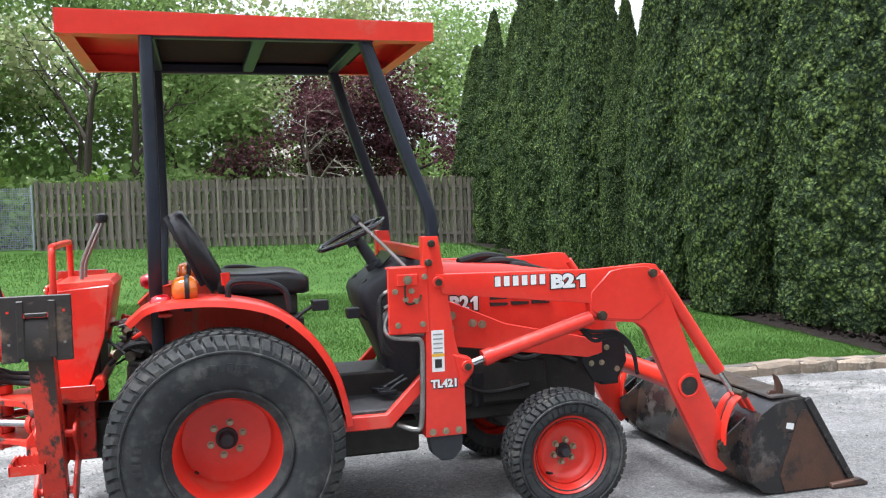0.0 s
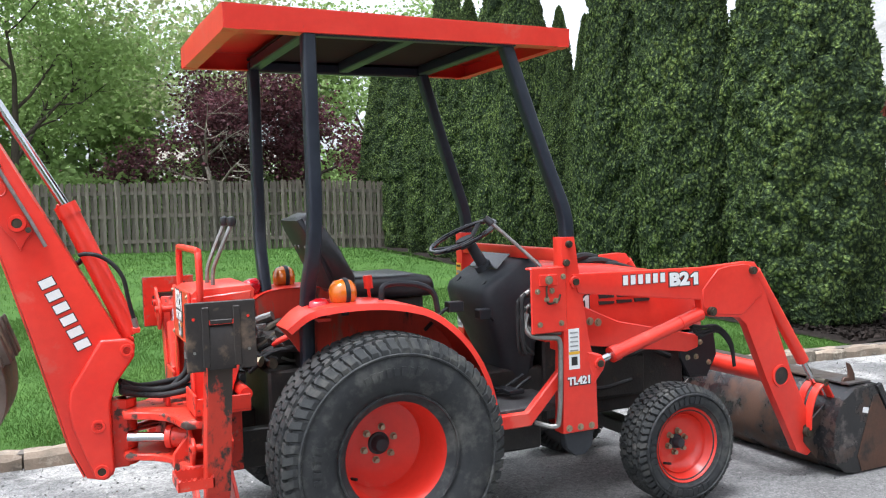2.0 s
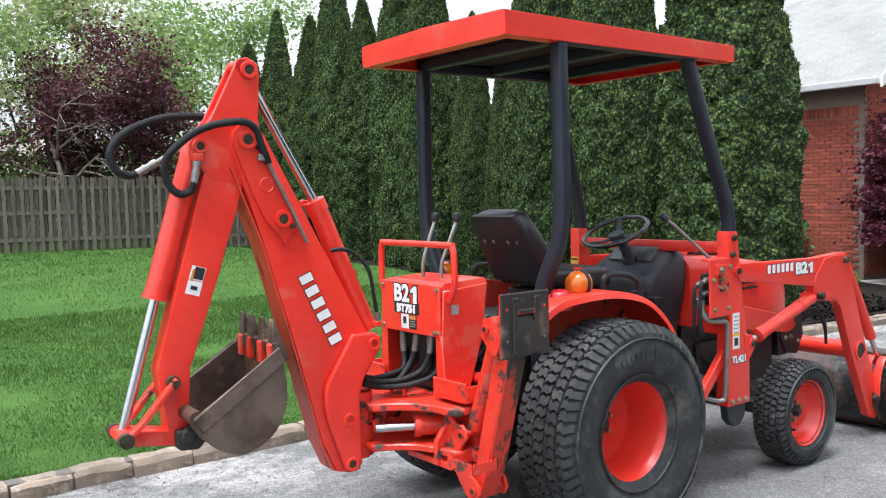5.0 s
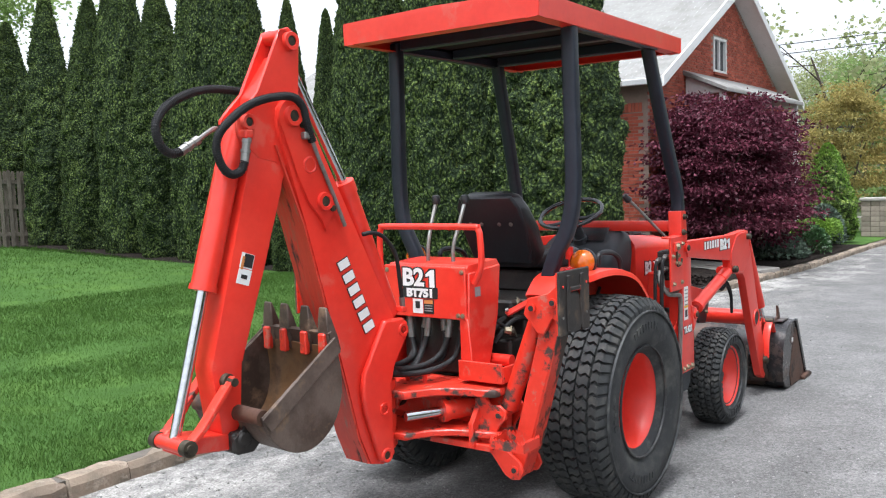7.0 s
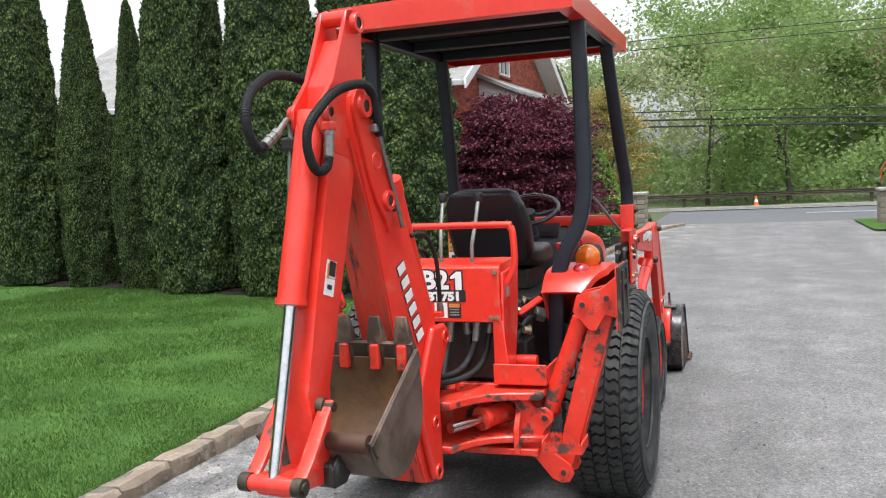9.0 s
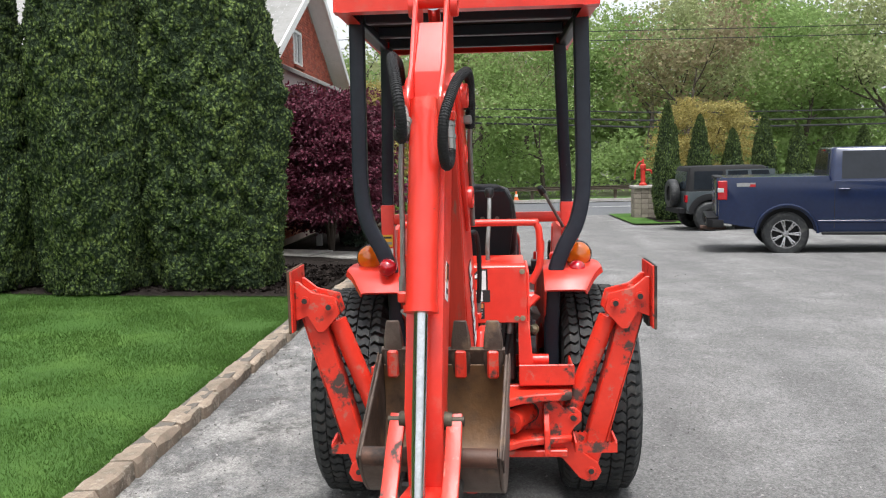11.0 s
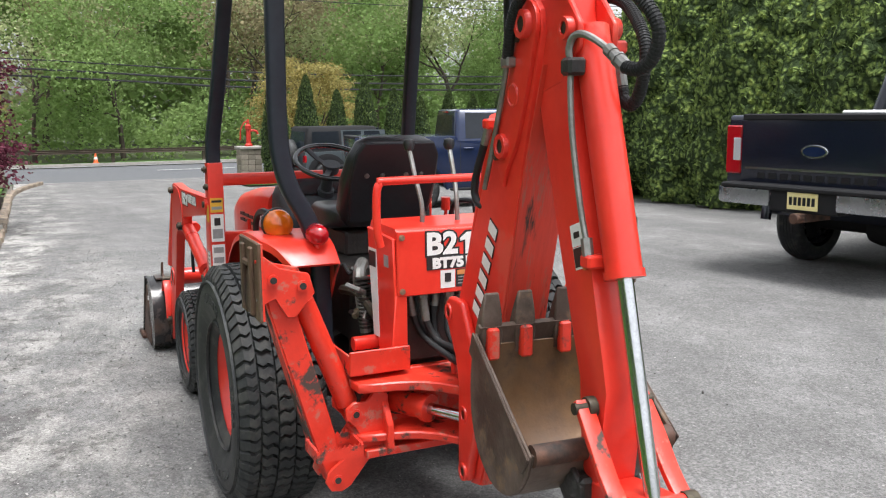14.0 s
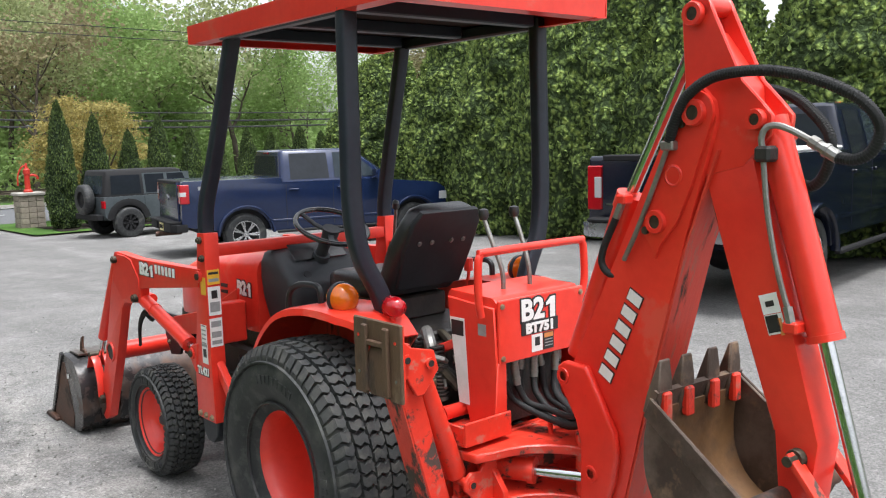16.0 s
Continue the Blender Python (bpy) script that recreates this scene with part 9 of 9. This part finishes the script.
# ---- parked vehicles ----
def car_wheel(parent, c, s, R, W, rim_r, rim_m, spokes):
    w = new("wheel")
    w.parent = parent
    w.matrix_basis = pose(*c)
    hw = W / 2
    bm = NB()
    lathe(bm, [(rim_r, -hw * 0.9), (R * 0.86, -hw), (R * 0.97, -hw * 0.88), (R, -hw * 0.6), (R, hw * 0.6), (R * 0.97, hw * 0.88), (R * 0.86, hw), (rim_r, hw * 0.9)], seg=40)
    for k in range(-2, 3):
        lathe(bm, [(R - 0.004, k * hw * 0.26 - 0.012), (R + 0.007, k * hw * 0.26 - 0.010), (R + 0.007, k * hw * 0.26 + 0.010), (R - 0.004, k * hw * 0.26 + 0.012)], seg=40)
    part("tyre", bm, m_rubber, w, sharp=60)
    o = s * hw * 0.80
    bm = NB()
    lathe(bm, [(rim_r * 1.02, o + s * 0.012), (rim_r * 0.95, o + s * 0.012), (rim_r * 0.90, o - s * 0.03), (rim_r * 0.88, -o)], seg=36)
    rim = part("rim", bm, rim_m, w)
    bm = NB()
    lathe(bm, [(rim_r * 0.92, o - s * 0.07), (0.02, o - s * 0.07)], seg=28)
    part("brake_disc", bm, m_cartrim, w)
    bm = NB()
    for i in range(spokes):
        a = 2 * math.pi * i / spokes
        for da in (-0.10, 0.10):
            p0 = V(0.05 * math.cos(a), o - s * 0.02, 0.05 * math.sin(a))
            p1 = V(rim_r * 0.95 * math.cos(a + da), o + s * 0.004, rim_r * 0.95 * math.sin(a + da))
            sweep(bm, [p0, p0.lerp(p1, 0.5) + V(0, s * 0.006, 0), p1], rrect(0.030, 0.020, 0.005), up=(0, 1, 0))
    lathe(bm, [(0.001, o + s * 0.012), (0.05, o + s * 0.008), (0.065, o - s * 0.02)], seg=20)
    part("spoke", bm, rim_m, rim)
    return w


def arch(cx, cz, r, n=9):
    """Points over a wheel from its front to its back."""
    return [(cx + r * math.cos(radians(a)), cz + r * math.sin(radians(a))) for a in span(8, 172, n)]


def cabin(parent, base, top, z0, z1, hw0, hw1, paint):
    """A tapered cabin: base and top are (rear, front) along the car."""
    bm = NB()
    secs = []
    for f in (0.0, 0.5, 0.94, 1.0):
        r_, fr = base[0] + (top[0] - base[0]) * f, base[1] + (top[1] - base[1]) * f
        w = hw0 + (hw1 - hw0) * f - (0.03 if f == 1.0 else 0)
        z = z0 + (z1 - z0) * f
        secs.append([tuple(p) for p in pad_section(((r_ + fr) / 2, 0, z), (1, 0, 0), (0, 1, 0), fr - r_ - (0.08 if f == 1.0 else 0), 2 * w, 0.10, 3)])
    loft(bm, secs)
    return part("cabin", bm, paint, parent, sharp=40)


def side_glass(parent, s, pts, hw0, hw1, z0, z1, material, name="side_window"):
    bm = NB()
    quad = []
    for x, z in pts:
        f = (z - z0) / (z1 - z0)
        quad.append((x, s * (hw0 + (hw1 - hw0) * f + 0.004), z))
    n = V(0, s * 0.004, 0)
    loft(bm, [quad, [V(*q) + n for q in quad]])
    return part(name, bm, material, parent)


def pickup(at, rz, paint, label, heavy, rim_m):
    t = thing("pickup_truck", label, "pickup truck", at, rz, "parked vehicles")
    WB, RO, FO, HW = 3.68, 1.22, 0.80, 0.99
    R = 0.41 if not heavy else 0.43
    rail, belt, hoodz, roof = (1.49, 1.38, 1.36, 2.02) if not heavy else (1.54, 1.42, 1.42, 2.06)
    low = 0.52 if not heavy else 0.68
    cr, cb_ = (0.74, -0.06) if not heavy else (1.02, 0.0)
    out = [(-RO, low + 0.12), (-RO + 0.02, rail - 0.03), (-RO + 0.05, rail), (cr, rail), (cr + 0.02, belt + 0.02), (2.95, belt + 0.01), (3.2, hoodz - 0.02), (WB + FO - 0.22, hoodz - 0.12), (WB + FO - 0.03, hoodz - 0.25), (WB + FO, 0.62), (WB + FO - 0.1, 0.46)]
    out += arch(WB, R, 0.50)[0:] + [(WB - 0.55, low - 0.08), (0.55, low - 0.08)] + arch(0, R, 0.50)
    out += [(-0.56, low)]
    bm = NB()
    prism(bm, out, -HW, HW)
    body = part("body", bm, paint, t, bevel=0.035, seg=2)
    # dark liner behind the arches
    bm = NB()
    box(bm, (-0.9, -HW + 0.12, low - 0.02), (WB + 0.8, HW - 0.12, 0.9))
    part("underbody", bm, m_cartrim, t)
    for s in (-1, 1):
        for x in (0, WB):
            pts = [(x + 0.555 * math.cos(radians(a)), 0, R + 0.555 * math.sin(radians(a))) for a in span(2, 178, 14)]
            bm = NB()
            sweep(bm, [V(p[0], s * (HW + 0.014), p[2]) for p in pts], rrect(0.05, 0.11, 0.016), up=(0, 1, 0))
            part("arch_flare", bm, paint, body)
            car_wheel(t, (x, s * (HW - 0.14), R), s, R, 0.27, R * 0.66, rim_m, 7 if not heavy else 8)
    cab = cabin(t, (cr, 3.22), (cr + 0.06, 2.40), belt - 0.02, roof, HW - 0.03, HW - 0.22, paint)
    hw0, hw1, z0, z1 = HW - 0.03, HW - 0.22, belt - 0.02, roof
    for s in (-1, 1):
        side_glass(cab, s, [(cr + 0.22, belt + 0.06), (1.78, belt + 0.06), (1.78, roof - 0.075), (cr + 0.25, roof - 0.075)], hw0, hw1, z0, z1, m_tint)
        side_glass(cab, s, [(1.90, belt + 0.06), (2.90, belt + 0.06), (2.80, belt + 0.17), (2.34, roof - 0.085), (1.92, roof - 0.075)], hw0, hw1, z0, z1, m_skyglass)
        for x in (cr + 0.10, 1.84, 3.02):
            bm = NB()
            box(bm, (x - 0.006, s * (HW - 0.004), low), (x + 0.006, s * (HW + 0.002), belt - 0.03))
            part("door_seam", bm, m_cartrim, body)
        for x in (cr + 0.16, 1.92):
            bm = NB()
            box(bm, (x, s * HW, belt - 0.16), (x + 0.20, s * (HW + 0.03), belt - 0.12))
            part("door_handle", bm, paint, body, bevel=0.008)
        bm = NB()
        box(bm, (0.62, s * (HW - 0.02), 0.40), (3.05, s * (HW + 0.06), 0.455))
        part("side_step", bm, m_cartrim, t, bevel=0.015)
        bm = NB()
        box(bm, (0.55, s * (HW - 0.01), low + 0.10), (3.12, s * (HW + 0.012), low + 0.15))
        part("side_moulding", bm, paint, body, bevel=0.006)
        bm = NB()
        box(bm, (2.70, s * (HW + 0.02), belt + 0.0), (2.84, s * (HW + 0.24), belt + 0.20 + (0.1 if heavy else 0)))
        part("mirror", bm, m_cartrim if heavy else paint, t, bevel=0.03, seg=2)
        # tail lamp: red with a clear band
        z_a, z_b = (rail - 0.42, rail - 0.06) if not heavy else (rail - 0.57, rail - 0.10)
        bm = NB()
        box(bm, (-RO - 0.012, s * (HW - 0.17), z_a), (-RO + 0.16, s * (HW + 0.012), z_b))
        lamp = part("tail_lamp", bm, m_redlens, t, "red tail lamp", bevel=0.012)
        bm = NB()
        if heavy:
            box(bm, (-RO - 0.018, s * (HW - 0.165), z_a + 0.13), (-RO + 0.02, s * (HW - 0.08), z_b - 0.12))
        else:
            box(bm, (-RO - 0.018, s * (HW - 0.13), z_a + 0.14), (-RO + 0.10, s * (HW + 0.017), z_b - 0.14))
        part("reversing_lens", bm, m_clearlens, lamp, bevel=0.006)
        bm = NB()
        box(bm, (WB + FO - 0.20, s * (HW - 0.33), 0.86), (WB + FO + 0.006, s * (HW + 0.008), 1.05))
        part("head_lamp", bm, m_clearlens, t, bevel=0.02)
        if not heavy:
            sticker("bed_decal", (-0.72, s * (HW + 0.001), rail - 0.14), "right" if s < 0 else "left", 0.34, 0.07, m_greydecal, body)
            sticker("bed_decal", (-0.60, s * (HW + 0.002), rail - 0.16), "right" if s < 0 else "left", 0.10, 0.05, m_redlens, body)
    bm = NB()
    quad = [(3.16, -0.80, belt + 0.03), (3.16, 0.80, belt + 0.03), (2.47, 0.66, roof - 0.09), (2.47, -0.66, roof - 0.09)]
    loft(bm, [quad, [(x + 0.03, y, z + 0.02) for x, y, z in quad]])
    part("windscreen", bm, m_skyglass, cab)
    bm = NB()
    quad = [(cr + 0.012, -0.74, belt + 0.14), (cr + 0.012, 0.74, belt + 0.14), (cr + 0.045, 0.64, roof - 0.12), (cr + 0.045, -0.64, roof - 0.12)]
    loft(bm, [quad, [(x - 0.016, y, z) for x, y, z in quad]])
    part("rear_window", bm, m_tint, cab)
    bm = NB()
    box(bm, (cr + 0.03, -0.12, roof - 0.075), (cr + 0.08, 0.12, roof - 0.045))
    part("brake_lamp", bm, m_redlens, cab)
    if heavy:
        bm = NB()
        for k in range(5):
            box(bm, (2.2, -0.5 + 0.23 * k, roof), (2.28, -0.42 + 0.23 * k, roof + 0.03))
        part("roof_lamp", bm, m_amber, cab, bevel=0.01)
        bm = NB()
        box(bm, (-RO + 0.12, -HW + 0.06, rail), (0.95, -0.14, rail + 0.04))
        part("bed_box", bm, m_white, t, "white lid across the bed", bevel=0.015)
    bm = NB()
    box(bm, (-RO - 0.03, -HW + 0.19, low + 0.18), (-RO + 0.03, HW - 0.19, rail - 0.01))
    gate = part("tailgate", bm, paint, t, bevel=0.02, seg=2)
    bm = NB()
    box(bm, (-RO - 0.045, -HW + 0.20, rail - 0.05), (-RO + 0.10, HW - 0.20, rail + 0.012))
    part("gate_cap", bm, m_cartrim, gate, bevel=0.012)
    bm = NB()
    prism(bm, [(0.135 * math.cos(a), rail - 0.33 + 0.062 * math.sin(a)) for a in [2 * math.pi * k / 28 for k in range(28)]], -RO - 0.044, -RO - 0.030, "x")
    bd = part("badge", bm, m_chrome, gate, "chrome-edged oval badge", bevel=0.004)
    bm = NB()
    prism(bm, [(0.115 * math.cos(a), rail - 0.33 + 0.046 * math.sin(a)) for a in [2 * math.pi * k / 28 for k in range(28)]], -RO - 0.047, -RO - 0.043, "x")
    part("badge_face", bm, m_blue, bd)
    bm = NB()
    box(bm, (-RO - 0.036, -0.75, rail - 0.515), (-RO - 0.028, 0.75, rail - 0.495))
    part("gate_trim", bm, m_chrome if heavy else paint, gate)
    if heavy:
        for k in range(10):
            bm = NB()
            y = 0.56 - 0.125 * k
            box(bm, (-RO - 0.034, y - 0.042, rail - 0.60), (-RO - 0.0305, y + 0.042, rail - 0.545))
            part("letter_bar", bm, m_cartrim, gate)
    # rear bumper with plate and hitch
    for s in (-1, 1):
        bm = NB()
        prism(bm, [(-RO - 0.20, s * 0.34), (-RO - 0.20, s * (HW - 0.12)), (-RO - 0.10, s * (HW + 0.005)), (-RO + 0.10, s * (HW + 0.01)), (-RO + 0.10, s * 0.34)], low + 0.02, low + 0.17, "z")
        part("bumper_end", bm, m_bumper if heavy else m_cartrim, t, "chrome rear bumper end" if heavy else "", bevel=0.02, seg=2)
    bm = NB()
    box(bm, (-RO - 0.21, -HW + 0.10, low + 0.17), (-RO + 0.05, HW - 0.10, low + 0.22)), box(bm, (-RO - 0.17, -0.36, low - 0.02), (-RO + 0.05, 0.36, low + 0.18))
    part("bumper_step", bm, m_cartrim, t, bevel=0.015)
    bm = NB()
    box(bm, (-RO - 0.185, -0.155, low + 0.01), (-RO - 0.171, 0.155, low + 0.165))
    pl = part("number_plate", bm, m_plate, t, "pale yellow number plate", bevel=0.003)
    for k in range(6):
        bm = NB()
        y = 0.115 - 0.046 * k
        box(bm, (-RO - 0.1875, y - 0.016, low + 0.05), (-RO - 0.1855, y + 0.016, low + 0.125))
        part("plate_bar", bm, m_cartrim, pl)
    bm = NB()
    box(bm, (-RO - 0.26, -0.045, low - 0.10), (-RO + 0.2, 0.045, low - 0.02))
    cyl(bm, (-RO - 0.30, 0, low - 0.06), (-RO - 0.20, 0, low - 0.06), 0.05, seg=12)
    part("tow_hitch", bm, m_brownrust, t, "rusty tow hitch", bevel=0.006)
    bm = NB()
    cyl(bm, (0, -0.75, R), (0, 0.75, R), 0.09, seg=14)
    lathe(bm, [(0.001, -0.2), (0.17, -0.12), (0.2, 0), (0.17, 0.12), (0.001, 0.2)], c=(0, 0, R), seg=16)
    part("rear_axle", bm, m_cartrim, t)
    bm = NB()
    box(bm, (WB + FO - 0.02, -0.62, 0.72), (WB + FO + 0.03, 0.62, 1.06))
    part("grille", bm, m_cartrim, t, bevel=0.02)
    return t


pickup((13.30, -5.78, drive_z(13.3) - 0.02), -101.0, m_blue, "dark blue four-door pickup truck parked on asphalt", False, m_alu)
pickup((2.55, -6.62, 0.0), -82, m_navy, "navy heavy pickup truck with chrome bumper", True, m_alu).scale = (1.05, 1.05, 1.05)


def jeep(at, rz):
    t = thing("off_road_car", "grey boxy off-road car with black soft top", "off-road car", at, rz, "parked vehicles")
    WB, HW, R = 2.9, 0.80, 0.41
    out = [(-0.62, 0.60), (-0.64, 1.12), (2.05, 1.12), (2.2, 1.14), (3.32, 1.08), (3.36, 0.62)] + [(WB + 0.52, 0.60)] + arch(WB, R, 0.50) + [(WB - 0.52, 0.50), (0.52, 0.50)] + arch(0, R, 0.50)
    bm = NB()
    prism(bm, out, -HW, HW)
    body = part("body", bm, m_graycar, t, bevel=0.03, seg=2)
    bm = NB()
    box(bm, (-0.5, -HW + 0.1, 0.48), (WB + 0.45, HW - 0.1, 0.9))
    part("underbody", bm, m_cartrim, t)
    top = cabin(t, (-0.62, 2.02), (-0.50, 1.62), 1.11, 1.82, HW - 0.02, HW - 0.12, m_cartrim)
    top["label"] = "black soft top"
    for s in (-1, 1):
        for a, b in ((-0.42, 0.42), (0.56, 1.12), (1.22, 1.84)):
            side_glass(top, s, [(a, 1.18), (b, 1.18), (b - (0.14 if a > 1.2 else 0.0), 1.68), (a + (0.04 if a < 0 else 0), 1.68)], HW - 0.02, HW - 0.12, 1.11, 1.82, m_tint)
        for a, b in ((0.53, 1.14), (1.20, 1.86)):
            top_x = b - (0.16 if a > 1.2 else 0.0)
            side_glass(top, s, [(a - 0.03, 1.15), (b + 0.03, 1.15), (top_x + 0.03, 1.71), (a - 0.03, 1.71)], HW - 0.024, HW - 0.124, 1.11, 1.82, m_graycar, "window_frame")
        bm = NB()
        for xa in (0.5, 1.17):
            box(bm, (xa - 0.005, s * (HW - 0.003), 0.55), (xa + 0.005, s * (HW + 0.002), 1.1))
        part("door_seam", bm, m_cartrim, body, kind="stuff")
        for x in (0, WB):
            pts = [V(x + 0.52 * math.cos(radians(a)), s * (HW + 0.07), R + 0.06 + 0.50 * math.sin(radians(a))) for a in span(6, 174, 10)]
            bm = NB()
            sweep(bm, pts, rrect(0.18, 0.04, 0.01), up=(0, 1, 0))
            part("arch_flare", bm, m_cartrim, body, "black arch flare")
            car_wheel(t, (x, s * (HW + 0.01), R), s, R, 0.27, 0.23, m_cartrim, 8)
        bm = NB()
        box(bm, (-0.66, s * (HW - 0.16), 0.82), (-0.60, s * (HW + 0.02), 1.02))
        part("tail_lamp", bm, m_redlens, t, bevel=0.01)
        bm = NB()
        box(bm, (1.75, s * HW, 1.12), (1.86, s * (HW + 0.2), 1.32))
        part("mirror", bm, m_cartrim, t, bevel=0.02)
    sp_ = new("spare_wheel")
    sp_.parent = t
    sp_.matrix_basis = pose(-0.80, 0.05, 1.05, 0, 0, 90)
    bm = NB()
    lathe(bm, [(0.22, -0.11), (0.35, -0.13), (0.40, -0.10), (0.41, 0), (0.40, 0.10), (0.35, 0.13), (0.22, 0.11)], seg=32)
    part("tyre", bm, m_rubber, sp_, sharp=60)
    bm = NB()
    lathe(bm, [(0.23, 0.09), (0.20, 0.05), (0.05, 0.07), (0.001, 0.08)], seg=24)
    part("rim", bm, m_cartrim, sp_)
    bm = NB()
    box(bm, (-0.82, -0.7, 0.50), (-0.62, 0.7, 0.66))
    part("rear_bumper", bm, m_cartrim, t, bevel=0.02)
    bm = NB()
    quad = [(-0.608, -0.60, 1.20), (-0.608, 0.60, 1.20), (-0.528, 0.55, 1.68), (-0.528, -0.55, 1.68)]
    loft(bm, [quad, [(x - 0.014, y, z) for x, y, z in quad]])
    part("rear_window", bm, m_skyglass, top)
    bm = NB()
    quad = [(2.04, -0.66, 1.16), (2.04, 0.66, 1.16), (1.70, 0.60, 1.76), (1.70, -0.60, 1.76)]
    loft(bm, [quad, [(x + 0.02, y, z + 0.01) for x, y, z in quad]])
    part("windscreen", bm, m_skyglass, t)
    return t


jeep((19.5, -5.66, drive_z(19.5)), -86).scale = (0.93, 0.93, 0.93)
